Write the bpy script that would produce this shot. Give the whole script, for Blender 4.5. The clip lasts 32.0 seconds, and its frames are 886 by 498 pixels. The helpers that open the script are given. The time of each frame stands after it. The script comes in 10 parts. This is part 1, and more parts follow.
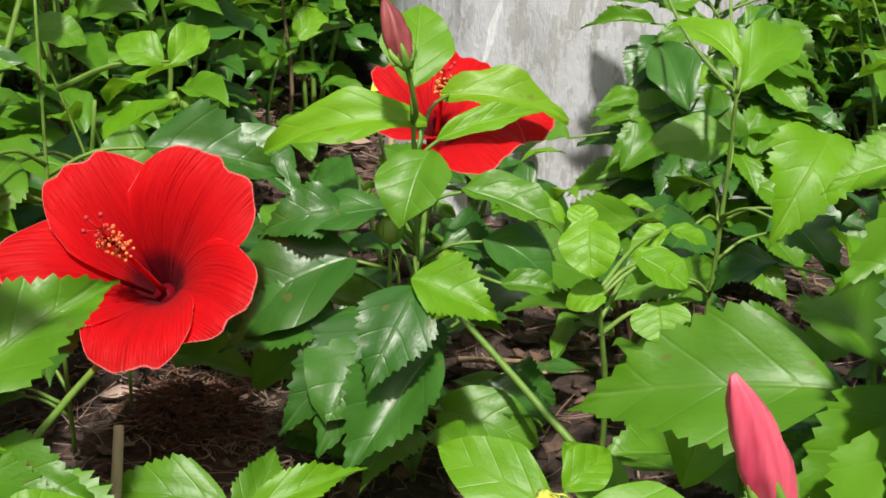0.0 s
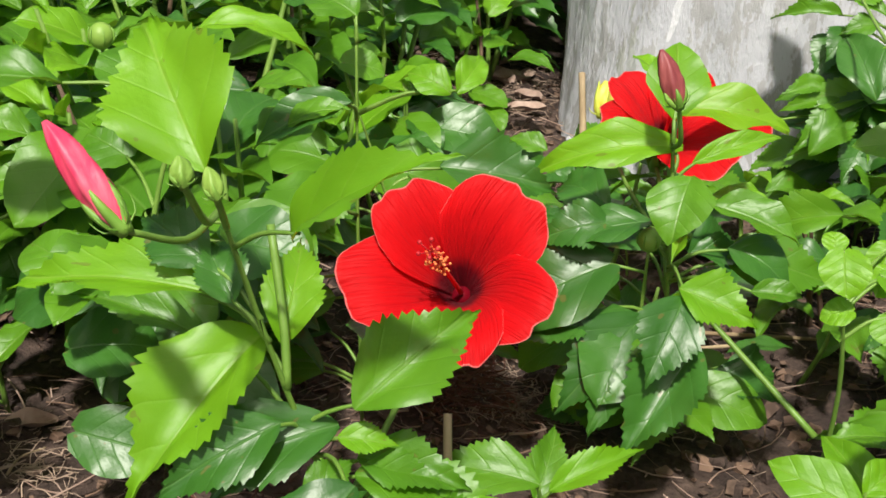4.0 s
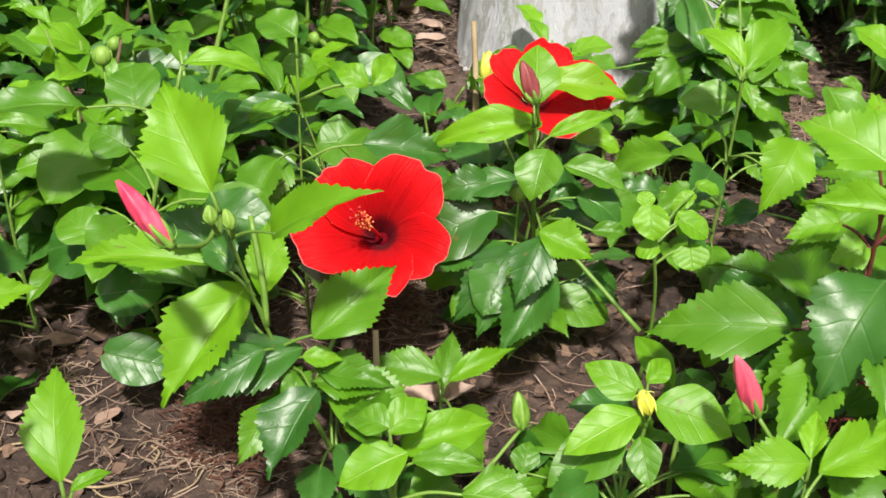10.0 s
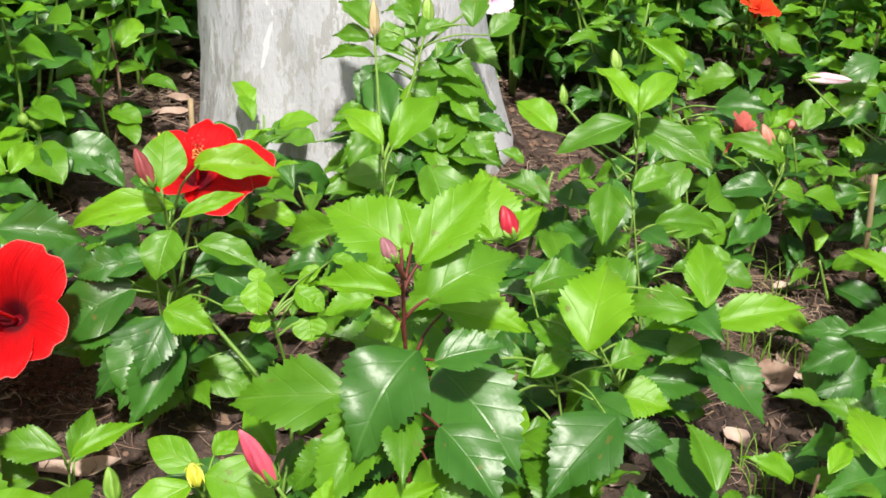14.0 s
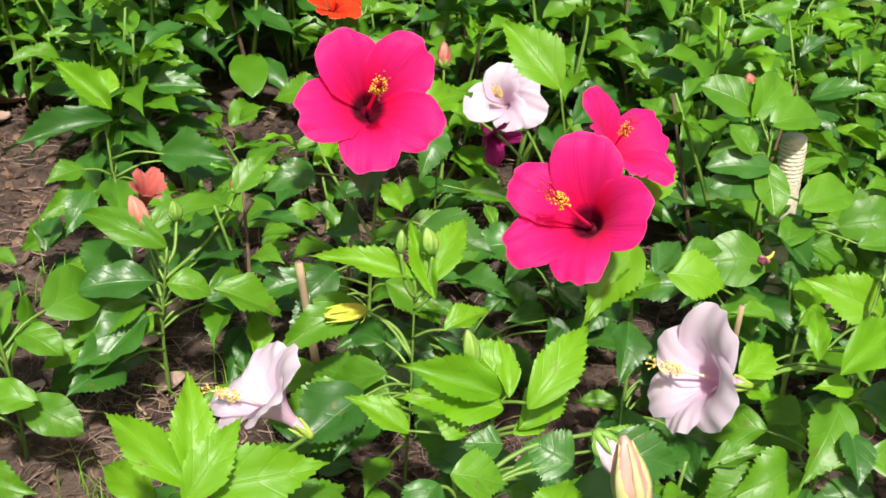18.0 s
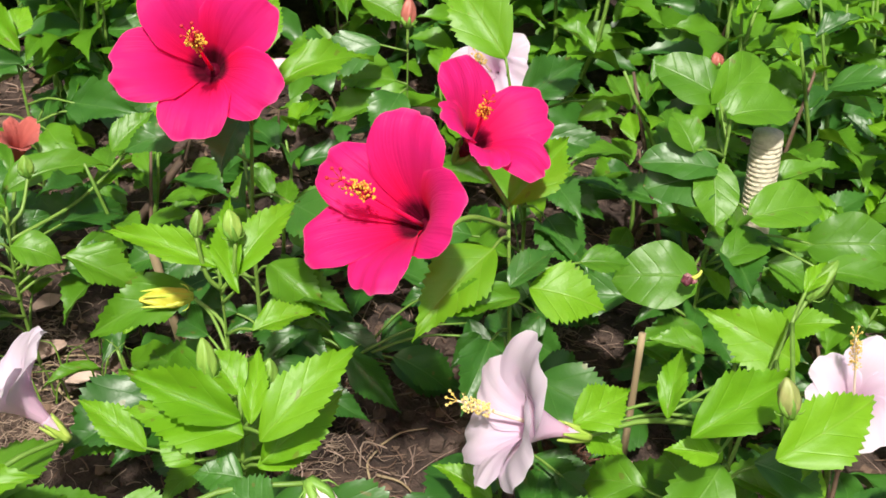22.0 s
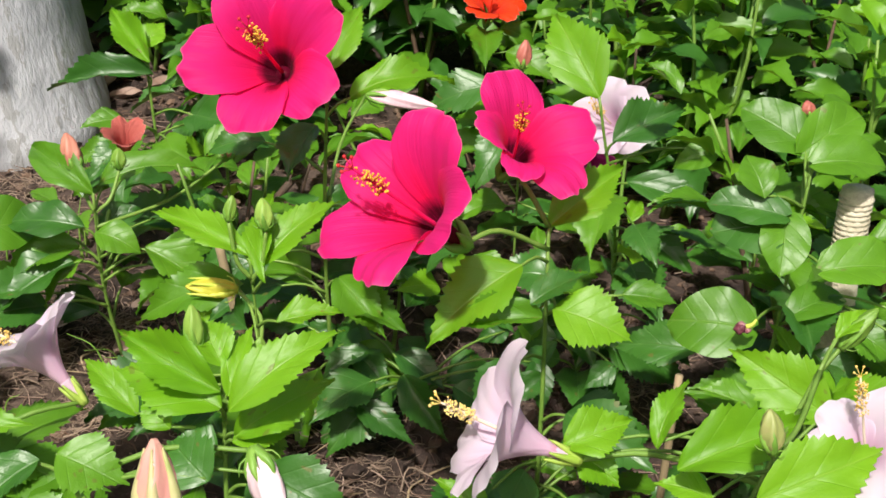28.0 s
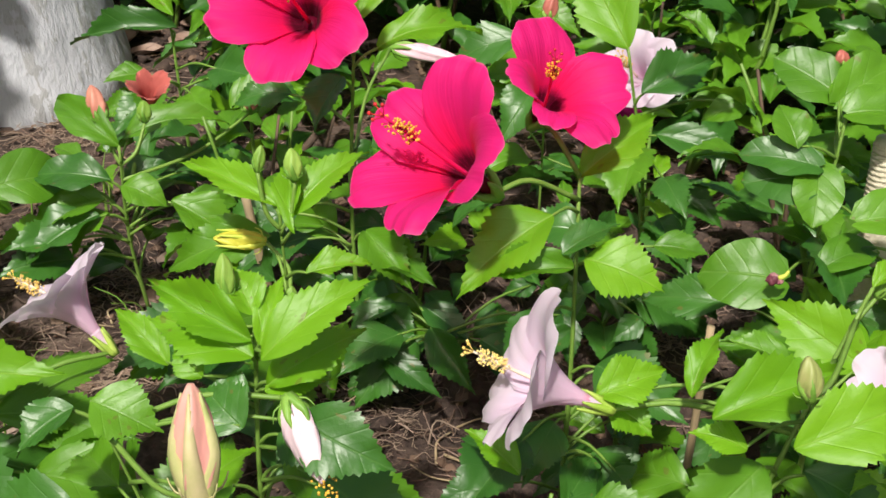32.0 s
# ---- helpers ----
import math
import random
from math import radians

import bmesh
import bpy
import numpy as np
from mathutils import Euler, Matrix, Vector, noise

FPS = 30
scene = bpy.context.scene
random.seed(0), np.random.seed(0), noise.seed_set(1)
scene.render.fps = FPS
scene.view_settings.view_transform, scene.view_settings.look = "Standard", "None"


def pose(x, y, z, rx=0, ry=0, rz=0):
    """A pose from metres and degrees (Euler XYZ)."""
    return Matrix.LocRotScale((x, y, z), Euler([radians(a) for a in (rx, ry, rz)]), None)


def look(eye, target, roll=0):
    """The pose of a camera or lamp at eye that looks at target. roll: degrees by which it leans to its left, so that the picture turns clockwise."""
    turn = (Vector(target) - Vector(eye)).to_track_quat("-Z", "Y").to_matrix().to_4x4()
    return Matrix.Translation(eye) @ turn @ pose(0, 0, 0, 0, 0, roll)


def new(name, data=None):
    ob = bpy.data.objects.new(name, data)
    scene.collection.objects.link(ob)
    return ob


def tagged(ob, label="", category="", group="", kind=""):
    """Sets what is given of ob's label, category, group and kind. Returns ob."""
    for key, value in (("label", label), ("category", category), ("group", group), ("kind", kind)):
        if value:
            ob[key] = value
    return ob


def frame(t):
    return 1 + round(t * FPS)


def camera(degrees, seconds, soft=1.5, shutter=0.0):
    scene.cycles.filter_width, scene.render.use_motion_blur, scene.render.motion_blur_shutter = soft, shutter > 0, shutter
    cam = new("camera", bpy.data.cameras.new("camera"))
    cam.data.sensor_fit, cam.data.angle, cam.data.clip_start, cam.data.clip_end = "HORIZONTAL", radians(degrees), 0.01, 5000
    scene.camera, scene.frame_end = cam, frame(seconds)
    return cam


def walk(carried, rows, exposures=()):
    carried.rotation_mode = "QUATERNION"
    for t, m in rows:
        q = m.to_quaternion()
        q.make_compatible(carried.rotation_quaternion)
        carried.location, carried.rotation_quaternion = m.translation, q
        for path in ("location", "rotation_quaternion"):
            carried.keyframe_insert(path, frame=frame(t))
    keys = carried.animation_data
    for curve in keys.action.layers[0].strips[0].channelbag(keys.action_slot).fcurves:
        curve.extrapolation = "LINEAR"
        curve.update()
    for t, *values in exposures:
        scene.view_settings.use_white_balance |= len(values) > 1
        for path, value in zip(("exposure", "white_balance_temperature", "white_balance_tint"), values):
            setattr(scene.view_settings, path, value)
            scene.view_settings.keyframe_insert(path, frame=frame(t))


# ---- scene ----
cam = camera(40.2, 32.0, 1.65)
# seconds, place in metres, turn in degrees
ROWS = [
    (0, -0.0056, 0.0152, 0.4525, 70.084, -2.039, 0.102),
    (0.5, -0.0092, 0.0141, 0.4544, 70.004, -2.138, 0.246),
    (1, -0.0096, 0.0148, 0.4533, 69.928, -2.194, 0.235),
    (1.5, -0.0101, 0.0141, 0.4536, 69.820, -2.219, 0.351),
    (2, -0.0157, 0.0112, 0.4560, 69.404, -1.880, 0.554),
    (2.5, -0.0312, -0.0024, 0.4764, 68.500, -1.589, 0.919),
    (3, -0.0540, -0.0232, 0.4874, 67.618, -1.444, 1.731),
    (3.5, -0.0868, -0.0510, 0.5205, 66.552, -1.171, 2.888),
    (4, -0.1215, -0.0724, 0.5515, 65.535, -1.093, 3.998),
    (4.5, -0.1467, -0.0948, 0.5683, 64.543, -0.644, 5.486),
    (6.5, -0.1882, -0.2143, 0.6655, 60.500, 0.676, 12.151),
    (7, -0.2000, -0.2322, 0.6831, 59.999, 0.593, 11.958),
    (7.5, -0.2008, -0.2543, 0.6993, 59.598, 0.593, 10.540),
    (8, -0.1961, -0.2755, 0.7256, 59.230, 0.402, 8.468),
    (8.5, -0.1977, -0.2977, 0.7452, 58.954, 0.262, 6.445),
    (9, -0.1890, -0.3002, 0.7394, 58.521, -0.422, 4.066),
    (9.5, -0.1577, -0.2903, 0.7420, 58.660, -0.969, 1.262),
    (10, -0.1179, -0.2894, 0.7488, 58.760, -1.334, -0.458),
    (10.5, -0.0815, -0.2951, 0.7672, 58.842, -1.671, -1.058),
    (11, -0.0503, -0.3156, 0.7883, 58.956, -1.981, -1.100),
    (11.5, -0.0172, -0.3291, 0.7945, 59.210, -2.164, -1.027),
    (12, 0.0109, -0.3397, 0.8036, 59.672, -1.868, -1.591),
    (12.5, 0.0398, -0.3399, 0.8025, 60.203, -1.527, -2.651),
    (13, 0.0765, -0.3430, 0.8045, 60.723, -1.212, -3.616),
    (13.5, 0.1074, -0.3418, 0.8041, 61.240, -1.344, -4.357),
    (15.5, 0.2735, -0.2080, 0.7776, 60.958, -3.521, -7.099),
    (16, 0.3368, -0.0837, 0.7606, 60.631, -3.738, -8.343),
    (16.5, 0.4193, -0.0319, 0.7585, 60.384, -3.583, -9.421),
    (17, 0.5949, -0.0322, 0.7706, 60.092, -3.107, -8.617),
    (17.5, 0.7290, -0.0250, 0.7731, 60.163, -2.750, -7.403),
    (18, 0.7982, 0.0401, 0.7484, 59.372, -2.880, -7.465),
    (18.5, 0.8558, 0.1435, 0.7194, 58.504, -2.943, -8.628),
    (19, 0.8882, 0.2128, 0.6964, 57.265, -2.796, -9.584),
    (19.5, 0.9303, 0.2413, 0.6866, 56.523, -2.661, -9.245),
    (20, 0.9955, 0.2418, 0.6897, 55.976, -2.208, -7.066),
    (20.5, 1.0336, 0.2324, 0.6908, 55.592, -2.125, -4.083),
    (21, 1.0519, 0.2256, 0.6977, 55.811, -1.990, -1.023),
    (21.5, 1.0658, 0.2124, 0.7021, 56.539, -1.874, 1.256),
    (22, 1.0923, 0.1743, 0.6999, 57.120, -1.773, 3.554),
    (22.5, 1.1344, 0.1753, 0.7108, 57.280, -1.189, 7.050),
    (23, 1.1941, 0.1939, 0.7159, 56.874, -0.808, 11.024),
    (23.5, 1.2166, 0.1969, 0.7154, 56.340, -0.719, 13.757),
    (24, 1.2163, 0.1945, 0.7136, 55.788, -0.733, 15.273),
    (24.5, 1.2181, 0.1978, 0.7096, 55.487, -0.639, 15.696),
    (25, 1.2199, 0.1955, 0.7154, 55.897, -0.357, 15.907),
    (25.5, 1.2288, 0.1969, 0.7084, 57.391, -0.314, 16.065),
    (27.5, 1.2311, 0.1728, 0.6486, 61.291, -1.338, 16.270),
    (28, 1.2320, 0.1763, 0.6447, 61.471, -1.457, 15.773),
    (28.5, 1.2320, 0.1763, 0.6401, 61.594, -1.414, 15.544),
    (29, 1.2341, 0.1750, 0.6395, 61.683, -1.186, 15.713),
    (29.5, 1.2328, 0.1713, 0.6404, 61.561, -1.055, 15.834),
    (30, 1.2316, 0.1750, 0.6373, 61.219, -1.123, 15.549),
    (30.5, 1.2289, 0.1772, 0.6313, 60.867, -1.265, 15.453),
    (31, 1.2245, 0.1769, 0.6331, 60.428, -1.289, 15.724),
    (31.5, 1.2254, 0.1773, 0.6325, 59.938, -1.196, 16.105),
    (32, 1.2226, 0.1747, 0.6341, 59.695, -1.050, 16.415),
]
EXPOSURES = [(0.0, -0.04), (3.0, 0.05), (4.5, 0.16), (7.0, 0.34), (10.0, 0.28), (12.0, 0.22), (13.5, 0.27), (17.0, 0.32), (19.0, 0.25), (25.0, 0.12), (29.0, 0.06), (32.0, 0.0)]
walk(cam, [(t, pose(x, y, z, rx, ry, rz)) for t, x, y, z, rx, ry, rz in ROWS], EXPOSURES)

# ---- light ----
SUN_UP, SUN_ROUND = 56.0, 179.0
world = bpy.data.worlds.new("sky")
scene.world = world
world.use_nodes = True
wn = world.node_tree
sky = wn.nodes.new("ShaderNodeTexSky")
sky.sky_type, sky.sun_disc = "NISHITA", False
sky.sun_elevation, sky.sun_rotation = radians(SUN_UP), radians(SUN_ROUND)
sky.air_density, sky.dust_density = 1.0, 6.0
wn.nodes["Background"].inputs["Strength"].default_value = 0.072
wn.links.new(sky.outputs["Color"], wn.nodes["Background"].inputs["Color"])
sun = new("sun", bpy.data.lights.new("sun", "SUN"))
sun.data.energy, sun.data.angle, sun.data.color = 4.9, radians(3), (1.0, 0.95, 0.87)
az = radians(SUN_ROUND)
sun.matrix_world = look((6 * math.sin(az), 6 * math.cos(az), 6 * math.tan(radians(SUN_UP))), (0, 0, 0))


# ---- materials ----
def shader(name):
    m = bpy.data.materials.new(name)
    m.use_nodes = True
    t = m.node_tree
    return m, t, t.nodes["Principled BSDF"], t.nodes["Material Output"]


def node(t, kind, **values):
    n = t.nodes.new(kind)
    for key, v in values.items():
        n.inputs[key.replace("_", " ")].default_value = v
    return n


def calc(t, op, a, b=None, c=None):
    n = t.nodes.new("ShaderNodeMath")
    n.operation = op
    for i, v in enumerate((a, b, c)):
        if v is None:
            continue
        if isinstance(v, (int, float)):
            n.inputs[i].default_value = v
        else:
            t.links.new(v, n.inputs[i])
    return n.outputs[0]


def mixed(t, fac, a, b, blend="MIX"):
    n = t.nodes.new("ShaderNodeMix")
    n.data_type, n.blend_type = "RGBA", blend
    for sock, v in ((n.inputs[0], fac), (n.inputs[6], a), (n.inputs[7], b)):
        if isinstance(v, (int, float)):
            sock.default_value = v
        elif isinstance(v, tuple):
            sock.default_value = (*v, 1)
        else:
            t.links.new(v, sock)
    return n.outputs[2]


def noise_tex(t, scale, detail=3, vec=None, rough=0.55):
    n = node(t, "ShaderNodeTexNoise", Scale=scale, Detail=detail, Roughness=rough)
    if vec is not None:
        t.links.new(vec, n.inputs["Vector"])
    return n.outputs[0]


def ramp(t, fac, *stops):
    n = t.nodes.new("ShaderNodeValToRGB")
    e = n.color_ramp.elements
    while len(e) < len(stops):
        e.new(0.5)
    for el, (p, c) in zip(e, stops):
        el.position, el.color = p, (*c, 1)
    t.links.new(fac, n.inputs[0])
    return n.outputs[0]


def bumped(t, bsdf, height, strength, distance=0.002):
    b = node(t, "ShaderNodeBump", Strength=strength, Distance=distance)
    t.links.new(height, b.inputs["Height"])
    t.links.new(b.outputs[0], bsdf.inputs["Normal"])
    return b.outputs[0]


def thin(t, bsdf, out, colour, amount, normal=None):
    """Lets some light through a leaf or petal."""
    tr = t.nodes.new("ShaderNodeBsdfTranslucent")
    t.links.new(colour, tr.inputs["Color"])
    if normal is not None:
        t.links.new(normal, tr.inputs["Normal"])
    mx = t.nodes.new("ShaderNodeMixShader")
    mx.inputs[0].default_value = amount
    t.links.new(bsdf.outputs[0], mx.inputs[1])
    t.links.new(tr.outputs[0], mx.inputs[2])
    t.links.new(mx.outputs[0], out.inputs["Surface"])


def leaf_material(name, low, high, vein, rough, through_light):
    m, t, b, out = shader(name)
    tc = t.nodes.new("ShaderNodeTexCoord")
    sep = t.nodes.new("ShaderNodeSeparateXYZ")
    t.links.new(tc.outputs["Object"], sep.inputs[0])
    ax = calc(t, "ABSOLUTE", sep.outputs[0])
    info = t.nodes.new("ShaderNodeObjectInfo")
    # side veins sweep forward from the midrib
    s = calc(t, "FRACT", calc(t, "MULTIPLY", calc(t, "SUBTRACT", sep.outputs[1], calc(t, "MULTIPLY", ax, 0.75)), 3.8))
    side = calc(t, "ABSOLUTE", calc(t, "SUBTRACT", s, 0.5))
    line = calc(t, "SMOOTH_MAX", calc(t, "SUBTRACT", 1.0, calc(t, "MULTIPLY", side, 17.0)), 0.0, 0.1)
    rib = calc(t, "SMOOTH_MAX", calc(t, "SUBTRACT", 1.0, calc(t, "MULTIPLY", ax, 45.0)), 0.0, 0.1)
    veins = calc(t, "MINIMUM", calc(t, "ADD", calc(t, "MULTIPLY", line, 0.2), rib), 1.0)
    shift = t.nodes.new("ShaderNodeVectorMath")
    shift.operation = "MULTIPLY_ADD"
    t.links.new(info.outputs["Random"], shift.inputs[0])
    shift.inputs[1].default_value = (37, 19, 11)
    t.links.new(tc.outputs["Object"], shift.inputs[2])
    blotch = noise_tex(t, 2.2, 3, shift.outputs[0])
    grain = noise_tex(t, 26, 2, shift.outputs[0])
    f = calc(t, "ADD", calc(t, "MULTIPLY", info.outputs["Random"], 0.7), calc(t, "MULTIPLY", calc(t, "SUBTRACT", blotch, 0.35), 0.9))
    col = mixed(t, f, low, high)
    col = mixed(t, calc(t, "MULTIPLY", veins, 0.32), col, vein)
    spots = calc(t, "GREATER_THAN", noise_tex(t, 5.5, 1, shift.outputs[0]), 0.735)
    col = mixed(t, calc(t, "MULTIPLY", spots, 0.5), col, (0.16, 0.12, 0.03))
    t.links.new(col, b.inputs["Base Color"])
    b.inputs["Roughness"].default_value = rough
    b.inputs["Specular IOR Level"].default_value = 0.58
    h = calc(t, "ADD", calc(t, "ADD", calc(t, "MULTIPLY", veins, -0.5), calc(t, "MULTIPLY", calc(t, "POWER", side, 0.7), 0.55)), calc(t, "ADD", calc(t, "MULTIPLY", grain, 0.16), calc(t, "MULTIPLY", blotch, 0.6)))
    nrm = bumped(t, b, h, 0.32, 0.003)
    glow = mixed(t, 0.55, col, (0.32, 0.55, 0.02))
    thin(t, b, out, glow, through_light, nrm)
    return m


LEAF = [
    leaf_material("leaf_young", (0.135, 0.355, 0.008), (0.215, 0.48, 0.012), (0.34, 0.52, 0.09), 0.46, 0.36),
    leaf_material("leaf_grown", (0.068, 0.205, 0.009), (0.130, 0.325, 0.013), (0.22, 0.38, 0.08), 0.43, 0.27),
    # deep green of older leaves, darkened further to hold the understory's shade
    leaf_material("leaf_old_shade", (0.024, 0.098, 0.011), (0.050, 0.165, 0.017), (0.12, 0.25, 0.06), 0.40, 0.07),
]


def petal_material(name, throat, inner, outer, edge, vein, light=0.3, depth=0.12, rim=(0.95, 0.36, 0.34), crease=0.5):
    m, t, b, out = shader(name)
    uv = t.nodes.new("ShaderNodeUVMap")
    sep = t.nodes.new("ShaderNodeSeparateXYZ")
    t.links.new(uv.outputs[0], sep.inputs[0])
    along, across = sep.outputs[1], sep.outputs[0]
    com = t.nodes.new("ShaderNodeCombineXYZ")
    info = t.nodes.new("ShaderNodeObjectInfo")
    t.links.new(calc(t, "MULTIPLY", across, 38.0), com.inputs[0])
    t.links.new(calc(t, "MULTIPLY", along, 1.3), com.inputs[1])
    t.links.new(calc(t, "MULTIPLY", info.outputs["Random"], 20.0), com.inputs[2])
    streak = noise_tex(t, 1.0, 3, com.outputs[0])
    soft = noise_tex(t, 3.0, 2, uv.outputs[0])
    pos = calc(t, "ADD", along, calc(t, "MULTIPLY", calc(t, "SUBTRACT", streak, 0.5), 0.05))
    col = ramp(t, pos, (0.0, throat), (depth, throat), (depth + 0.09, inner), (0.6, outer), (0.93, outer), (1.0, edge))
    lines = calc(t, "MULTIPLY", calc(t, "SMOOTH_MAX", calc(t, "SUBTRACT", streak, 0.55), 0.0, 0.04), 2.8)
    col = mixed(t, calc(t, "MINIMUM", lines, 0.75), col, vein)
    col = mixed(t, calc(t, "MULTIPLY", soft, 0.25), col, inner)
    rim_uv = t.nodes.new("ShaderNodeUVMap")
    rim_uv.uv_map = "rim"
    rim_sep = t.nodes.new("ShaderNodeSeparateXYZ")
    t.links.new(rim_uv.outputs[0], rim_sep.inputs[0])
    line = calc(t, "MULTIPLY", calc(t, "GREATER_THAN", calc(t, "ADD", rim_sep.outputs[1], calc(t, "MULTIPLY", soft, 0.03)), 1.0), 0.5)
    col = mixed(t, line, col, rim)
    t.links.new(col, b.inputs["Base Color"])
    b.inputs["Roughness"].default_value = 0.55
    b.inputs["Specular IOR Level"].default_value = 0.2
    b.inputs["Sheen Weight"].default_value = 0.03
    nrm = bumped(t, b, calc(t, "ADD", streak, calc(t, "MULTIPLY", soft, 0.7)), crease, 0.0025)
    thin(t, b, out, col, light, nrm)
    return m


PETAL = {
    "red": petal_material("petal_red", (0.16, 0.0, 0.012), (0.72, 0.006, 0.012), (0.84, 0.006, 0.010), (0.88, 0.03, 0.03), (0.5, 0.002, 0.01), 0.42, 0.12, (0.95, 0.36, 0.34), 0.9),
    "pink": petal_material("petal_pink", (0.025, 0.0, 0.004), (0.94, 0.008, 0.13), (0.97, 0.022, 0.26), (0.97, 0.08, 0.36), (0.94, 0.012, 0.20), 0.46, 0.10, (0.95, 0.16, 0.36), 0.4),
    "pale": petal_material("petal_pale_pink", (0.75, 0.14, 0.28), (0.88, 0.62, 0.78), (0.87, 0.74, 0.87), (0.88, 0.79, 0.88), (0.86, 0.70, 0.83), 0.42, 0.05, (0.90, 0.82, 0.90), 0.1),
    "orange": petal_material("petal_orange", (0.42, 0.01, 0.004), (0.82, 0.03, 0.006), (0.88, 0.06, 0.010), (0.9, 0.10, 0.02), (0.6, 0.02, 0.004)),
    "magenta": petal_material("petal_magenta", (0.2, 0.0, 0.06), (0.34, 0.006, 0.13), (0.44, 0.02, 0.2), (0.5, 0.04, 0.25), (0.25, 0.0, 0.08)),
    "coral": petal_material("petal_coral", (0.5, 0.05, 0.04), (0.66, 0.10, 0.08), (0.72, 0.19, 0.16), (0.6, 0.14, 0.11), (0.46, 0.05, 0.05), 0.25, 0.12, (0.8, 0.4, 0.34), 0.9),
}


def plain_material(name, a, b2, scale=60.0, rough=0.6, bump=0.3, distance=0.002, spread=(1, 1, 1)):
    m, t, b, out = shader(name)
    tc = t.nodes.new("ShaderNodeTexCoord")
    mp = t.nodes.new("ShaderNodeMapping")
    mp.inputs["Scale"].default_value = spread
    t.links.new(tc.outputs["Object"], mp.inputs[0])
    n1 = noise_tex(t, scale, 4, mp.outputs[0])
    n2 = noise_tex(t, scale * 0.17, 2, mp.outputs[0])
    info = t.nodes.new("ShaderNodeObjectInfo")
    f = calc(t, "ADD", calc(t, "MULTIPLY", n1, 0.6), calc(t, "ADD", calc(t, "MULTIPLY", n2, 0.5), calc(t, "MULTIPLY", calc(t, "SUBTRACT", info.outputs["Random"], 0.5), 0.3)))
    c = ramp(t, f, (0.35, a), (0.75, b2))
    t.links.new(c, b.inputs["Base Color"])
    b.inputs["Roughness"].default_value = rough
    bumped(t, b, n1, bump, distance)
    return m


STEM = plain_material("stem_green", (0.12, 0.24, 0.03), (0.2, 0.34, 0.06), 90, 0.5)
STEM_OLD = plain_material("stem_brown", (0.07, 0.045, 0.03), (0.16, 0.10, 0.06), 120, 0.75, 0.6)
STEM_RED = plain_material("stem_red", (0.11, 0.02, 0.018), (0.2, 0.05, 0.04), 120, 0.6, 0.4)
DRY = plain_material("dry_wood", (0.24, 0.17, 0.09), (0.45, 0.35, 0.21), 70, 0.8, 0.5, 0.002, (1, 1, 0.15))
ROPE = plain_material("rope_fibre", (0.55, 0.49, 0.36), (0.80, 0.74, 0.60), 300, 0.9, 0.6)
CALYX = plain_material("calyx_green", (0.12, 0.28, 0.03), (0.22, 0.40, 0.06), 80, 0.5)
CALYX_PALE = plain_material("calyx_light_green", (0.28, 0.44, 0.05), (0.46, 0.58, 0.12), 80, 0.5)
CREAM = plain_material("calyx_cream", (0.34, 0.40, 0.12), (0.66, 0.52, 0.32), 60, 0.5)
POLLEN = plain_material("pollen_yellow", (0.80, 0.32, 0.02), (0.88, 0.54, 0.07), 200, 0.8)
POLLEN_PALE = plain_material("pollen_cream", (0.80, 0.50, 0.08), (0.90, 0.72, 0.25), 200, 0.8)
COLUMN_PALE = plain_material("column_cream", (0.80, 0.66, 0.48), (0.90, 0.80, 0.66), 90, 0.6)
SPENT = plain_material("calyx_yellow_green", (0.46, 0.58, 0.05), (0.66, 0.70, 0.12), 70, 0.55)
POLLEN_RED = plain_material("pollen_orange", (0.86, 0.16, 0.05), (0.90, 0.48, 0.14), 200, 0.8)
STIGMA = plain_material("stigma_red", (0.5, 0.01, 0.02), (0.65, 0.03, 0.03), 200, 0.6)
DEAD = plain_material("dead_leaf", (0.27, 0.175, 0.13), (0.54, 0.41, 0.34), 55, 0.8, 0.6)
CHIP = plain_material("litter_brown", (0.055, 0.032, 0.022), (0.20, 0.125, 0.085), 30, 0.9, 0.6)
FLAKE = plain_material("leaf_chip", (0.07, 0.043, 0.03), (0.30, 0.20, 0.14), 90, 0.85, 0.4)
STRAW = plain_material("straw", (0.10, 0.066, 0.048), (0.42, 0.31, 0.23), 45, 0.85, 0.4)
ROOT = plain_material("root_fibre", (0.055, 0.022, 0.014), (0.20, 0.085, 0.055), 40, 0.85, 0.4)
GRASS = plain_material("grass_blade", (0.14, 0.28, 0.03), (0.28, 0.42, 0.08), 60, 0.55)
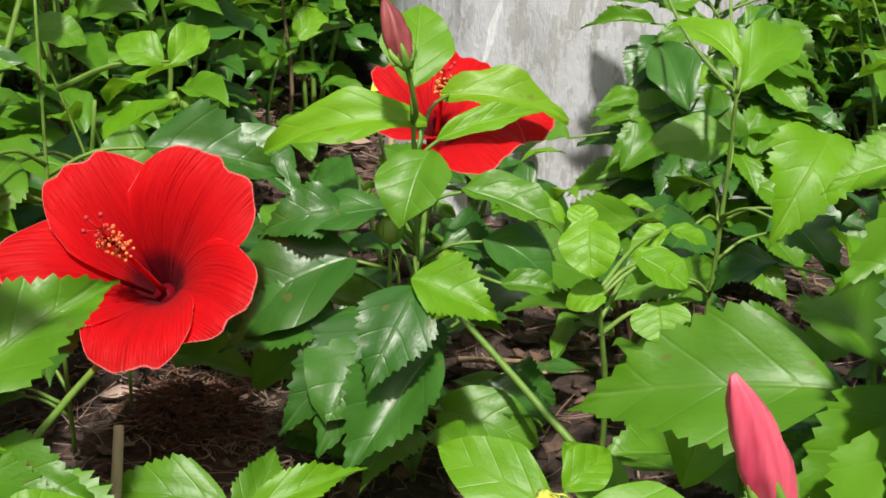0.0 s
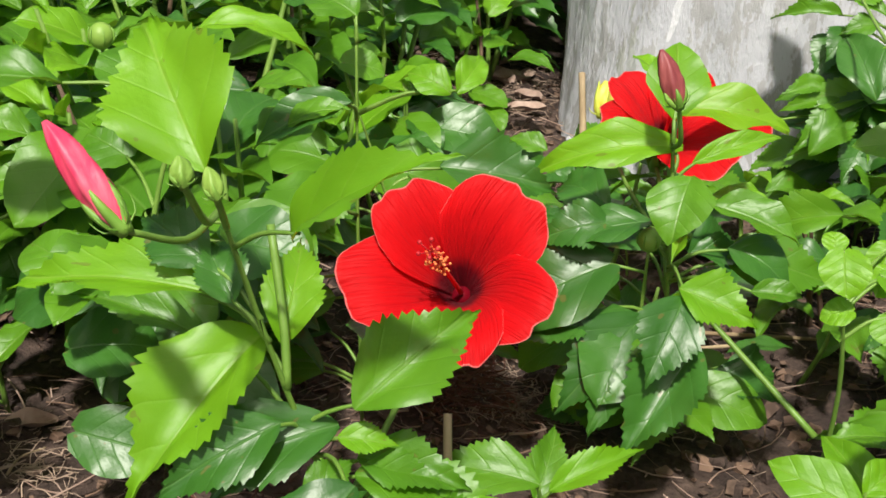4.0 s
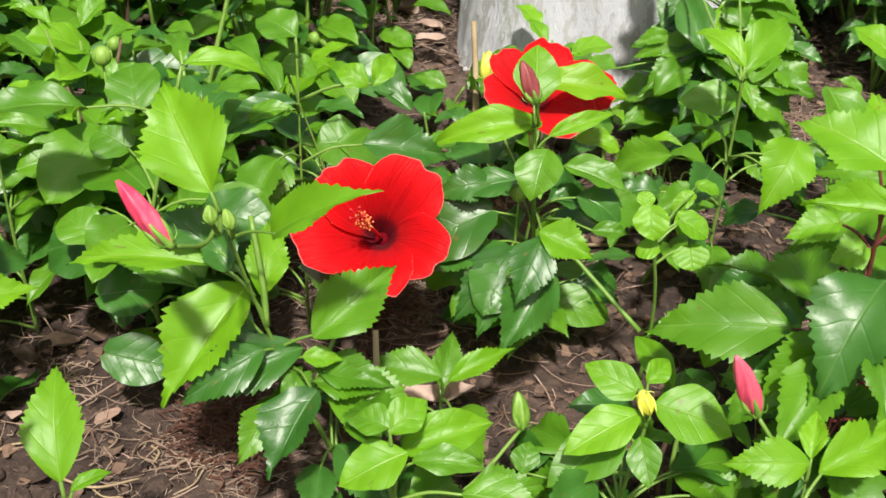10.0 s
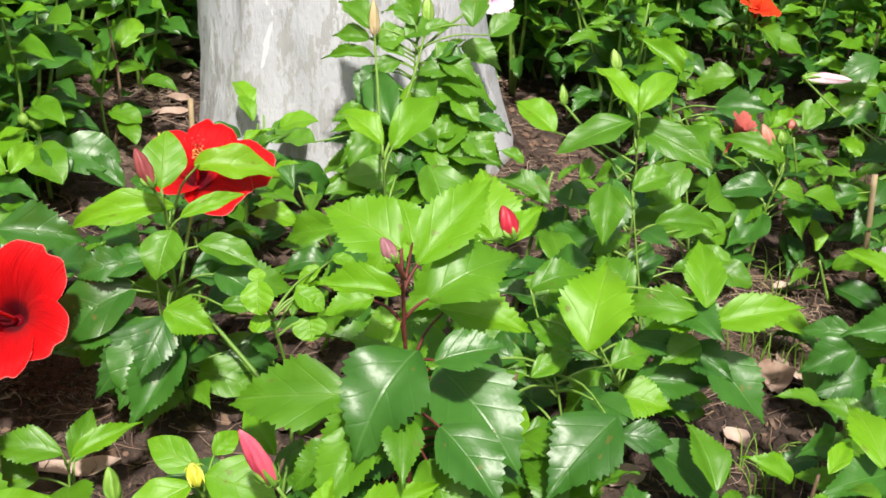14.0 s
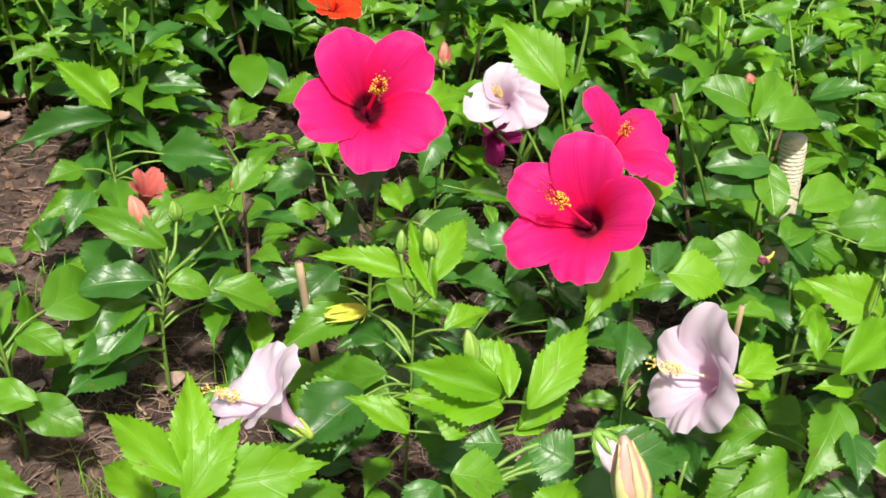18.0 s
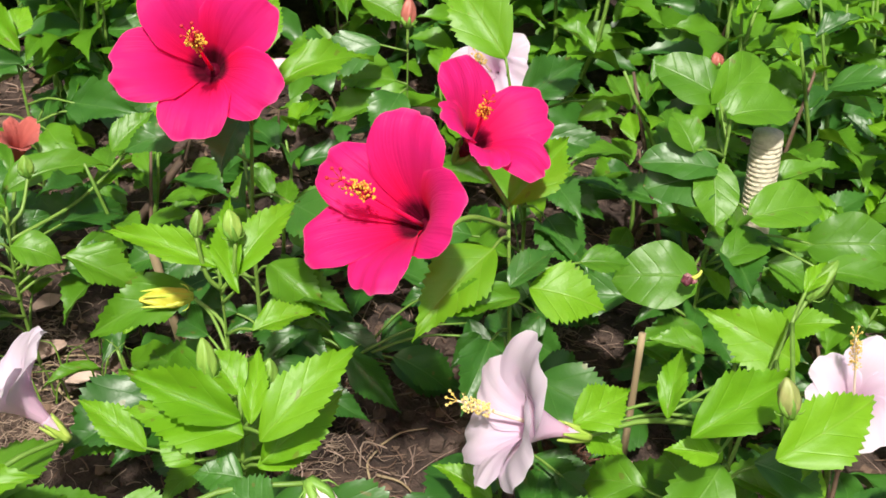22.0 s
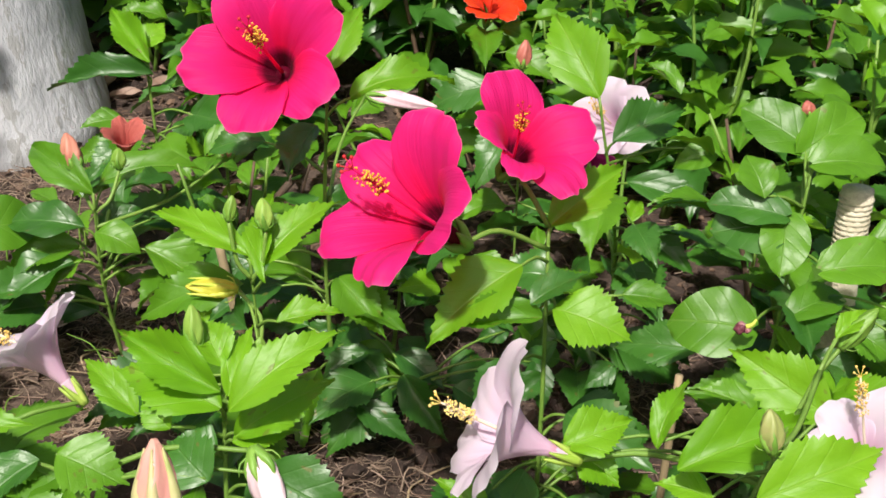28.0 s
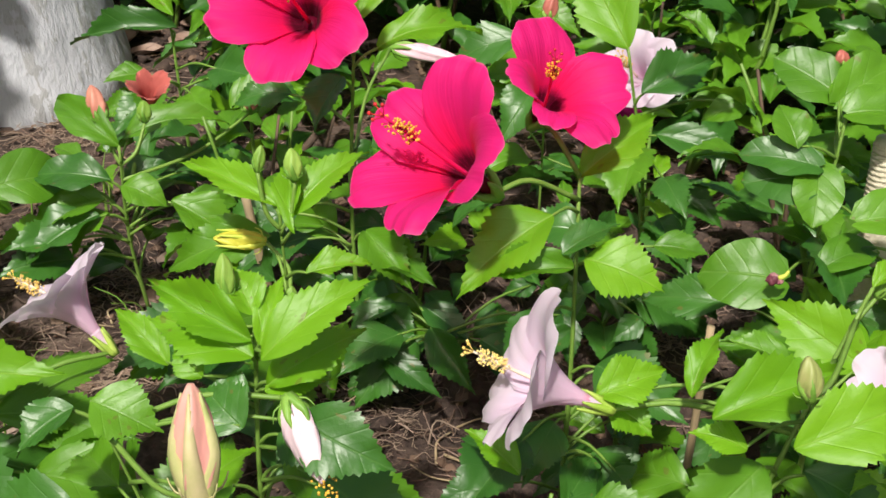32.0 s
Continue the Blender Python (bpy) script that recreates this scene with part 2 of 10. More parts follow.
BUD = {
    "maroon": plain_material("bud_maroon", (0.16, 0.02, 0.03), (0.38, 0.10, 0.09), 40, 0.5, 0.4, 0.002, (3, 3, 0.5)),
    "rose": plain_material("bud_rose", (0.70, 0.04, 0.11), (0.86, 0.22, 0.27), 40, 0.5, 0.4, 0.002, (3, 3, 0.5)),
    "greenpink": plain_material("bud_green_pink", (0.30, 0.34, 0.10), (0.62, 0.26, 0.26), 40, 0.5),
    "green": plain_material("bud_green", (0.14, 0.28, 0.03), (0.26, 0.42, 0.07), 60, 0.5),
    "mauve": plain_material("bud_mauve", (0.26, 0.10, 0.13), (0.45, 0.24, 0.22), 50, 0.5),
    "crimson": plain_material("bud_crimson", (0.34, 0.008, 0.025), (0.58, 0.03, 0.06), 50, 0.5),
    "blush": plain_material("bud_blush", (0.66, 0.30, 0.26), (0.66, 0.50, 0.30), 30, 0.5, 0.4, 0.002, (2, 2, 0.6)),
    "palepink": plain_material("bud_pale_pink", (0.70, 0.42, 0.50), (0.82, 0.66, 0.70), 40, 0.5, 0.4, 0.002, (3, 3, 0.5)),
    "yellow": plain_material("bud_yellow", (0.52, 0.50, 0.04), (0.68, 0.64, 0.09), 60, 0.5),
    "tan": plain_material("bud_tan", (0.40, 0.30, 0.14), (0.55, 0.46, 0.26), 60, 0.7),
    "coralpink": plain_material("bud_coral", (0.42, 0.12, 0.09), (0.60, 0.26, 0.18), 60, 0.5),
    "magenta": plain_material("bud_magenta", (0.36, 0.004, 0.12), (0.58, 0.02, 0.24), 40, 0.5),
    "berry": plain_material("bud_dark", (0.08, 0.012, 0.03), (0.26, 0.07, 0.09), 120, 0.6),
}


def soil_material():
    m, t, b, out = shader("soil")
    tc = t.nodes.new("ShaderNodeTexCoord")
    o = tc.outputs["Object"]
    a = noise_tex(t, 5.0, 4, o)
    g = noise_tex(t, 55.0, 6, o, 0.7)
    v = node(t, "ShaderNodeTexVoronoi", Scale=42.0)
    t.links.new(o, v.inputs["Vector"])
    f = calc(t, "ADD", calc(t, "MULTIPLY", a, 0.6), calc(t, "MULTIPLY", g, 0.5))
    c = ramp(t, f, (0.3, (0.015, 0.009, 0.007)), (0.48, (0.042, 0.026, 0.020)), (0.64, (0.120, 0.080, 0.062)), (0.82, (0.30, 0.225, 0.18)))
    t.links.new(c, b.inputs["Base Color"])
    b.inputs["Roughness"].default_value = 0.92
    h = calc(t, "ADD", calc(t, "MULTIPLY", g, 1.0), calc(t, "MULTIPLY", v.outputs["Distance"], 0.7))
    bumped(t, b, h, 0.9, 0.012)
    return m


def lime_material():
    """Weathered whitewash: grey-white with dark flecks, drips and bare patches."""
    m, t, b, out = shader("whitewash")
    tc = t.nodes.new("ShaderNodeTexCoord")
    mp = t.nodes.new("ShaderNodeMapping")
    mp.inputs["Scale"].default_value = (1, 1, 0.33)
    t.links.new(tc.outputs["Object"], mp.inputs[0])
    wide = noise_tex(t, 7.0, 3, mp.outputs[0])
    streak = noise_tex(t, 30.0, 5, mp.outputs[0], 0.65)
    fine = noise_tex(t, 130.0, 4, mp.outputs[0], 0.7)
    c = ramp(t, wide, (0.3, (0.43, 0.44, 0.475)), (0.55, (0.565, 0.575, 0.615)), (0.75, (0.69, 0.70, 0.735)))
    dark = calc(t, "GREATER_THAN", calc(t, "ADD", calc(t, "MULTIPLY", streak, 0.65), calc(t, "MULTIPLY", fine, 0.35)), 0.538)
    c = mixed(t, calc(t, "MULTIPLY", dark, 0.7), c, (0.36, 0.355, 0.35))
    bright = calc(t, "GREATER_THAN", noise_tex(t, 16.0, 3, mp.outputs[0]), 0.63)
    c = mixed(t, calc(t, "MULTIPLY", bright, 0.6), c, (0.75, 0.76, 0.79))
    moss = calc(t, "GREATER_THAN", calc(t, "ADD", calc(t, "MULTIPLY", noise_tex(t, 9.0, 4, mp.outputs[0]), 0.7), calc(t, "MULTIPLY", fine, 0.3)), 0.64)
    c = mixed(t, calc(t, "MULTIPLY", moss, 0.4), c, (0.30, 0.33, 0.24))
    t.links.new(c, b.inputs["Base Color"])
    b.inputs["Roughness"].default_value = 0.9
    bumped(t, b, calc(t, "ADD", streak, calc(t, "MULTIPLY", fine, 0.6)), 0.8, 0.006)
    return m


SOIL, LIME = soil_material(), lime_material()


# ---- mesh helpers ----
def finished(name, verts, faces, mat, uvs=None, smooth=True, rims=None):
    me = bpy.data.meshes.new(name)
    me.from_pydata(verts, [], faces)
    if uvs is not None:
        layer = me.uv_layers.new(name="UVMap")
        idx = np.zeros(len(me.loops), dtype=np.int32)
        me.loops.foreach_get("vertex_index", idx)
        layer.data.foreach_set("uv", np.array(uvs, dtype=np.float32)[idx].ravel())
    if rims is not None:
        layer = me.uv_layers.new(name="rim")
        layer.data.foreach_set("uv", np.array(rims, dtype=np.float32)[idx].ravel())
    if smooth:
        me.polygons.foreach_set("use_smooth", [True] * len(me.polygons))
    me.materials.append(mat)
    me.update()
    return me


def part(name, me, parent, m=None, label=""):
    """Links a mesh that stands in world coordinates (or at m) as one part."""
    ob = new(name, me)
    if m is not None:
        ob.matrix_basis = m
    if parent is not None:
        ob.parent = parent
        if parent.type == "EMPTY":
            ob.matrix_parent_inverse = Matrix.Translation(-parent.location)
    if label:
        ob["label"] = label
    return ob


def spline(points, n):
    p = [Vector(v) for v in points]
    p = [2 * p[0] - p[1]] + p + [2 * p[-1] - p[-2]]
    out = []
    for i in range(1, len(p) - 2):
        for k in range(n):
            s = k / n
            a, b, c, d = p[i - 1:i + 3]
            out.append(0.5 * (2 * b + (c - a) * s + (2 * a - 5 * b + 4 * c - d) * s * s + (3 * b - a - 3 * c + d) * s ** 3))
    return out + [p[-2]]


def tube_data(points, r0, r1, sides=6, n=4, knob=0.0, rng=None):
    path = spline(points, n) if len(points) > 2 else [Vector(v) for v in points]
    verts, faces = [], []
    for i, c in enumerate(path):
        d = (path[min(i + 1, len(path) - 1)] - path[max(i - 1, 0)]).normalized()
        u = d.orthogonal().normalized() if i == 0 else (u - d * u.dot(d)).normalized()
        v = d.cross(u)
        s = i / (len(path) - 1)
        r = r0 + (r1 - r0) * s
        if knob and rng:
            r *= 1 + knob * rng.uniform(-1, 1)
        verts += [c + (u * math.cos(a) + v * math.sin(a)) * r for a in (2 * math.pi * k / sides for k in range(sides))]
        if i:
            o = (i - 1) * sides
            faces += [(o + k, o + (k + 1) % sides, o + sides + (k + 1) % sides, o + sides + k) for k in range(sides)]
    o = len(verts) - sides
    faces += [tuple(range(sides))[::-1], tuple(range(o, o + sides))]
    return verts, faces


def tube(name, points, r0, r1, mat, parent, sides=6, n=4, knob=0.0, rng=None, label=""):
    v, f = tube_data(points, r0, r1, sides, n, knob, rng)
    return part(name, finished(name, v, f, mat), parent, label=label)


# ---- leaves ----
def outline(kind, u):
    if kind == "r":
        return 0.5 * math.sin(math.pi * u ** 0.85) ** 0.55 if 0 < u < 1 else 0.0
    if kind == "o":
        return 0.5 * min(1, (u / 0.38) ** 0.6) * (1 if u < 0.38 else math.cos((u - 0.38) / 0.62 * math.pi / 2) ** 0.85)
    return 0.5 * min(1, (u / 0.34) ** 0.62) * (1 if u < 0.34 else math.cos((u - 0.34) / 0.66 * math.pi / 2) ** 1.38)


def leaf_mesh(kind, variant, tone, coarse=0):
    rng = random.Random(100 * variant + ord(kind))
    n = coarse if coarse else (34 if kind == "s" else 14)
    sides = (-1, 0, 1) if 0 < coarse < 8 else (-1, -0.5, 0, 0.5, 1) if coarse else (-1, -0.72, -0.36, 0, 0.36, 0.72, 1)
    fold, arch, drop = rng.uniform(0.22, 0.62), rng.uniform(0.10, 0.36), rng.uniform(0.08, 0.46)
    dome = rng.uniform(0.35, 0.85)
    wave, ph, bend = rng.uniform(0.015, 0.05), rng.uniform(0, 6), rng.uniform(-0.10, 0.10)
    uneven = rng.uniform(-0.35, 0.35)
    verts, faces = [], []
    for i in range(n + 1):
        u = i / n
        w = outline(kind, min(max(u, 0.004), 0.996)) * (1 if i < n else 0.02)
        for side in sides:
            x = side * w
            y = u
            if kind == "s" and abs(side) == 1 and 0.2 < u < 0.99:
                bite = (0.25 + 1.1 * abs(math.sin(2.3 * i + 1.7 * variant + 2 * side))) * min(1, (u - 0.2) * 5)
                if i % 2:
                    x *= 1 + 0.050 * bite
                    y += 0.022 * bite
                else:
                    x *= 1 - 0.080 * bite
            if kind == "r" and u < 0.12:
                y -= 0.07 * abs(side)
            lift = abs(x) - dome * 1.6 * x * x
            z = fold * (1 + uneven * (1 if side > 0 else -1)) * lift + arch * 4 * u * (1 - u) * 0.35 - drop * u * u * 0.6
            z += wave * math.sin(u * 13 + ph + side * 2) * abs(side) ** 1.5 + 0.017 * math.sin(u * 23.9 - 18 * abs(x)) * abs(side) * (1 - 0.5 * abs(side))
            verts.append((x + bend * u * u * 0.7, y, z))
        if i:
            c = len(sides)
            o = (i - 1) * c
            faces += [(o + k, o + k + 1, o + k + c + 1, o + k + c) for k in range(c - 1)]
    return finished("leaf", verts, faces, LEAF[tone])


LEAVES = {(k, v, t): leaf_mesh(k, v, t) for k in "sor" for v in range(6) for t in range(3)}
MID_LEAVES = {(k, v, t): leaf_mesh(k, v, t, 17) for k in "sor" for v in range(6) for t in range(3)}
FAR_LEAVES = {(k, v, t): leaf_mesh(k, v, t, 7) for k in "sor" for v in range(6) for t in range(3)}
dice = random.Random(11)


def leaf_matrix(base, tip, width, face):
    b, q = Vector(base), Vector(tip)
    y = q - b
    length = y.length
    yn = y / length
    x = yn.cross(face)
    x = x.normalized() if x.length > 1e-4 else yn.orthogonal().normalized()
    z = x.cross(yn)
    m = Matrix((x * width, y, z * length)).transposed().to_4x4()
    m.translation = b
    return m


def blade(plant, kind, tone, base, tip, width, rng):
    face = Vector((rng.uniform(-0.35, 0.35), -0.55 + rng.uniform(-0.25, 0.25), 0.8))
    return part("leaf", LEAVES[kind, rng.randrange(6), tone], plant, leaf_matrix(base, tip, width, face))


AXIS, BRANCHES = {}, {}


def bush(name, label, root, mid, top):
    """A plant's Empty at its root, with its main stem."""
    e = new(name)
    e.empty_display_size = 0.05
    e.location = root
    tagged(e, label, "plant", "planted bushes of the flower bed")
    AXIS[e.name] = [Vector(root), Vector(mid), Vector(top)]
    h = top[2] - root[2]
    r = (0.0015 + 0.0026 * max(h, 0.02)) * (0.68 if "shoot" in name else 1)
    BRANCHES[e.name] = (e, STEM_RED if "reddish" in label else STEM, [tube_data([root, mid, top], r, r * 0.55, 8, 5, 0.1, dice)])
    return e


def branch(plant, points, r0, r1, sides=5, n=3):
    """A side branch or leaf stalk that grows out of the plant's stem."""
    BRANCHES[plant.name][2].append(tube_data(points, r0, r1, sides, n))


def on_axis(plant, z):
    a, b, c = AXIS[plant.name]
    for p, q in ((a, b), (b, c)):
        if z <= q.z and q.z > p.z:
            s = max(0, (z - p.z) / (q.z - p.z))
            return p.lerp(q, s)
    return c


def leaf(plant, kind, tone, base, tip, width):
    b = Vector(base)
    blade(plant, kind, tone, b, tip, width, dice)
    foot = on_axis(plant, b.z - 0.018)
    if (foot - b).length > 0.004:
        way = b - foot
        branch(plant, [foot, foot + way * 0.5 + Vector((0, 0, 0.10 * way.length)), b + (Vector(tip) - b) * 0.06], 0.0016, 0.0010)


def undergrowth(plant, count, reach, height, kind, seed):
    """The lower, older leaves that ring the foot of a plant, most in the shade-darkened tone."""
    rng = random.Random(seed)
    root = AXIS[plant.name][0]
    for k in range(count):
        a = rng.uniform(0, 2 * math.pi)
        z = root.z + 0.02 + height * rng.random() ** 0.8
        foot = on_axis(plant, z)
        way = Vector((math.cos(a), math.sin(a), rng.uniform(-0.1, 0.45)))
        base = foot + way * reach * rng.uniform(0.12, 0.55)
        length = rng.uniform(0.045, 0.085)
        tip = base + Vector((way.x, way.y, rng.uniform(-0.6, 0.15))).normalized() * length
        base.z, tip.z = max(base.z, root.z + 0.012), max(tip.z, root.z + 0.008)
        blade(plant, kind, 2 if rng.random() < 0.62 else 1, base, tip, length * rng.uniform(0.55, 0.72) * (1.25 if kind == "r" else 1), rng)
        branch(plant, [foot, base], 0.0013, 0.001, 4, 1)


# ---- blooms and buds ----
def lerp(a, b, s):
    return a + (b - a) * s


def petal_mesh(kind, axis, e1, e2, centre, angle, reach, spread, rise, seed):
    """One petal: spread is half the angle, in degrees, that it covers; the funnel of a pale bloom is deep, a red one lies open."""
    rng = random.Random(seed)
    nu, nv = 20, 24
    a0 = radians(angle)
    ph = [rng.uniform(0, 6.28) for _ in range(5)]
    rad = e1 * math.cos(a0) + e2 * math.sin(a0)
    tan = axis.cross(rad)
    fill = {"red": 1.0, "pink": 0.90, "pale": 1.12, "orange": 1.0, "coral": 1.0, "magenta": 0.9}[kind]
    wide = reach * radians(min(44, max(29, spread))) * fill
    curl = {"red": 0.10, "pink": 0.14, "pale": 0.16, "orange": 0.2, "coral": -0.2, "magenta": -0.3}[kind]
    start = 0.05 if kind in ("pale", "coral", "magenta") else 0.09
    power = 1.6 if kind in ("pale", "coral", "magenta") else 1.05
    verts, uvs, rims, faces = [], [], [], []
    for i in range(nu + 1):
        u = i / nu
        for j in range(nv + 1):
            v = 2 * j / nv - 1
            low = {"pink": 0.50, "pale": 0.58, "red": 0.56}.get(kind, 0.6)
            end = low + (1 - low) * math.sqrt(max(0.0, 1 - abs(v) ** 2.5))
            end += 0.030 * math.sin(3.1 * v + ph[0]) * (1 - v * v) + 0.016 * math.sin(12 * v + ph[1]) + 0.004 * math.sin(23 * v + ph[3]) - 0.05 * math.exp(-((v - 0.2 * math.sin(ph[4])) / 0.16) ** 2) * (kind != "pale")
            s = min(1.0, u * end)
            grow = min(1.0, s / 0.64)
            base_w = 0.34 if kind in ("red", "pink") else 0.16
            w = wide * (base_w + (1 - base_w) * math.sin(grow * math.pi / 2) ** ({"red": 1.0, "pink": 1.2}.get(kind, 1.5)))
            r = reach * (start + (1 - start) * s ** power)
            side = v * w
            h = rise * (1 - (1 - s) ** 2) - curl * reach * max(0, s - 0.6) ** 2 * 2.4
            # each petal overlaps the next, is cupped, and ruffled towards its rim
            h += 0.09 * side + reach * v * v * s * (0.12 - 0.24 * s)
            h += reach * 0.036 * s ** 3 * (math.sin(6 * v + ph[2]) + 0.55 * math.sin(14 * v + ph[3] + 3 * u))
            h += reach * 0.006 * s * (1 - s) * 4 * math.sin(17 * v + ph[4])
            h += reach * 0.022 * s * math.sin(3.8 * v + ph[1]) + reach * 0.012 * math.sin(9 * s + ph[0]) * s
            turn = side / (r + 0.12 * reach)
            verts.append(centre + (rad * math.cos(turn) + tan * math.sin(turn)) * r + axis * h)
            uvs.append((0.5 + 0.5 * v, s))
            rims.append((v, u))
        if i:
            o, q = (i - 1) * (nv + 1), i * (nv + 1)
            faces += [(o + k, o + k + 1, q + k + 1, q + k) for k in range(nv)]
    return finished("petal", verts, faces, PETAL[kind], uvs, True, rims)


def blob_data(c, r, squash=1.0, rows=4, cols=6):
    verts = [Vector(c) + Vector((0, 0, -r * squash))]
    for i in range(1, rows):
        a = math.pi * i / rows
        verts += [Vector(c) + Vector((r * math.sin(a) * math.cos(b), r * math.sin(a) * math.sin(b), -r * squash * math.cos(a))) for b in (2 * math.pi * k / cols for k in range(cols))]
    verts.append(Vector(c) + Vector((0, 0, r * squash)))
    faces = [(0, 1 + (k + 1) % cols, 1 + k) for k in range(cols)]
    for i in range(rows - 2):
        o = 1 + i * cols
        faces += [(o + k, o + (k + 1) % cols, o + cols + (k + 1) % cols, o + cols + k) for k in range(cols)]
    o = 1 + (rows - 2) * cols
    faces += [(o + k, o + (k + 1) % cols, len(verts) - 1) for k in range(cols)]
    return verts, faces


def joined(pieces):
    verts, faces = [], []
    for v, f in pieces:
        o = len(verts)
        verts += v
        faces += [tuple(i + o for i in q) for q in f]
    return verts, faces


BLOOM_WORDS = {
    "red": "scarlet hibiscus flower, fully open", "pink": "deep pink hibiscus flower with dark throat", "pale": "pale pink hibiscus flower, trumpet-shaped",
    "orange": "orange-red hibiscus flower", "coral": "wilted coral hibiscus flower", "magenta": "furled magenta hibiscus flower",
}
count_blooms = [0]


def bloom(plant, kind, centre, axis, petals, rise, pistil=None):
    """A hibiscus flower: five petals, a staminal column, calyx and stalk."""
    count_blooms[0] += 1
    seed = 50 * count_blooms[0]
    rng = random.Random(seed)
    c, n = Vector(centre), Vector(axis).normalized()
    reach = sum(r for _, r in petals) / len(petals)
    if plant is None:
        root = (c.x + 0.02, c.y + 0.03, ground_z(c.x + 0.02, c.y + 0.03))
        back = c - n * reach * 0.6
        plant = bush("hibiscus_bush", "slender hibiscus stalk with one small open bloom", root, (back.x, back.y + 0.01, 0.5 * (root[2] + back.z)), tuple(back))
        undergrowth(plant, 10, 0.09, max(0.05, (c.z - root[2]) * 0.8), "s", seed)
    e1 = Vector((0, 0, 1)).cross(n).normalized()
    e2 = n.cross(e1)
    funnel = kind in ("pale", "coral", "magenta")
    tail = c - n * reach * (0.75 if funnel else 0.34)
    v, f = tube_data([tail - n * reach * 0.10, tail, lerp(tail, c, 0.4 if not funnel else 0.25), lerp(tail, c, 0.69 if not funnel else 0.4)], reach * 0.06, reach * (0.10 if not funnel else 0.09), 10, 3)
    base = part("flower", finished("flower", v, f, PETAL[kind], [(0.5, 0.5 if funnel else 0.02)] * len(v)), plant, label=BLOOM_WORDS[kind])
    order = sorted(petals)
    start = tail if funnel else c - n * reach * 0.10
    for k, (ang, r) in enumerate(order):
        before, after = order[k - 1][0] - (360 if k == 0 else 0), order[(k + 1) % 5][0] + (360 if k == 4 else 0)
        part("petal", petal_mesh(kind, n, e1, e2, start, ang, r, (after - before) / 4, rise + reach * (0.75 if funnel else 0.10), seed + k), base)
    for k in range(5):
        a = 2 * math.pi * k / 5 + 0.3
        d = e1 * math.cos(a) + e2 * math.sin(a)
        long_out = 0.28 if funnel else 0.24
        v, f = tube_data([tail - n * reach * 0.14, tail + d * reach * (0.09 if funnel else 0.13) + n * reach * long_out * 0.3, tail + d * reach * (0.13 if funnel else 0.165) + n * reach * long_out], reach * (0.07 if funnel else 0.09), reach * 0.012, 6, 3)
        part("sepal", finished("sepal", v, f, CALYX_PALE if kind == "pale" else CALYX), base)
    if kind not in ("coral", "magenta"):
        p0 = c - n * reach * 0.05
        p2 = Vector(pistil) if pistil else c + (n + Vector((0, 0, 0.3))).normalized() * reach * 0.7
        p1 = p0.lerp(p2, 0.5) + n * reach * 0.05
        up = (p2 - p1).normalized()
        v, f = tube_data([p0, p1, p2 + up * reach * 0.08], reach * 0.026, reach * 0.014, 7, 4)
        part("column", finished("column", v, f, PETAL[kind] if kind != "pale" else COLUMN_PALE, [(0.5, 0.4)] * len(v)), base)
        grains, hairs = [], []
        for k in range(90 if kind != "pale" else 130):
            s = rng.uniform(0.66 if kind != "pale" else 0.52, 0.98)
            q = p0.lerp(p1, s * 2) if s < 0.5 else p1.lerp(p2, s * 2 - 1)
            d = Vector((rng.gauss(0, 1), rng.gauss(0, 1), rng.gauss(0, 1)))
            d = (d - up * d.dot(up) * 0.8).normalized()
            e = q + d * reach * rng.uniform(0.04, 0.105) + up * reach * 0.03
            hairs.append(tube_data([q, e], reach * 0.006, reach * 0.004, 3, 1))
            grains.append(blob_data(e, reach * rng.uniform(0.010, 0.017), 1, 4, 6))
        tagged(part("pollen", finished("pollen", *joined(grains), {"pale": POLLEN_PALE, "red": POLLEN_RED}.get(kind, POLLEN)), base, label={"pale": "cream pollen grains", "red": "orange pollen grains"}.get(kind, "yellow pollen grains")), kind="stuff")
        tagged(part("filament_tuft", finished("filament_tuft", *joined(hairs), STIGMA if kind != "pale" else COLUMN_PALE), base), kind="stuff")
        for k in range(5):
            a = 2 * math.pi * k / 5
            e = p2 + (e1 * math.cos(a) + e2 * math.sin(a)) * reach * 0.09 + up * reach * 0.18
            v, f = joined([tube_data([p2 + up * reach * 0.07, e], reach * 0.006, reach * 0.006, 4, 1), blob_data(e, reach * 0.022, 1, 4, 6)])
            part("stigma", finished("stigma", v, f, STIGMA if kind != "pale" else POLLEN_PALE), base)
    foot = on_axis(plant, tail.z - 0.03)
    end = tail - n * reach * 0.1
    branch(plant, [foot, foot.lerp(end, 0.6) + Vector((0, 0, 0.012)), end], 0.0021, 0.0018, 6, 4)


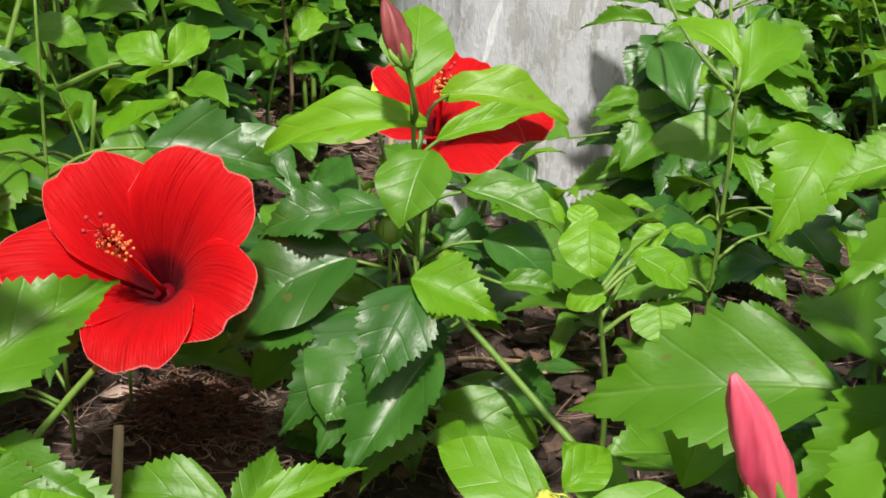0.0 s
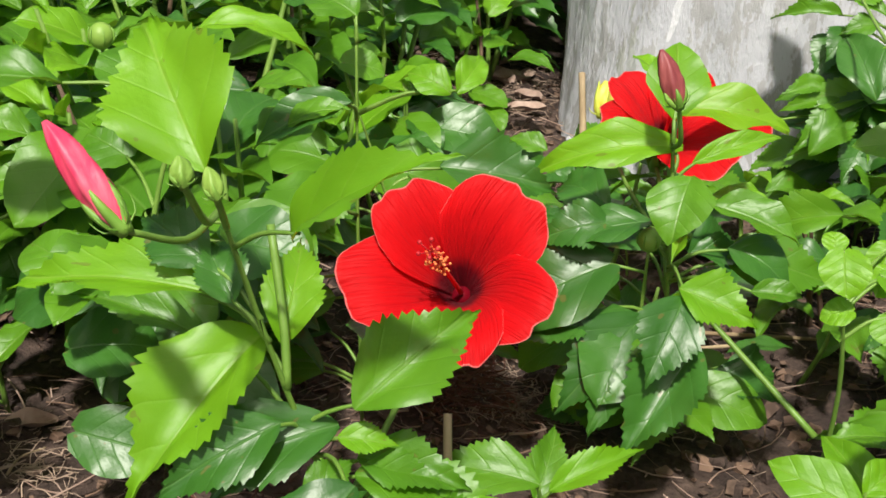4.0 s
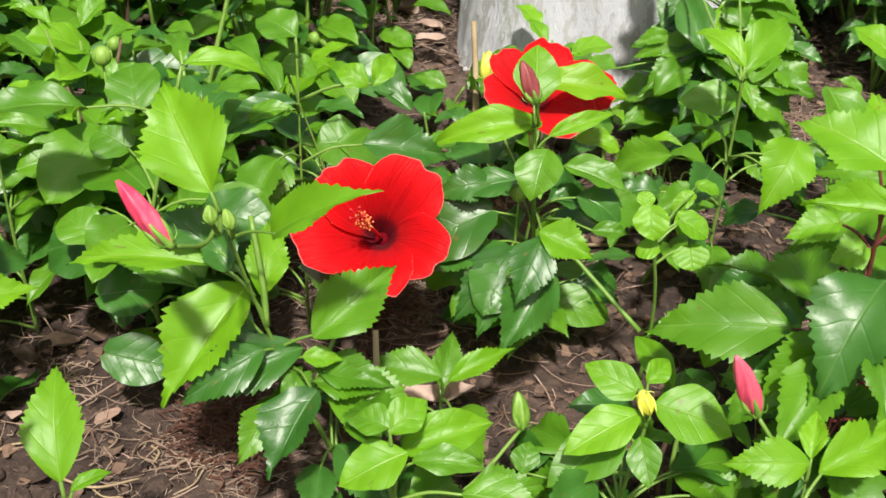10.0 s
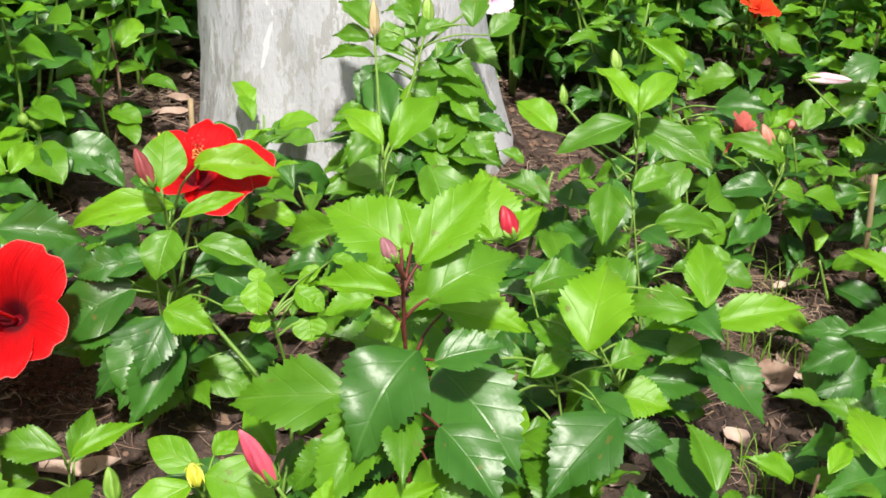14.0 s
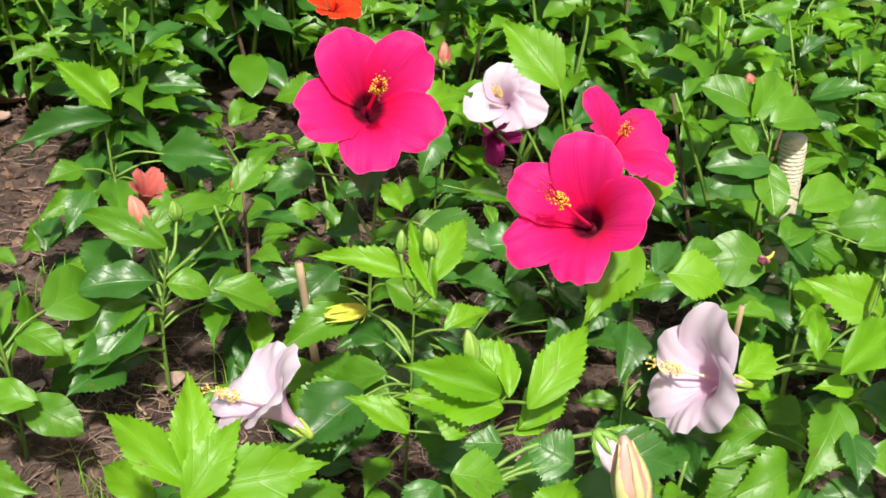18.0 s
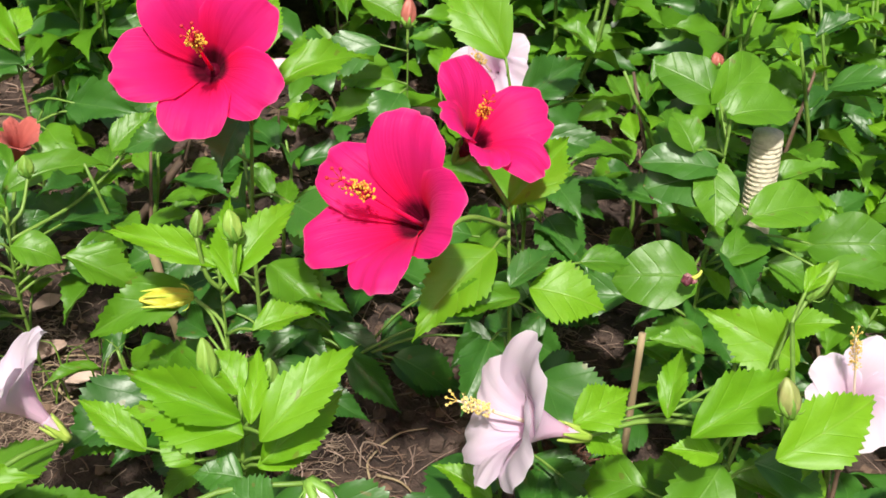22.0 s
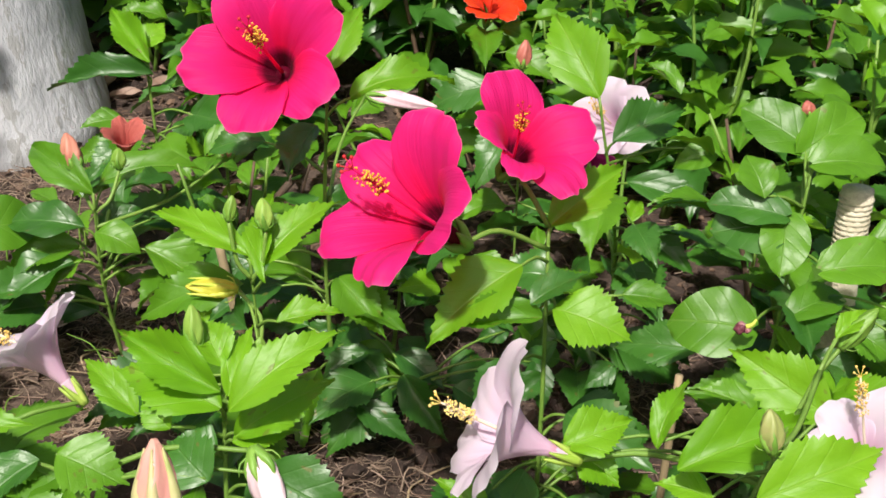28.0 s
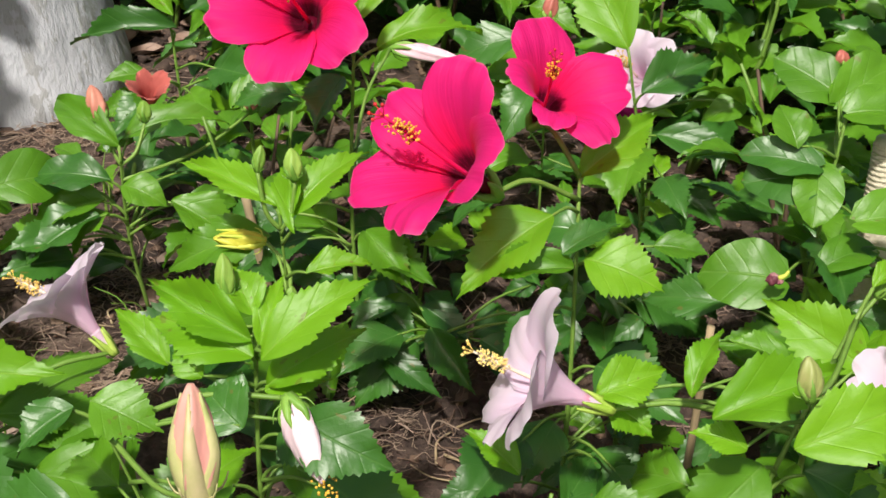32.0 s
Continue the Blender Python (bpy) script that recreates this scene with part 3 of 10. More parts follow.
def bud(plant, colour, base, tip, width):
    """A rolled bud in its calyx."""
    b, q = Vector(base), Vector(tip)
    d = q - b
    length = d.length
    if plant is None:
        root = (b.x, b.y + 0.015, ground_z(b.x, b.y + 0.015))
        plant = bush("hibiscus_shoot", "thin hibiscus stalk ending in a closed bud", root, (b.x, b.y + 0.01, 0.5 * (root[2] + b.z)), tuple(b))
        undergrowth(plant, 8, 0.08, max(0.04, (b.z - root[2]) * 0.85), "s", int(1000 * b.x) % 97)
    n = d / length
    u = n.orthogonal().normalized()
    v = n.cross(u)
    verts, faces = [], []
    rings, cols = 16, 20
    for i in range(rings + 1):
        s = i / rings
        r = 0.5 * width * float(np.interp(s, (0, 0.15, 0.4, 0.65, 0.85, 1), (0.5, 0.85, 1, 0.84, 0.55, 0.14)))
        for k in range(cols):
            a = 2 * math.pi * k / cols + 1.7 * s
            rr = r * (1 + 0.17 * math.cos(5 * a - 4 * s) + 0.05 * math.cos(9 * a - 9 * s))
            verts.append(b + n * length * s + (u * math.cos(a) + v * math.sin(a)) * rr)
        if i:
            o = (i - 1) * cols
            faces += [(o + k, o + (k + 1) % cols, o + cols + (k + 1) % cols, o + cols + k) for k in range(cols)]
    faces += [tuple(range(cols))[::-1], tuple(range(rings * cols, (rings + 1) * cols))]
    me = finished("bud", verts, faces, BUD[colour])
    ob = part("bud", me, plant, label={"rose": "rose-pink rolled flower bud", "maroon": "dark red striped bud", "crimson": "crimson bud", "palepink": "furled pale pink flower", "yellow": "yellow bud", "magenta": "drooping furled magenta flower", "tan": "dried tan seed head", "blush": "plump cream and pink bud"}.get(colour, ""))
    hold = 0.62 if colour in ("green", "greenpink") else 0.95 if colour == "yellow" else (0.93 if colour == "blush" else 0.45 if colour == "rose" else 0.34)
    leafy = {"tan": DRY, "blush": CREAM, "yellow": SPENT}.get(colour, CALYX)
    for k in range(5):
        a = 2 * math.pi * k / 5 + 0.4
        e = u * math.cos(a) + v * math.sin(a)
        far_out = 0.22 if colour == "blush" else 0.44
        data = tube_data([b - n * length * 0.05, b + n * length * hold * 0.45 + e * width * 0.44, b + n * length * hold + e * width * far_out], width * (0.36 if colour == "blush" else 0.24), width * 0.025, 6, 4)
        part("sepal", finished("sepal", *data, leafy), ob)
    for k in range(5):
        a = 2 * math.pi * k / 5
        e = u * math.cos(a) + v * math.sin(a)
        data = tube_data([b - n * length * 0.03, b + e * width * 0.55 + n * length * 0.04, b + e * width * 0.72 + n * length * 0.17], width * 0.05, width * 0.015, 4, 2)
        part("bract", finished("bract", *data, leafy), ob)
    if colour == "palepink" and n.z < -0.3:
        rng = random.Random(3)
        grains = []
        for k in range(40):
            p = q + n * rng.uniform(-0.1, 0.25) * length + Vector((rng.gauss(0, 1), rng.gauss(0, 1), rng.gauss(0, 1))) * width * 0.2
            grains.append(blob_data(p, width * 0.05, 1, 3, 5))
        tagged(part("pollen", finished("pollen", *joined(grains), POLLEN), ob), kind="stuff")
    foot = on_axis(plant, min(b.z, AXIS[plant.name][2].z) - 0.02)
    end = b - n * length * 0.04
    if (foot - end).length > 0.006:
        branch(plant, [foot, foot.lerp(end, 0.55) - n * 0.01, end], 0.0018, 0.0015, 6, 4)


def seed_pod(centre, width):
    c = Vector(centre)
    root = (c.x, c.y + 0.02, ground_z(c.x, c.y + 0.02))
    plant = bush("roundleaf_seedling", "seedling topped by a round green seed pod", root, (c.x, c.y + 0.012, 0.5 * (root[2] + c.z)), (c.x, c.y, c.z - width * 0.4))
    v, f = blob_data(c, width / 2, 1.05, 8, 12)
    pod = part("seed_pod", finished("seed_pod", v, f, BUD["green"]), plant)
    for k in range(6):
        a = 2 * math.pi * k / 6
        e = Vector((math.cos(a), math.sin(a), 0))
        data = tube_data([c - Vector((0, 0, width * 0.5)), c + e * width * 0.50 - Vector((0, 0, width * 0.1)), c + e * width * 0.44 + Vector((0, 0, width * 0.35))], width * 0.09, width * 0.02, 4, 2)
        part("sepal", finished("sepal", *data, CALYX), pod)
    undergrowth(plant, 7, 0.07, max(0.03, (c.z - root[2]) * 0.8), "r", int(abs(1000 * c.x)) % 89)


# ---- ground ----
def ground_z(x, y):
    z = 0.03 - 0.075 * (x - 0.2)
    z = min(0.085, max(-0.075, z))
    return z


def rough_z(x, y):
    z = ground_z(x, y)
    if -3 < x < 4 and -2 < y < 6:
        z += 0.016 * noise.noise((x * 4, y * 4, 0)) + 0.007 * noise.noise((x * 15, y * 15, 3)) + 0.006 * noise.noise((x * 40, y * 40, 7)) + 0.003 * noise.noise((x * 90, y * 90, 9))
    return z - 0.004


def ground():
    xs = np.concatenate([np.array([-900, -200, -60, -20, -8, -4]), np.linspace(-2.4, -0.85, 40), np.linspace(-0.83, 1.75, 250), np.linspace(1.8, 3.4, 40), np.array([5, 9, 20, 60, 200, 900])])
    ys = np.concatenate([np.array([-900, -200, -60, -20, -6, -2.5]), np.linspace(-0.6, 0.28, 24), np.linspace(0.3, 1.95, 165), np.linspace(2.0, 4.6, 60), np.array([6, 9, 20, 60, 200, 900])])
    verts = [(x, y, rough_z(x, y)) for y in ys for x in xs]
    w = len(xs)
    faces = [(j * w + i, j * w + i + 1, (j + 1) * w + i + 1, (j + 1) * w + i) for j in range(len(ys) - 1) for i in range(w - 1)]
    tagged(new("ground", finished("ground", verts, faces, SOIL)), "bare brown garden soil of the flower bed", "ground", kind="structure")


ground()


# ---- whitewashed trunk ----
def trunk():
    cx, cy = 0.16, 1.47
    e = new("tree_trunk")
    e.location = (cx, cy, ground_z(cx, cy))
    tagged(e, "thick whitewashed tree trunk flaring into the soil", "tree trunk")
    rng = random.Random(4)
    verts, faces = [], []
    rows, cols = 80, 110
    for i in range(rows + 1):
        z = -0.05 + 1.9 * (i / rows) ** 1.5
        for k in range(cols):
            a = 2 * math.pi * k / cols
            flare = math.exp(-max(z, 0) / 0.18)
            r = 0.198 + 0.042 * flare + 0.022 * flare * math.cos(3 * a + 0.7) + 0.008 * math.cos(2 * a + 1.0)
            r += 0.010 * noise.noise((3 * math.cos(a), 3 * math.sin(a), z * 3)) + 0.004 * noise.noise((11 * math.cos(a), 11 * math.sin(a), z * 9)) + 0.0025 * noise.noise((30 * math.cos(a), 30 * math.sin(a), z * 26))
            verts.append((cx + r * math.cos(a) - 0.03 * z, cy + r * 1.06 * math.sin(a), e.location.z + z))
        if i:
            o = (i - 1) * cols
            faces += [(o + k, o + (k + 1) % cols, o + cols + (k + 1) % cols, o + cols + k) for k in range(cols)]
    faces.append(tuple(range(rows * cols, (rows + 1) * cols)))
    part("bark", finished("bark", verts, faces, LIME), e)
    # lime that has run down over stones at the foot
    for k in range(14):
        a = -0.5 * math.pi + rng.uniform(-1.3, 1.3)
        x, y = cx + 0.235 * math.cos(a), cy + 0.25 * math.sin(a)
        v, f = blob_data((x, y, ground_z(x, y) + 0.004), rng.uniform(0.006, 0.013), 0.8, 6, 9)
        v = [p + Vector(noise.noise_vector(p * 70)) * 0.006 for p in v]
        part("lime_lump", finished("lime_lump", v, f, LIME), e)


trunk()

# ---- planted bushes ----
# tone 2 on low and rear leaves also paints in the shade between plants
p_b = bush('hibiscus_bush', 'hibiscus bush with an upright bud and a red bloom', (-0.012, 0.698, 0.042), (-0.012, 0.686, 0.174), (-0.019, 0.690, 0.305))
leaf(p_b, 'o', 0, (-0.010, 0.699, 0.282), (-0.109, 0.692, 0.271), 0.035)
leaf(p_b, 'o', 0, (-0.002, 0.810, 0.274), (0.085, 0.805, 0.271), 0.038)
leaf(p_b, 'o', 0, (-0.004, 0.690, 0.275), (0.055, 0.706, 0.294), 0.018)
leaf(p_b, 'o', 0, (-0.019, 0.690, 0.305), (-0.016, 0.728, 0.349), 0.044)
leaf(p_b, 'o', 1, (-0.008, 0.662, 0.276), (-0.021, 0.630, 0.241), 0.045)
leaf(p_b, 'o', 1, (0.011, 0.689, 0.246), (0.070, 0.672, 0.230), 0.033)
leaf(p_b, 'o', 2, (-0.027, 0.680, 0.236), (-0.094, 0.671, 0.224), 0.035)
leaf(p_b, 's', 0, (-0.015, 0.616, 0.218), (0.034, 0.601, 0.204), 0.039)
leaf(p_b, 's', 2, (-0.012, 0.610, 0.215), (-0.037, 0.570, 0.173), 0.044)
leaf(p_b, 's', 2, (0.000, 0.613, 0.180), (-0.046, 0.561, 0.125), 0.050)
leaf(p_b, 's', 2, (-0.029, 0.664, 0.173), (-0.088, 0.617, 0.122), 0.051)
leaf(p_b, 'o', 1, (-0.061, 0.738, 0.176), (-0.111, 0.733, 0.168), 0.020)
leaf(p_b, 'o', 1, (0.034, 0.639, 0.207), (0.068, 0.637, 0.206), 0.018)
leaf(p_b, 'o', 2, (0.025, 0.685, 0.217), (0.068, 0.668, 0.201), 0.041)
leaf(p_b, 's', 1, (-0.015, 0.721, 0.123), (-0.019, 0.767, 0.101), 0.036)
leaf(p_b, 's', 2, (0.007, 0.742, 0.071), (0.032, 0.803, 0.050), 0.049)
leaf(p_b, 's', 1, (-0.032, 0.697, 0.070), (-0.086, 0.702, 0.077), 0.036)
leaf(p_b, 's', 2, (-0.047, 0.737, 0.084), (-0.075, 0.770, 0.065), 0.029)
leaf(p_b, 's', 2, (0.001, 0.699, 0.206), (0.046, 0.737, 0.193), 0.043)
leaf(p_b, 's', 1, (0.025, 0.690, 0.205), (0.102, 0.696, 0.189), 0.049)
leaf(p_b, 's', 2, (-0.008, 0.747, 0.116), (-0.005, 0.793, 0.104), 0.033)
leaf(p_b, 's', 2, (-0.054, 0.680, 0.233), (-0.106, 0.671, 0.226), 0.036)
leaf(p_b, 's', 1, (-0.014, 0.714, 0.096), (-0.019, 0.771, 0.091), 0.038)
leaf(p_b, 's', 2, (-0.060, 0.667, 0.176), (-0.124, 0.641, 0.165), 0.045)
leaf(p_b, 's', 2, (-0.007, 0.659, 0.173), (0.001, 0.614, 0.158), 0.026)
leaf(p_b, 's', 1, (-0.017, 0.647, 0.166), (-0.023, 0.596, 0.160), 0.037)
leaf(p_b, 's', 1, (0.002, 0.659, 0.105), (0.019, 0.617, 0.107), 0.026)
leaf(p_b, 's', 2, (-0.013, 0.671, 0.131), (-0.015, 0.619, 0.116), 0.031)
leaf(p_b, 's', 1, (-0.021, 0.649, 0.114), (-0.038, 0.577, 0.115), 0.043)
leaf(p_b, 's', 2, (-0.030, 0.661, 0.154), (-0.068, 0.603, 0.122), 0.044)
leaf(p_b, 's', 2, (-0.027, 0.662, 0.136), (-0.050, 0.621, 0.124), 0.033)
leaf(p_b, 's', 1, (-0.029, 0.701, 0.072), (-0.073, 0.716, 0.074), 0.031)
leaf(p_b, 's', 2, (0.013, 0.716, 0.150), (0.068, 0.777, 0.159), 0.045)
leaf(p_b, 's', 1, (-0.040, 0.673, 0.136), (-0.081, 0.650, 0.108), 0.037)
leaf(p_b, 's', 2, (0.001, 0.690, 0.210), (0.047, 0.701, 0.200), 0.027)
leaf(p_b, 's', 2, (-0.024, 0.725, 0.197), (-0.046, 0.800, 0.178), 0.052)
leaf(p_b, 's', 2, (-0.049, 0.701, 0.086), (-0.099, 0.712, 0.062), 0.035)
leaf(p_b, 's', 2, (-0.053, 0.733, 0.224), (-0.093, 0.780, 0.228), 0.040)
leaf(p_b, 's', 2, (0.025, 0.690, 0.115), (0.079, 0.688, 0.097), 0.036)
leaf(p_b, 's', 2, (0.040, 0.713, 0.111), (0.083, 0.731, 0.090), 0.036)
p_c = bush('vine_seedling', 'small pale climbing weed with heart-shaped leaves', (0.095, 0.641, 0.034), (0.094, 0.617, 0.148), (0.073, 0.586, 0.262))
leaf(p_c, 'r', 0, (0.073, 0.586, 0.262), (0.073, 0.567, 0.241), 0.030)
leaf(p_c, 'r', 0, (0.106, 0.615, 0.234), (0.130, 0.604, 0.223), 0.027)
leaf(p_c, 'r', 0, (0.122, 0.622, 0.234), (0.103, 0.612, 0.223), 0.024)
leaf(p_c, 'r', 0, (0.082, 0.578, 0.227), (0.063, 0.577, 0.225), 0.019)
leaf(p_c, 'r', 0, (0.116, 0.609, 0.211), (0.118, 0.594, 0.195), 0.032)
leaf(p_c, 'r', 0, (0.072, 0.598, 0.256), (0.071, 0.607, 0.266), 0.016)
leaf(p_c, 'r', 0, (0.125, 0.655, 0.237), (0.105, 0.647, 0.227), 0.016)
leaf(p_c, 'r', 0, (0.139, 0.707, 0.219), (0.161, 0.700, 0.213), 0.017)
p_a = bush('hibiscus_bush', 'tall hibiscus shoot with serrated leaves and a closed bud', (-0.170, 0.470, 0.054), (-0.223, 0.449, 0.207), (-0.258, 0.422, 0.359))
leaf(p_a, 's', 0, (-0.258, 0.422, 0.359), (-0.300, 0.477, 0.415), 0.063)
leaf(p_a, 's', 0, (-0.216, 0.402, 0.337), (-0.157, 0.362, 0.399), 0.036)
leaf(p_a, 's', 0, (-0.267, 0.453, 0.282), (-0.376, 0.459, 0.293), 0.034)
leaf(p_a, 's', 1, (-0.292, 0.509, 0.227), (-0.370, 0.524, 0.245), 0.027)
leaf(p_a, 's', 0, (-0.247, 0.470, 0.252), (-0.302, 0.401, 0.192), 0.060)
leaf(p_a, 's', 1, (-0.195, 0.438, 0.229), (-0.137, 0.485, 0.268), 0.049)
leaf(p_a, 's', 0, (-0.235, 0.458, 0.253), (-0.229, 0.506, 0.296), 0.033)
leaf(p_a, 's', 2, (-0.254, 0.442, 0.283), (-0.273, 0.466, 0.305), 0.028)
leaf(p_a, 's', 2, (-0.231, 0.430, 0.224), (-0.291, 0.399, 0.200), 0.038)
leaf(p_a, 's', 2, (-0.242, 0.528, 0.158), (-0.293, 0.490, 0.128), 0.041)
leaf(p_a, 's', 0, (-0.204, 0.440, 0.211), (-0.173, 0.440, 0.209), 0.018)
leaf(p_a, 's', 1, (-0.196, 0.442, 0.187), (-0.144, 0.438, 0.180), 0.030)
leaf(p_a, 's', 1, (-0.219, 0.422, 0.185), (-0.195, 0.440, 0.199), 0.023)
leaf(p_a, 's', 2, (-0.269, 0.458, 0.296), (-0.307, 0.476, 0.315), 0.035)
leaf(p_a, 's', 2, (-0.190, 0.401, 0.210), (-0.221, 0.349, 0.172), 0.047)
leaf(p_a, 's', 1, (-0.196, 0.453, 0.191), (-0.136, 0.440, 0.184), 0.033)
leaf(p_a, 's', 2, (-0.205, 0.450, 0.212), (-0.296, 0.420, 0.186), 0.045)
leaf(p_a, 's', 1, (-0.205, 0.473, 0.131), (-0.247, 0.537, 0.119), 0.049)
leaf(p_a, 's', 1, (-0.187, 0.447, 0.178), (-0.110, 0.424, 0.153), 0.059)
leaf(p_a, 's', 1, (-0.227, 0.426, 0.177), (-0.249, 0.386, 0.152), 0.032)
leaf(p_a, 's', 2, (-0.185, 0.504, 0.111), (-0.186, 0.568, 0.105), 0.044)
leaf(p_a, 's', 2, (-0.181, 0.450, 0.118), (-0.129, 0.400, 0.084), 0.048)
leaf(p_a, 's', 2, (-0.139, 0.442, 0.094), (-0.094, 0.418, 0.085), 0.032)
leaf(p_a, 's', 1, (-0.180, 0.473, 0.166), (-0.144, 0.496, 0.147), 0.027)
leaf(p_a, 's', 2, (-0.192, 0.422, 0.120), (-0.194, 0.376, 0.105), 0.033)
leaf(p_a, 's', 1, (-0.191, 0.514, 0.119), (-0.187, 0.575, 0.112), 0.039)
p_h = bush('hibiscus_shoot', 'small bush with soft mid-green leaves on thin stems', (-0.097, 0.555, 0.048), (-0.097, 0.537, 0.090), (-0.098, 0.521, 0.132))
leaf(p_h, 's', 1, (-0.098, 0.521, 0.132), (-0.168, 0.532, 0.136), 0.036)
leaf(p_h, 's', 1, (-0.099, 0.556, 0.095), (-0.083, 0.599, 0.127), 0.029)
leaf(p_h, 's', 0, (-0.092, 0.528, 0.123), (-0.034, 0.553, 0.144), 0.023)
leaf(p_h, 's', 1, (-0.111, 0.514, 0.092), (-0.132, 0.481, 0.071), 0.031)
leaf(p_h, 's', 1, (-0.089, 0.495, 0.116), (-0.069, 0.415, 0.125), 0.049)
leaf(p_h, 's', 1, (-0.128, 0.545, 0.087), (-0.207, 0.560, 0.093), 0.052)
p_t = bush('hibiscus_shoot', 'young hibiscus shoot with plain green serrated leaves', (-0.131, 0.352, 0.051), (-0.131, 0.335, 0.145), (-0.136, 0.325, 0.239))
leaf(p_t, 'o', 1, (-0.136, 0.325, 0.239), (-0.160, 0.335, 0.244), 0.026)
leaf(p_t, 'o', 0, (-0.129, 0.352, 0.196), (-0.065, 0.368, 0.211), 0.035)
leaf(p_t, 'o', 0, (-0.124, 0.323, 0.220), (-0.169, 0.306, 0.206), 0.038)
leaf(p_t, 'o', 0, (-0.137, 0.333, 0.229), (-0.111, 0.351, 0.243), 0.027)
leaf(p_t, 'o', 1, (-0.121, 0.327, 0.209), (-0.073, 0.323, 0.209), 0.022)
leaf(p_t, 's', 1, (-0.181, 0.336, 0.096), (-0.255, 0.323, 0.089), 0.041)
leaf(p_t, 's', 1, (-0.107, 0.339, 0.112), (-0.032, 0.330, 0.119), 0.044)
leaf(p_t, 's', 1, (-0.149, 0.383, 0.172), (-0.165, 0.431, 0.155), 0.031)
leaf(p_t, 's', 1, (-0.123, 0.366, 0.124), (-0.107, 0.418, 0.122), 0.035)
leaf(p_t, 's', 1, (-0.121, 0.352, 0.141), (-0.087, 0.403, 0.132), 0.042)
leaf(p_t, 's', 2, (-0.132, 0.349, 0.155), (-0.132, 0.395, 0.138), 0.028)
leaf(p_t, 's', 2, (-0.180, 0.318, 0.161), (-0.232, 0.301, 0.143), 0.033)
leaf(p_t, 's', 2, (-0.079, 0.339, 0.153), (-0.024, 0.344, 0.124), 0.044)
leaf(p_t, 's', 1, (-0.087, 0.321, 0.186), (-0.030, 0.307, 0.181), 0.037)
leaf(p_t, 's', 2, (-0.096, 0.336, 0.082), (-0.054, 0.323, 0.068), 0.029)
leaf(p_t, 's', 1, (-0.083, 0.348, 0.153), (-0.024, 0.364, 0.158), 0.037)
leaf(p_t, 's', 1, (-0.144, 0.379, 0.185), (-0.157, 0.437, 0.180), 0.039)
leaf(p_t, 's', 1, (-0.147, 0.321, 0.136), (-0.179, 0.290, 0.115), 0.035)
leaf(p_t, 's', 2, (-0.119, 0.326, 0.150), (-0.065, 0.289, 0.159), 0.045)
leaf(p_t, 's', 2, (-0.164, 0.382, 0.096), (-0.201, 0.424, 0.084), 0.035)
p_q = bush('hibiscus_bush', 'low hibiscus with smooth light leaves and yellow bud', (0.032, 0.396, 0.039), (0.033, 0.377, 0.136), (0.044, 0.363, 0.232))
leaf(p_q, 'o', 0, (0.039, 0.374, 0.230), (-0.002, 0.393, 0.242), 0.028)
leaf(p_q, 'o', 0, (0.035, 0.361, 0.226), (-0.018, 0.338, 0.208), 0.034)
leaf(p_q, 'o', 0, (0.044, 0.363, 0.232), (0.097, 0.346, 0.224), 0.044)
leaf(p_q, 'o', 1, (0.030, 0.372, 0.200), (-0.027, 0.341, 0.176), 0.042)
leaf(p_q, 'o', 1, (0.036, 0.357, 0.208), (0.041, 0.328, 0.188), 0.025)
leaf(p_q, 'o', 1, (-0.039, 0.401, 0.133), (-0.033, 0.422, 0.148), 0.023)
leaf(p_q, 'o', 0, (0.046, 0.402, 0.220), (0.066, 0.416, 0.231), 0.019)
leaf(p_q, 's', 2, (-0.015, 0.423, 0.133), (-0.046, 0.453, 0.108), 0.036)
leaf(p_q, 's', 1, (0.085, 0.386, 0.117), (0.156, 0.388, 0.118), 0.045)
leaf(p_q, 's', 1, (0.027, 0.421, 0.142), (0.021, 0.472, 0.124), 0.038)
leaf(p_q, 's', 1, (0.003, 0.420, 0.140), (-0.030, 0.468, 0.128), 0.036)
leaf(p_q, 's', 1, (0.047, 0.394, 0.172), (0.068, 0.437, 0.153), 0.032)
leaf(p_q, 's', 1, (0.036, 0.367, 0.106), (0.052, 0.293, 0.101), 0.050)
leaf(p_q, 's', 2, (0.074, 0.399, 0.141), (0.142, 0.434, 0.114), 0.048)
leaf(p_q, 's', 2, (0.005, 0.345, 0.177), (-0.039, 0.305, 0.175), 0.037)
leaf(p_q, 's', 1, (0.096, 0.386, 0.129), (0.138, 0.391, 0.105), 0.031)
leaf(p_q, 's', 2, (0.030, 0.402, 0.082), (0.020, 0.467, 0.060), 0.048)
leaf(p_q, 's', 2, (-0.026, 0.371, 0.075), (-0.090, 0.351, 0.058), 0.049)
leaf(p_q, 's', 1, (0.082, 0.404, 0.135), (0.135, 0.430, 0.123), 0.042)
leaf(p_q, 's', 2, (0.009, 0.354, 0.091), (-0.023, 0.308, 0.076), 0.035)
leaf(p_q, 's', 1, (0.015, 0.388, 0.125), (-0.049, 0.420, 0.091), 0.048)
leaf(p_q, 's', 2, (0.005, 0.405, 0.114), (-0.044, 0.449, 0.096), 0.042)
leaf(p_q, 's', 1, (0.021, 0.399, 0.070), (-0.013, 0.429, 0.047), 0.036)
leaf(p_q, 's', 1, (0.039, 0.424, 0.142), (0.047, 0.486, 0.123), 0.046)
leaf(p_q, 's', 1, (0.079, 0.368, 0.107), (0.140, 0.346, 0.081), 0.040)
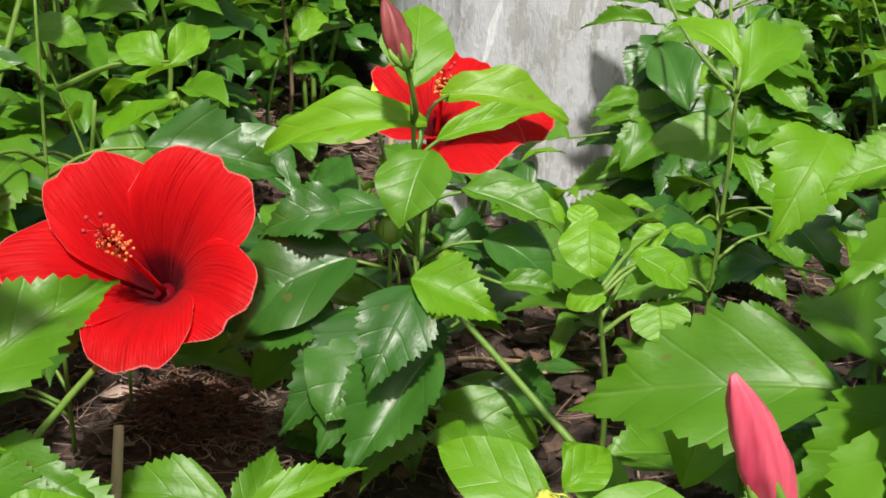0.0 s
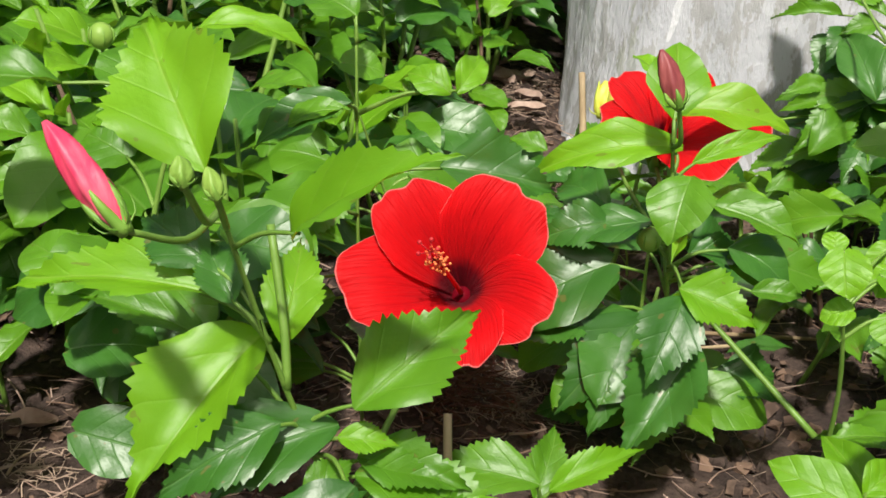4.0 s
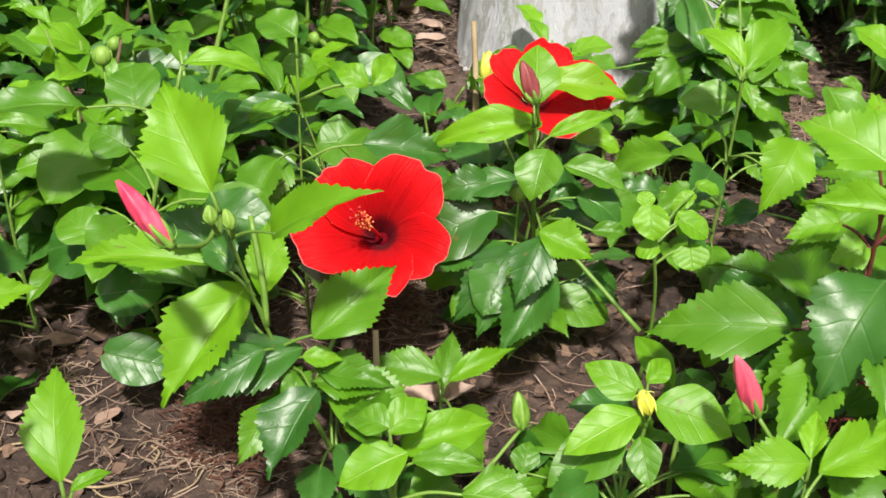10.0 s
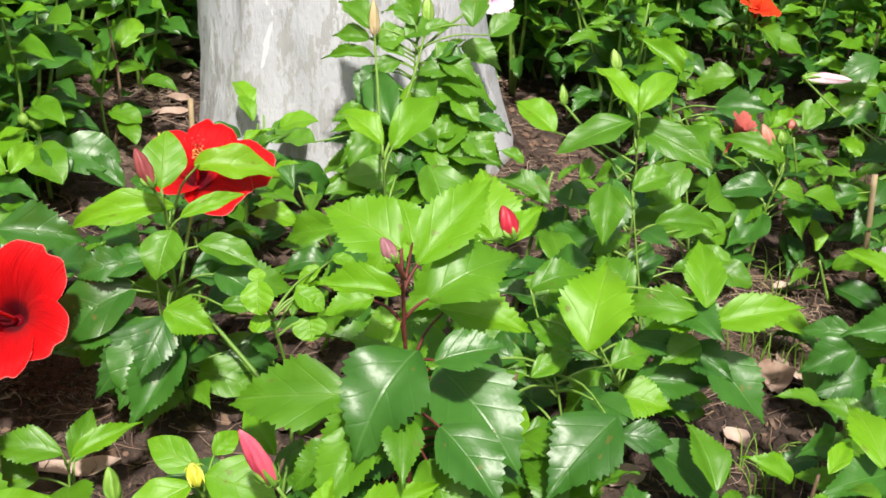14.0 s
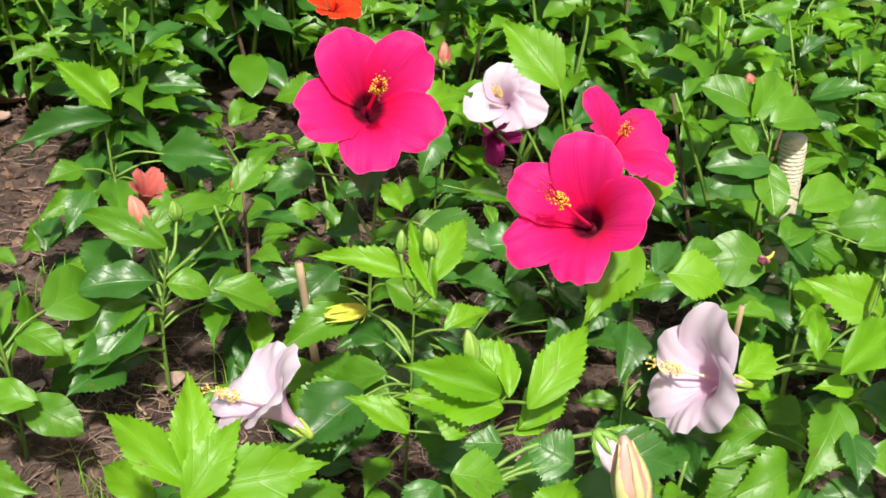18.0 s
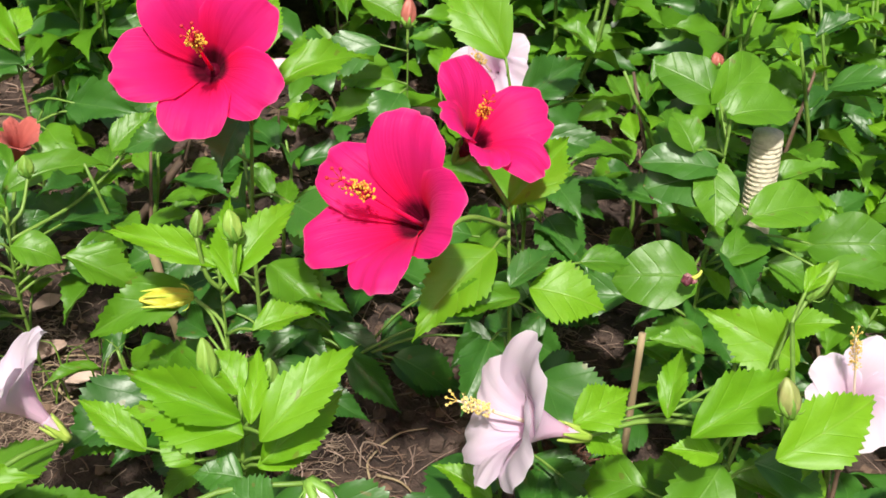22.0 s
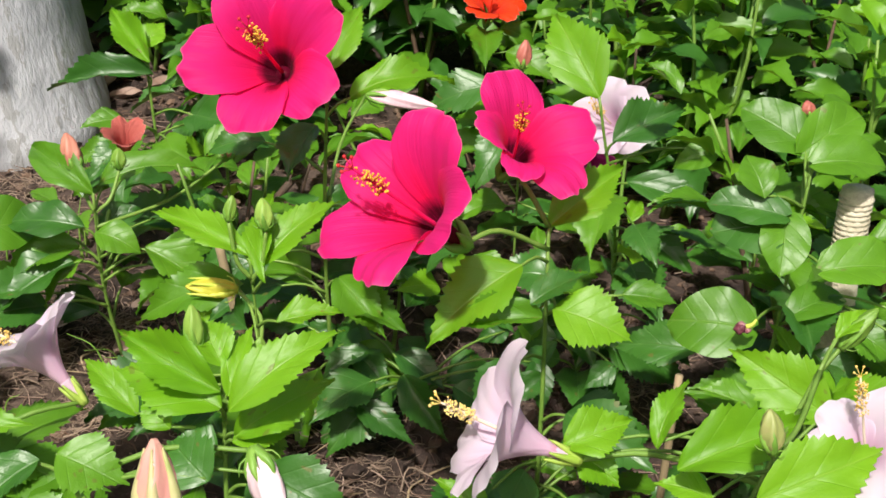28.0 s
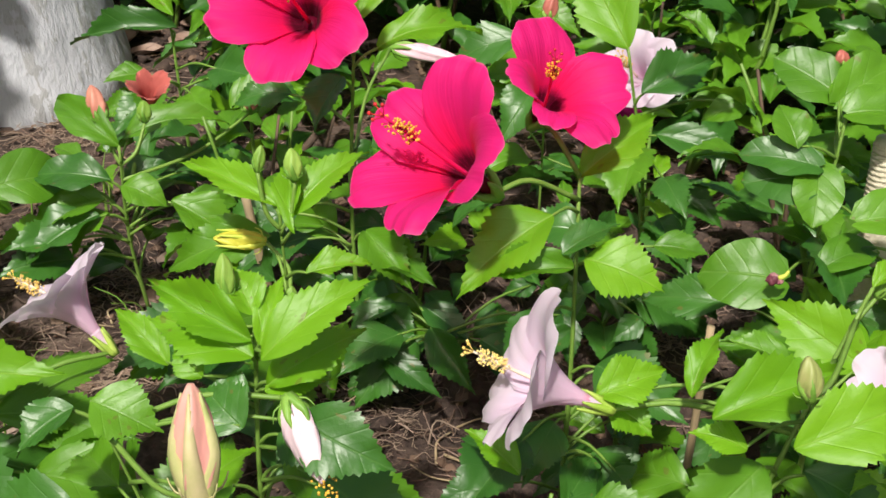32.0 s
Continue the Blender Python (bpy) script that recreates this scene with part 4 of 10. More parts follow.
leaf(p_q, 's', 1, (0.016, 0.418, 0.068), (-0.020, 0.474, 0.047), 0.044)
p_s = bush('hibiscus_shoot', 'leafy green seedling rooted in brown soil', (0.133, 0.316, 0.031), (0.132, 0.298, 0.141), (0.128, 0.286, 0.251))
leaf(p_s, 's', 0, (0.127, 0.285, 0.248), (0.073, 0.287, 0.246), 0.032)
leaf(p_s, 's', 0, (0.148, 0.316, 0.213), (0.215, 0.342, 0.235), 0.038)
leaf(p_s, 's', 0, (0.128, 0.286, 0.251), (0.137, 0.313, 0.270), 0.018)
leaf(p_s, 's', 1, (0.095, 0.270, 0.135), (0.058, 0.239, 0.116), 0.037)
leaf(p_s, 's', 2, (0.151, 0.281, 0.136), (0.190, 0.243, 0.125), 0.031)
leaf(p_s, 's', 2, (0.131, 0.342, 0.078), (0.129, 0.420, 0.062), 0.046)
leaf(p_s, 's', 1, (0.093, 0.278, 0.168), (0.024, 0.246, 0.159), 0.050)
leaf(p_s, 's', 1, (0.161, 0.356, 0.108), (0.203, 0.426, 0.091), 0.052)
leaf(p_s, 's', 1, (0.104, 0.275, 0.124), (0.073, 0.246, 0.104), 0.031)
leaf(p_s, 's', 2, (0.170, 0.266, 0.138), (0.207, 0.232, 0.127), 0.030)
leaf(p_s, 's', 1, (0.148, 0.283, 0.143), (0.189, 0.239, 0.125), 0.045)
leaf(p_s, 's', 2, (0.156, 0.248, 0.148), (0.189, 0.182, 0.142), 0.046)
leaf(p_s, 's', 1, (0.078, 0.304, 0.115), (0.014, 0.306, 0.084), 0.047)
leaf(p_s, 's', 2, (0.086, 0.301, 0.083), (0.023, 0.288, 0.090), 0.040)
leaf(p_s, 's', 1, (0.187, 0.297, 0.163), (0.235, 0.298, 0.157), 0.027)
p_r = bush('hibiscus_shoot', 'small bush with soft mid-green leaves on thin stems', (-0.226, 0.692, 0.058), (-0.226, 0.680, 0.213), (-0.226, 0.683, 0.367))
leaf(p_r, 'o', 1, (-0.226, 0.683, 0.367), (-0.261, 0.703, 0.381), 0.040)
leaf(p_r, 'o', 2, (-0.226, 0.662, 0.316), (-0.290, 0.644, 0.300), 0.033)
leaf(p_r, 's', 2, (-0.171, 0.686, 0.266), (-0.091, 0.693, 0.253), 0.053)
leaf(p_r, 's', 1, (-0.250, 0.619, 0.249), (-0.272, 0.563, 0.219), 0.038)
leaf(p_r, 's', 2, (-0.179, 0.712, 0.213), (-0.134, 0.741, 0.187), 0.035)
leaf(p_r, 's', 1, (-0.252, 0.686, 0.105), (-0.303, 0.680, 0.102), 0.035)
leaf(p_r, 's', 1, (-0.264, 0.712, 0.198), (-0.312, 0.749, 0.172), 0.039)
leaf(p_r, 's', 2, (-0.211, 0.620, 0.180), (-0.196, 0.563, 0.179), 0.038)
leaf(p_r, 's', 2, (-0.283, 0.685, 0.113), (-0.331, 0.682, 0.108), 0.027)
leaf(p_r, 's', 1, (-0.249, 0.659, 0.194), (-0.283, 0.623, 0.190), 0.033)
leaf(p_r, 's', 1, (-0.243, 0.640, 0.272), (-0.265, 0.585, 0.241), 0.039)
leaf(p_r, 's', 2, (-0.251, 0.711, 0.124), (-0.281, 0.740, 0.102), 0.027)
p_p = bush('hibiscus_bush', 'slender hibiscus bush in front of the whitewashed trunk', (0.198, 0.849, 0.026), (0.198, 0.824, 0.165), (0.190, 0.789, 0.304))
leaf(p_p, 'o', 0, (0.190, 0.789, 0.304), (0.150, 0.826, 0.331), 0.032)
leaf(p_p, 'o', 0, (0.201, 0.831, 0.281), (0.257, 0.885, 0.325), 0.040)
leaf(p_p, 'o', 1, (0.214, 0.868, 0.236), (0.149, 0.866, 0.232), 0.041)
leaf(p_p, 's', 1, (0.178, 0.821, 0.146), (0.118, 0.800, 0.137), 0.040)
leaf(p_p, 's', 2, (0.227, 0.799, 0.207), (0.286, 0.767, 0.203), 0.042)
leaf(p_p, 's', 2, (0.168, 0.768, 0.204), (0.131, 0.704, 0.196), 0.041)
leaf(p_p, 's', 2, (0.133, 0.823, 0.148), (0.079, 0.820, 0.147), 0.034)
leaf(p_p, 's', 2, (0.217, 0.764, 0.211), (0.247, 0.701, 0.197), 0.044)
leaf(p_p, 's', 1, (0.192, 0.835, 0.209), (0.182, 0.905, 0.191), 0.048)
leaf(p_p, 's', 1, (0.192, 0.808, 0.091), (0.178, 0.741, 0.068), 0.050)
leaf(p_p, 's', 2, (0.176, 0.810, 0.110), (0.146, 0.776, 0.085), 0.034)
leaf(p_p, 's', 2, (0.236, 0.841, 0.175), (0.279, 0.861, 0.163), 0.031)
leaf(p_p, 's', 1, (0.145, 0.847, 0.179), (0.081, 0.879, 0.152), 0.043)
leaf(p_p, 's', 1, (0.203, 0.878, 0.196), (0.207, 0.925, 0.183), 0.033)
leaf(p_p, 's', 1, (0.221, 0.803, 0.076), (0.249, 0.753, 0.042), 0.045)
p_p1 = bush('hibiscus_shoot', 'low hibiscus shoot with smooth pointed leaves', (0.242, 1.133, 0.023), (0.242, 1.124, 0.146), (0.262, 1.137, 0.268))
leaf(p_p1, 's', 2, (0.262, 1.137, 0.268), (0.311, 1.119, 0.262), 0.037)
leaf(p_p1, 's', 1, (0.316, 1.211, 0.264), (0.365, 1.176, 0.245), 0.048)
leaf(p_p1, 's', 2, (0.197, 1.146, 0.252), (0.169, 1.113, 0.221), 0.040)
leaf(p_p1, 'o', 1, (0.241, 1.108, 0.235), (0.314, 1.103, 0.235), 0.040)
leaf(p_p1, 's', 0, (0.227, 1.116, 0.225), (0.308, 1.106, 0.232), 0.048)
leaf(p_p1, 'o', 2, (0.213, 1.039, 0.218), (0.193, 1.107, 0.270), 0.048)
leaf(p_p1, 's', 2, (0.247, 1.102, 0.159), (0.129, 1.120, 0.167), 0.049)
leaf(p_p1, 's', 1, (0.160, 1.048, 0.159), (0.217, 1.089, 0.201), 0.039)
leaf(p_p1, 's', 1, (0.227, 1.130, 0.076), (0.160, 1.133, 0.071), 0.044)
leaf(p_p1, 's', 1, (0.205, 1.147, 0.167), (0.163, 1.170, 0.173), 0.027)
leaf(p_p1, 's', 1, (0.227, 1.064, 0.135), (0.210, 0.992, 0.135), 0.044)
leaf(p_p1, 's', 2, (0.250, 1.158, 0.162), (0.261, 1.211, 0.166), 0.032)
leaf(p_p1, 's', 2, (0.270, 1.127, 0.196), (0.343, 1.120, 0.175), 0.047)
leaf(p_p1, 's', 2, (0.238, 1.146, 0.087), (0.224, 1.204, 0.074), 0.044)
leaf(p_p1, 's', 1, (0.220, 1.070, 0.100), (0.196, 1.007, 0.102), 0.048)
leaf(p_p1, 's', 2, (0.266, 1.123, 0.060), (0.319, 1.104, 0.031), 0.039)
leaf(p_p1, 's', 1, (0.190, 1.164, 0.075), (0.123, 1.206, 0.057), 0.046)
leaf(p_p1, 's', 1, (0.188, 1.116, 0.097), (0.132, 1.102, 0.094), 0.035)
leaf(p_p1, 's', 1, (0.302, 1.117, 0.084), (0.360, 1.106, 0.072), 0.036)
leaf(p_p1, 's', 2, (0.204, 1.119, 0.146), (0.153, 1.111, 0.141), 0.037)
leaf(p_p1, 's', 2, (0.292, 1.107, 0.200), (0.368, 1.072, 0.198), 0.058)
leaf(p_p1, 's', 1, (0.301, 1.105, 0.179), (0.346, 1.087, 0.165), 0.033)
leaf(p_p1, 's', 1, (0.260, 1.094, 0.119), (0.283, 1.050, 0.095), 0.036)
leaf(p_p1, 's', 1, (0.306, 1.134, 0.198), (0.364, 1.139, 0.168), 0.039)
leaf(p_p1, 's', 2, (0.248, 1.061, 0.160), (0.252, 1.011, 0.148), 0.029)
leaf(p_p1, 's', 2, (0.289, 1.152, 0.176), (0.338, 1.181, 0.143), 0.038)
leaf(p_p1, 's', 1, (0.262, 1.155, 0.171), (0.291, 1.210, 0.154), 0.039)
leaf(p_p1, 's', 1, (0.231, 1.117, 0.079), (0.185, 1.062, 0.089), 0.048)
p_e = bush('hibiscus_bush', 'hibiscus bush with large serrated leaves and a reddish stem', (0.200, 0.460, 0.026), (0.196, 0.424, 0.211), (0.186, 0.402, 0.396))
leaf(p_e, 's', 0, (0.186, 0.402, 0.396), (0.133, 0.438, 0.420), 0.052)
leaf(p_e, 's', 0, (0.198, 0.450, 0.371), (0.191, 0.487, 0.399), 0.045)
leaf(p_e, 's', 0, (0.199, 0.418, 0.374), (0.260, 0.469, 0.420), 0.044)
leaf(p_e, 's', 1, (0.207, 0.410, 0.350), (0.277, 0.437, 0.377), 0.056)
leaf(p_e, 's', 0, (0.224, 0.494, 0.289), (0.298, 0.474, 0.279), 0.049)
leaf(p_e, 's', 0, (0.184, 0.362, 0.383), (0.121, 0.372, 0.386), 0.024)
leaf(p_e, 's', 2, (0.199, 0.401, 0.311), (0.144, 0.341, 0.261), 0.071)
leaf(p_e, 's', 1, (0.152, 0.430, 0.251), (0.049, 0.452, 0.240), 0.060)
leaf(p_e, 's', 2, (0.219, 0.446, 0.265), (0.279, 0.372, 0.214), 0.076)
leaf(p_e, 's', 2, (0.211, 0.392, 0.307), (0.266, 0.397, 0.316), 0.037)
leaf(p_e, 's', 0, (0.187, 0.411, 0.331), (0.159, 0.406, 0.325), 0.028)
leaf(p_e, 's', 0, (0.168, 0.420, 0.345), (0.129, 0.416, 0.339), 0.028)
leaf(p_e, 's', 2, (0.216, 0.379, 0.258), (0.257, 0.327, 0.223), 0.056)
leaf(p_e, 's', 1, (0.205, 0.445, 0.198), (0.239, 0.513, 0.188), 0.043)
leaf(p_e, 's', 1, (0.179, 0.424, 0.166), (0.116, 0.388, 0.132), 0.047)
leaf(p_e, 's', 1, (0.180, 0.504, 0.114), (0.156, 0.584, 0.110), 0.053)
leaf(p_e, 's', 2, (0.171, 0.393, 0.192), (0.134, 0.339, 0.185), 0.039)
leaf(p_e, 's', 1, (0.184, 0.372, 0.191), (0.167, 0.300, 0.163), 0.049)
leaf(p_e, 's', 1, (0.146, 0.404, 0.223), (0.100, 0.386, 0.198), 0.034)
leaf(p_e, 's', 1, (0.178, 0.447, 0.057), (0.116, 0.428, 0.034), 0.042)
leaf(p_e, 's', 2, (0.171, 0.449, 0.223), (0.130, 0.491, 0.211), 0.043)
leaf(p_e, 's', 1, (0.254, 0.465, 0.108), (0.312, 0.485, 0.109), 0.036)
leaf(p_e, 's', 1, (0.213, 0.456, 0.258), (0.251, 0.531, 0.249), 0.061)
leaf(p_e, 's', 1, (0.227, 0.411, 0.223), (0.282, 0.391, 0.207), 0.035)
leaf(p_e, 's', 1, (0.224, 0.423, 0.210), (0.302, 0.422, 0.197), 0.045)
leaf(p_e, 's', 1, (0.169, 0.392, 0.144), (0.132, 0.332, 0.113), 0.049)
leaf(p_e, 's', 2, (0.208, 0.457, 0.105), (0.243, 0.500, 0.090), 0.041)
leaf(p_e, 's', 2, (0.223, 0.409, 0.178), (0.278, 0.366, 0.155), 0.046)
leaf(p_e, 's', 1, (0.166, 0.385, 0.254), (0.120, 0.330, 0.218), 0.044)
leaf(p_e, 's', 1, (0.207, 0.379, 0.227), (0.225, 0.320, 0.200), 0.047)
leaf(p_e, 's', 1, (0.188, 0.363, 0.280), (0.183, 0.314, 0.257), 0.031)
leaf(p_e, 's', 1, (0.232, 0.484, 0.129), (0.284, 0.548, 0.134), 0.057)
leaf(p_e, 's', 2, (0.172, 0.377, 0.191), (0.146, 0.324, 0.191), 0.043)
leaf(p_e, 's', 2, (0.223, 0.408, 0.234), (0.287, 0.379, 0.199), 0.054)
leaf(p_e, 's', 1, (0.188, 0.476, 0.239), (0.177, 0.556, 0.246), 0.052)
leaf(p_e, 's', 1, (0.182, 0.476, 0.164), (0.158, 0.548, 0.127), 0.056)
leaf(p_e, 's', 1, (0.178, 0.396, 0.253), (0.144, 0.344, 0.243), 0.037)
leaf(p_e, 's', 2, (0.171, 0.429, 0.224), (0.130, 0.441, 0.203), 0.031)
leaf(p_e, 's', 1, (0.180, 0.412, 0.255), (0.118, 0.380, 0.214), 0.054)
leaf(p_e, 's', 2, (0.182, 0.409, 0.224), (0.130, 0.361, 0.227), 0.047)
leaf(p_e, 's', 2, (0.181, 0.423, 0.204), (0.137, 0.416, 0.179), 0.031)
leaf(p_e, 's', 1, (0.195, 0.433, 0.262), (0.199, 0.485, 0.268), 0.034)
p_m = bush('hibiscus_shoot', 'small bush with soft mid-green leaves on thin stems', (0.346, 0.550, 0.015), (0.345, 0.544, 0.139), (0.311, 0.565, 0.264))
leaf(p_m, 's', 0, (0.346, 0.481, 0.254), (0.374, 0.548, 0.309), 0.064)
leaf(p_m, 's', 1, (0.311, 0.565, 0.264), (0.368, 0.576, 0.278), 0.036)
leaf(p_m, 's', 0, (0.404, 0.583, 0.136), (0.456, 0.566, 0.128), 0.045)
leaf(p_m, 's', 2, (0.371, 0.459, 0.201), (0.305, 0.410, 0.160), 0.065)
leaf(p_m, 's', 1, (0.388, 0.553, 0.189), (0.429, 0.563, 0.200), 0.035)
leaf(p_m, 's', 1, (0.345, 0.539, 0.224), (0.310, 0.560, 0.237), 0.034)
leaf(p_m, 's', 1, (0.283, 0.544, 0.206), (0.217, 0.534, 0.205), 0.040)
leaf(p_m, 's', 1, (0.296, 0.568, 0.062), (0.242, 0.590, 0.058), 0.038)
leaf(p_m, 's', 1, (0.350, 0.499, 0.100), (0.357, 0.438, 0.102), 0.041)
leaf(p_m, 's', 1, (0.313, 0.589, 0.180), (0.283, 0.642, 0.178), 0.041)
leaf(p_m, 's', 1, (0.312, 0.558, 0.178), (0.236, 0.587, 0.181), 0.056)
leaf(p_m, 's', 2, (0.341, 0.513, 0.157), (0.345, 0.436, 0.158), 0.050)
leaf(p_m, 's', 2, (0.386, 0.513, 0.059), (0.441, 0.467, 0.052), 0.050)
leaf(p_m, 's', 1, (0.285, 0.508, 0.188), (0.229, 0.465, 0.159), 0.045)
leaf(p_m, 's', 2, (0.363, 0.510, 0.183), (0.391, 0.470, 0.189), 0.031)
leaf(p_m, 's', 2, (0.316, 0.549, 0.096), (0.246, 0.555, 0.071), 0.043)
leaf(p_m, 's', 2, (0.306, 0.565, 0.188), (0.253, 0.593, 0.191), 0.037)
leaf(p_m, 's', 2, (0.335, 0.521, 0.116), (0.308, 0.458, 0.118), 0.047)
leaf(p_m, 's', 2, (0.399, 0.541, 0.120), (0.453, 0.536, 0.111), 0.033)
leaf(p_m, 's', 1, (0.328, 0.519, 0.138), (0.297, 0.473, 0.119), 0.035)
leaf(p_m, 's', 1, (0.312, 0.562, 0.107), (0.264, 0.586, 0.090), 0.037)
leaf(p_m, 's', 1, (0.341, 0.562, 0.076), (0.321, 0.641, 0.069), 0.046)
leaf(p_m, 's', 2, (0.321, 0.575, 0.137), (0.272, 0.639, 0.138), 0.050)
p_n = bush('hibiscus_shoot', 'young hibiscus shoot with plain green serrated leaves', (0.439, 0.649, 0.008), (0.439, 0.644, 0.158), (0.421, 0.670, 0.308))
leaf(p_n, 'o', 1, (0.421, 0.670, 0.308), (0.462, 0.681, 0.320), 0.030)
leaf(p_n, 'o', 1, (0.403, 0.686, 0.307), (0.390, 0.639, 0.268), 0.036)
leaf(p_n, 'o', 1, (0.443, 0.655, 0.280), (0.505, 0.653, 0.283), 0.027)
leaf(p_n, 's', 1, (0.485, 0.601, 0.179), (0.445, 0.586, 0.165), 0.036)
leaf(p_n, 's', 2, (0.493, 0.601, 0.165), (0.543, 0.547, 0.128), 0.063)
leaf(p_n, 's', 2, (0.437, 0.561, 0.087), (0.505, 0.513, 0.057), 0.069)
leaf(p_n, 's', 2, (0.474, 0.693, 0.144), (0.521, 0.757, 0.146), 0.044)
leaf(p_n, 's', 2, (0.447, 0.699, 0.142), (0.456, 0.764, 0.152), 0.037)
leaf(p_n, 's', 1, (0.413, 0.679, 0.193), (0.383, 0.720, 0.193), 0.036)
leaf(p_n, 's', 1, (0.476, 0.641, 0.085), (0.522, 0.634, 0.085), 0.027)
leaf(p_n, 's', 2, (0.444, 0.676, 0.105), (0.456, 0.754, 0.101), 0.055)
leaf(p_n, 's', 2, (0.378, 0.656, 0.131), (0.310, 0.668, 0.133), 0.048)
leaf(p_n, 's', 2, (0.418, 0.657, 0.132), (0.353, 0.694, 0.141), 0.048)
leaf(p_n, 's', 1, (0.480, 0.680, 0.158), (0.525, 0.719, 0.138), 0.041)
leaf(p_n, 's', 2, (0.458, 0.598, 0.223), (0.484, 0.543, 0.220), 0.043)
leaf(p_n, 's', 1, (0.445, 0.666, 0.170), (0.471, 0.729, 0.156), 0.039)
leaf(p_n, 's', 2, (0.476, 0.610, 0.170), (0.515, 0.575, 0.156), 0.038)
leaf(p_n, 's', 2, (0.393, 0.693, 0.216), (0.356, 0.731, 0.193), 0.036)
leaf(p_n, 's', 1, (0.468, 0.679, 0.108), (0.502, 0.717, 0.110), 0.034)
leaf(p_n, 's', 2, (0.442, 0.664, 0.090), (0.454, 0.724, 0.069), 0.045)
leaf(p_n, 's', 2, (0.435, 0.673, 0.066), (0.429, 0.714, 0.048), 0.026)
leaf(p_n, 's', 1, (0.380, 0.670, 0.212), (0.325, 0.689, 0.196), 0.034)
leaf(p_n, 's', 2, (0.455, 0.639, 0.086), (0.503, 0.616, 0.092), 0.038)
p_v = bush('hibiscus_shoot', 'low hibiscus shoot with smooth pointed leaves', (0.252, 0.637, 0.022), (0.251, 0.633, 0.181), (0.226, 0.661, 0.340))
leaf(p_v, 's', 0, (0.283, 0.628, 0.276), (0.281, 0.692, 0.324), 0.060)
leaf(p_v, 's', 0, (0.291, 0.598, 0.288), (0.330, 0.627, 0.316), 0.026)
leaf(p_v, 's', 0, (0.283, 0.606, 0.290), (0.239, 0.627, 0.299), 0.018)
leaf(p_v, 's', 1, (0.289, 0.611, 0.272), (0.196, 0.575, 0.229), 0.058)
leaf(p_v, 's', 1, (0.279, 0.601, 0.280), (0.212, 0.624, 0.285), 0.030)
leaf(p_v, 'o', 1, (0.226, 0.661, 0.340), (0.241, 0.612, 0.307), 0.047)
leaf(p_v, 's', 0, (0.206, 0.642, 0.298), (0.169, 0.596, 0.258), 0.051)
leaf(p_v, 's', 1, (0.243, 0.588, 0.227), (0.177, 0.570, 0.202), 0.047)
leaf(p_v, 's', 1, (0.220, 0.660, 0.093), (0.184, 0.689, 0.093), 0.028)
leaf(p_v, 's', 1, (0.254, 0.672, 0.198), (0.263, 0.740, 0.184), 0.051)
leaf(p_v, 's', 2, (0.193, 0.644, 0.157), (0.151, 0.652, 0.133), 0.030)
leaf(p_v, 's', 2, (0.306, 0.629, 0.106), (0.361, 0.623, 0.096), 0.035)
leaf(p_v, 's', 1, (0.289, 0.672, 0.105), (0.324, 0.706, 0.083), 0.031)
leaf(p_v, 's', 2, (0.243, 0.650, 0.121), (0.222, 0.692, 0.126), 0.026)
leaf(p_v, 's', 2, (0.264, 0.609, 0.080), (0.288, 0.555, 0.065), 0.038)
leaf(p_v, 's', 2, (0.193, 0.661, 0.217), (0.154, 0.679, 0.197), 0.026)
leaf(p_v, 's', 1, (0.268, 0.641, 0.099), (0.327, 0.664, 0.083), 0.044)
leaf(p_v, 's', 2, (0.288, 0.614, 0.200), (0.335, 0.589, 0.171), 0.040)
leaf(p_v, 's', 1, (0.273, 0.572, 0.173), (0.292, 0.517, 0.144), 0.043)
leaf(p_v, 's', 1, (0.239, 0.623, 0.198), (0.207, 0.586, 0.201), 0.035)
leaf(p_v, 's', 2, (0.220, 0.577, 0.128), (0.185, 0.515, 0.102), 0.054)
leaf(p_v, 's', 2, (0.213, 0.628, 0.150), (0.145, 0.616, 0.142), 0.045)
leaf(p_v, 's', 1, (0.209, 0.647, 0.090), (0.151, 0.663, 0.086), 0.042)
leaf(p_v, 's', 2, (0.250, 0.649, 0.152), (0.248, 0.697, 0.132), 0.033)
leaf(p_v, 's', 1, (0.258, 0.697, 0.073), (0.262, 0.744, 0.070), 0.033)
leaf(p_v, 's', 1, (0.297, 0.672, 0.086), (0.358, 0.723, 0.094), 0.057)
leaf(p_v, 's', 2, (0.254, 0.700, 0.234), (0.267, 0.771, 0.226), 0.051)
leaf(p_v, 's', 1, (0.256, 0.593, 0.219), (0.269, 0.540, 0.219), 0.034)
p_w = bush('hibiscus_shoot', 'leafy green seedling rooted in brown soil', (0.415, 0.612, 0.010), (0.413, 0.608, 0.124), (0.347, 0.637, 0.239))
leaf(p_w, 's', 0, (0.474, 0.570, 0.238), (0.482, 0.630, 0.283), 0.039)
leaf(p_w, 's', 0, (0.483, 0.571, 0.220), (0.569, 0.571, 0.236), 0.040)
leaf(p_w, 's', 0, (0.475, 0.573, 0.217), (0.422, 0.584, 0.216), 0.027)
leaf(p_w, 's', 1, (0.471, 0.578, 0.227), (0.393, 0.598, 0.229), 0.038)
leaf(p_w, 's', 1, (0.347, 0.637, 0.239), (0.334, 0.610, 0.217), 0.050)
leaf(p_w, 's', 1, (0.416, 0.623, 0.214), (0.390, 0.668, 0.242), 0.043)
leaf(p_w, 's', 2, (0.367, 0.641, 0.168), (0.317, 0.696, 0.161), 0.050)
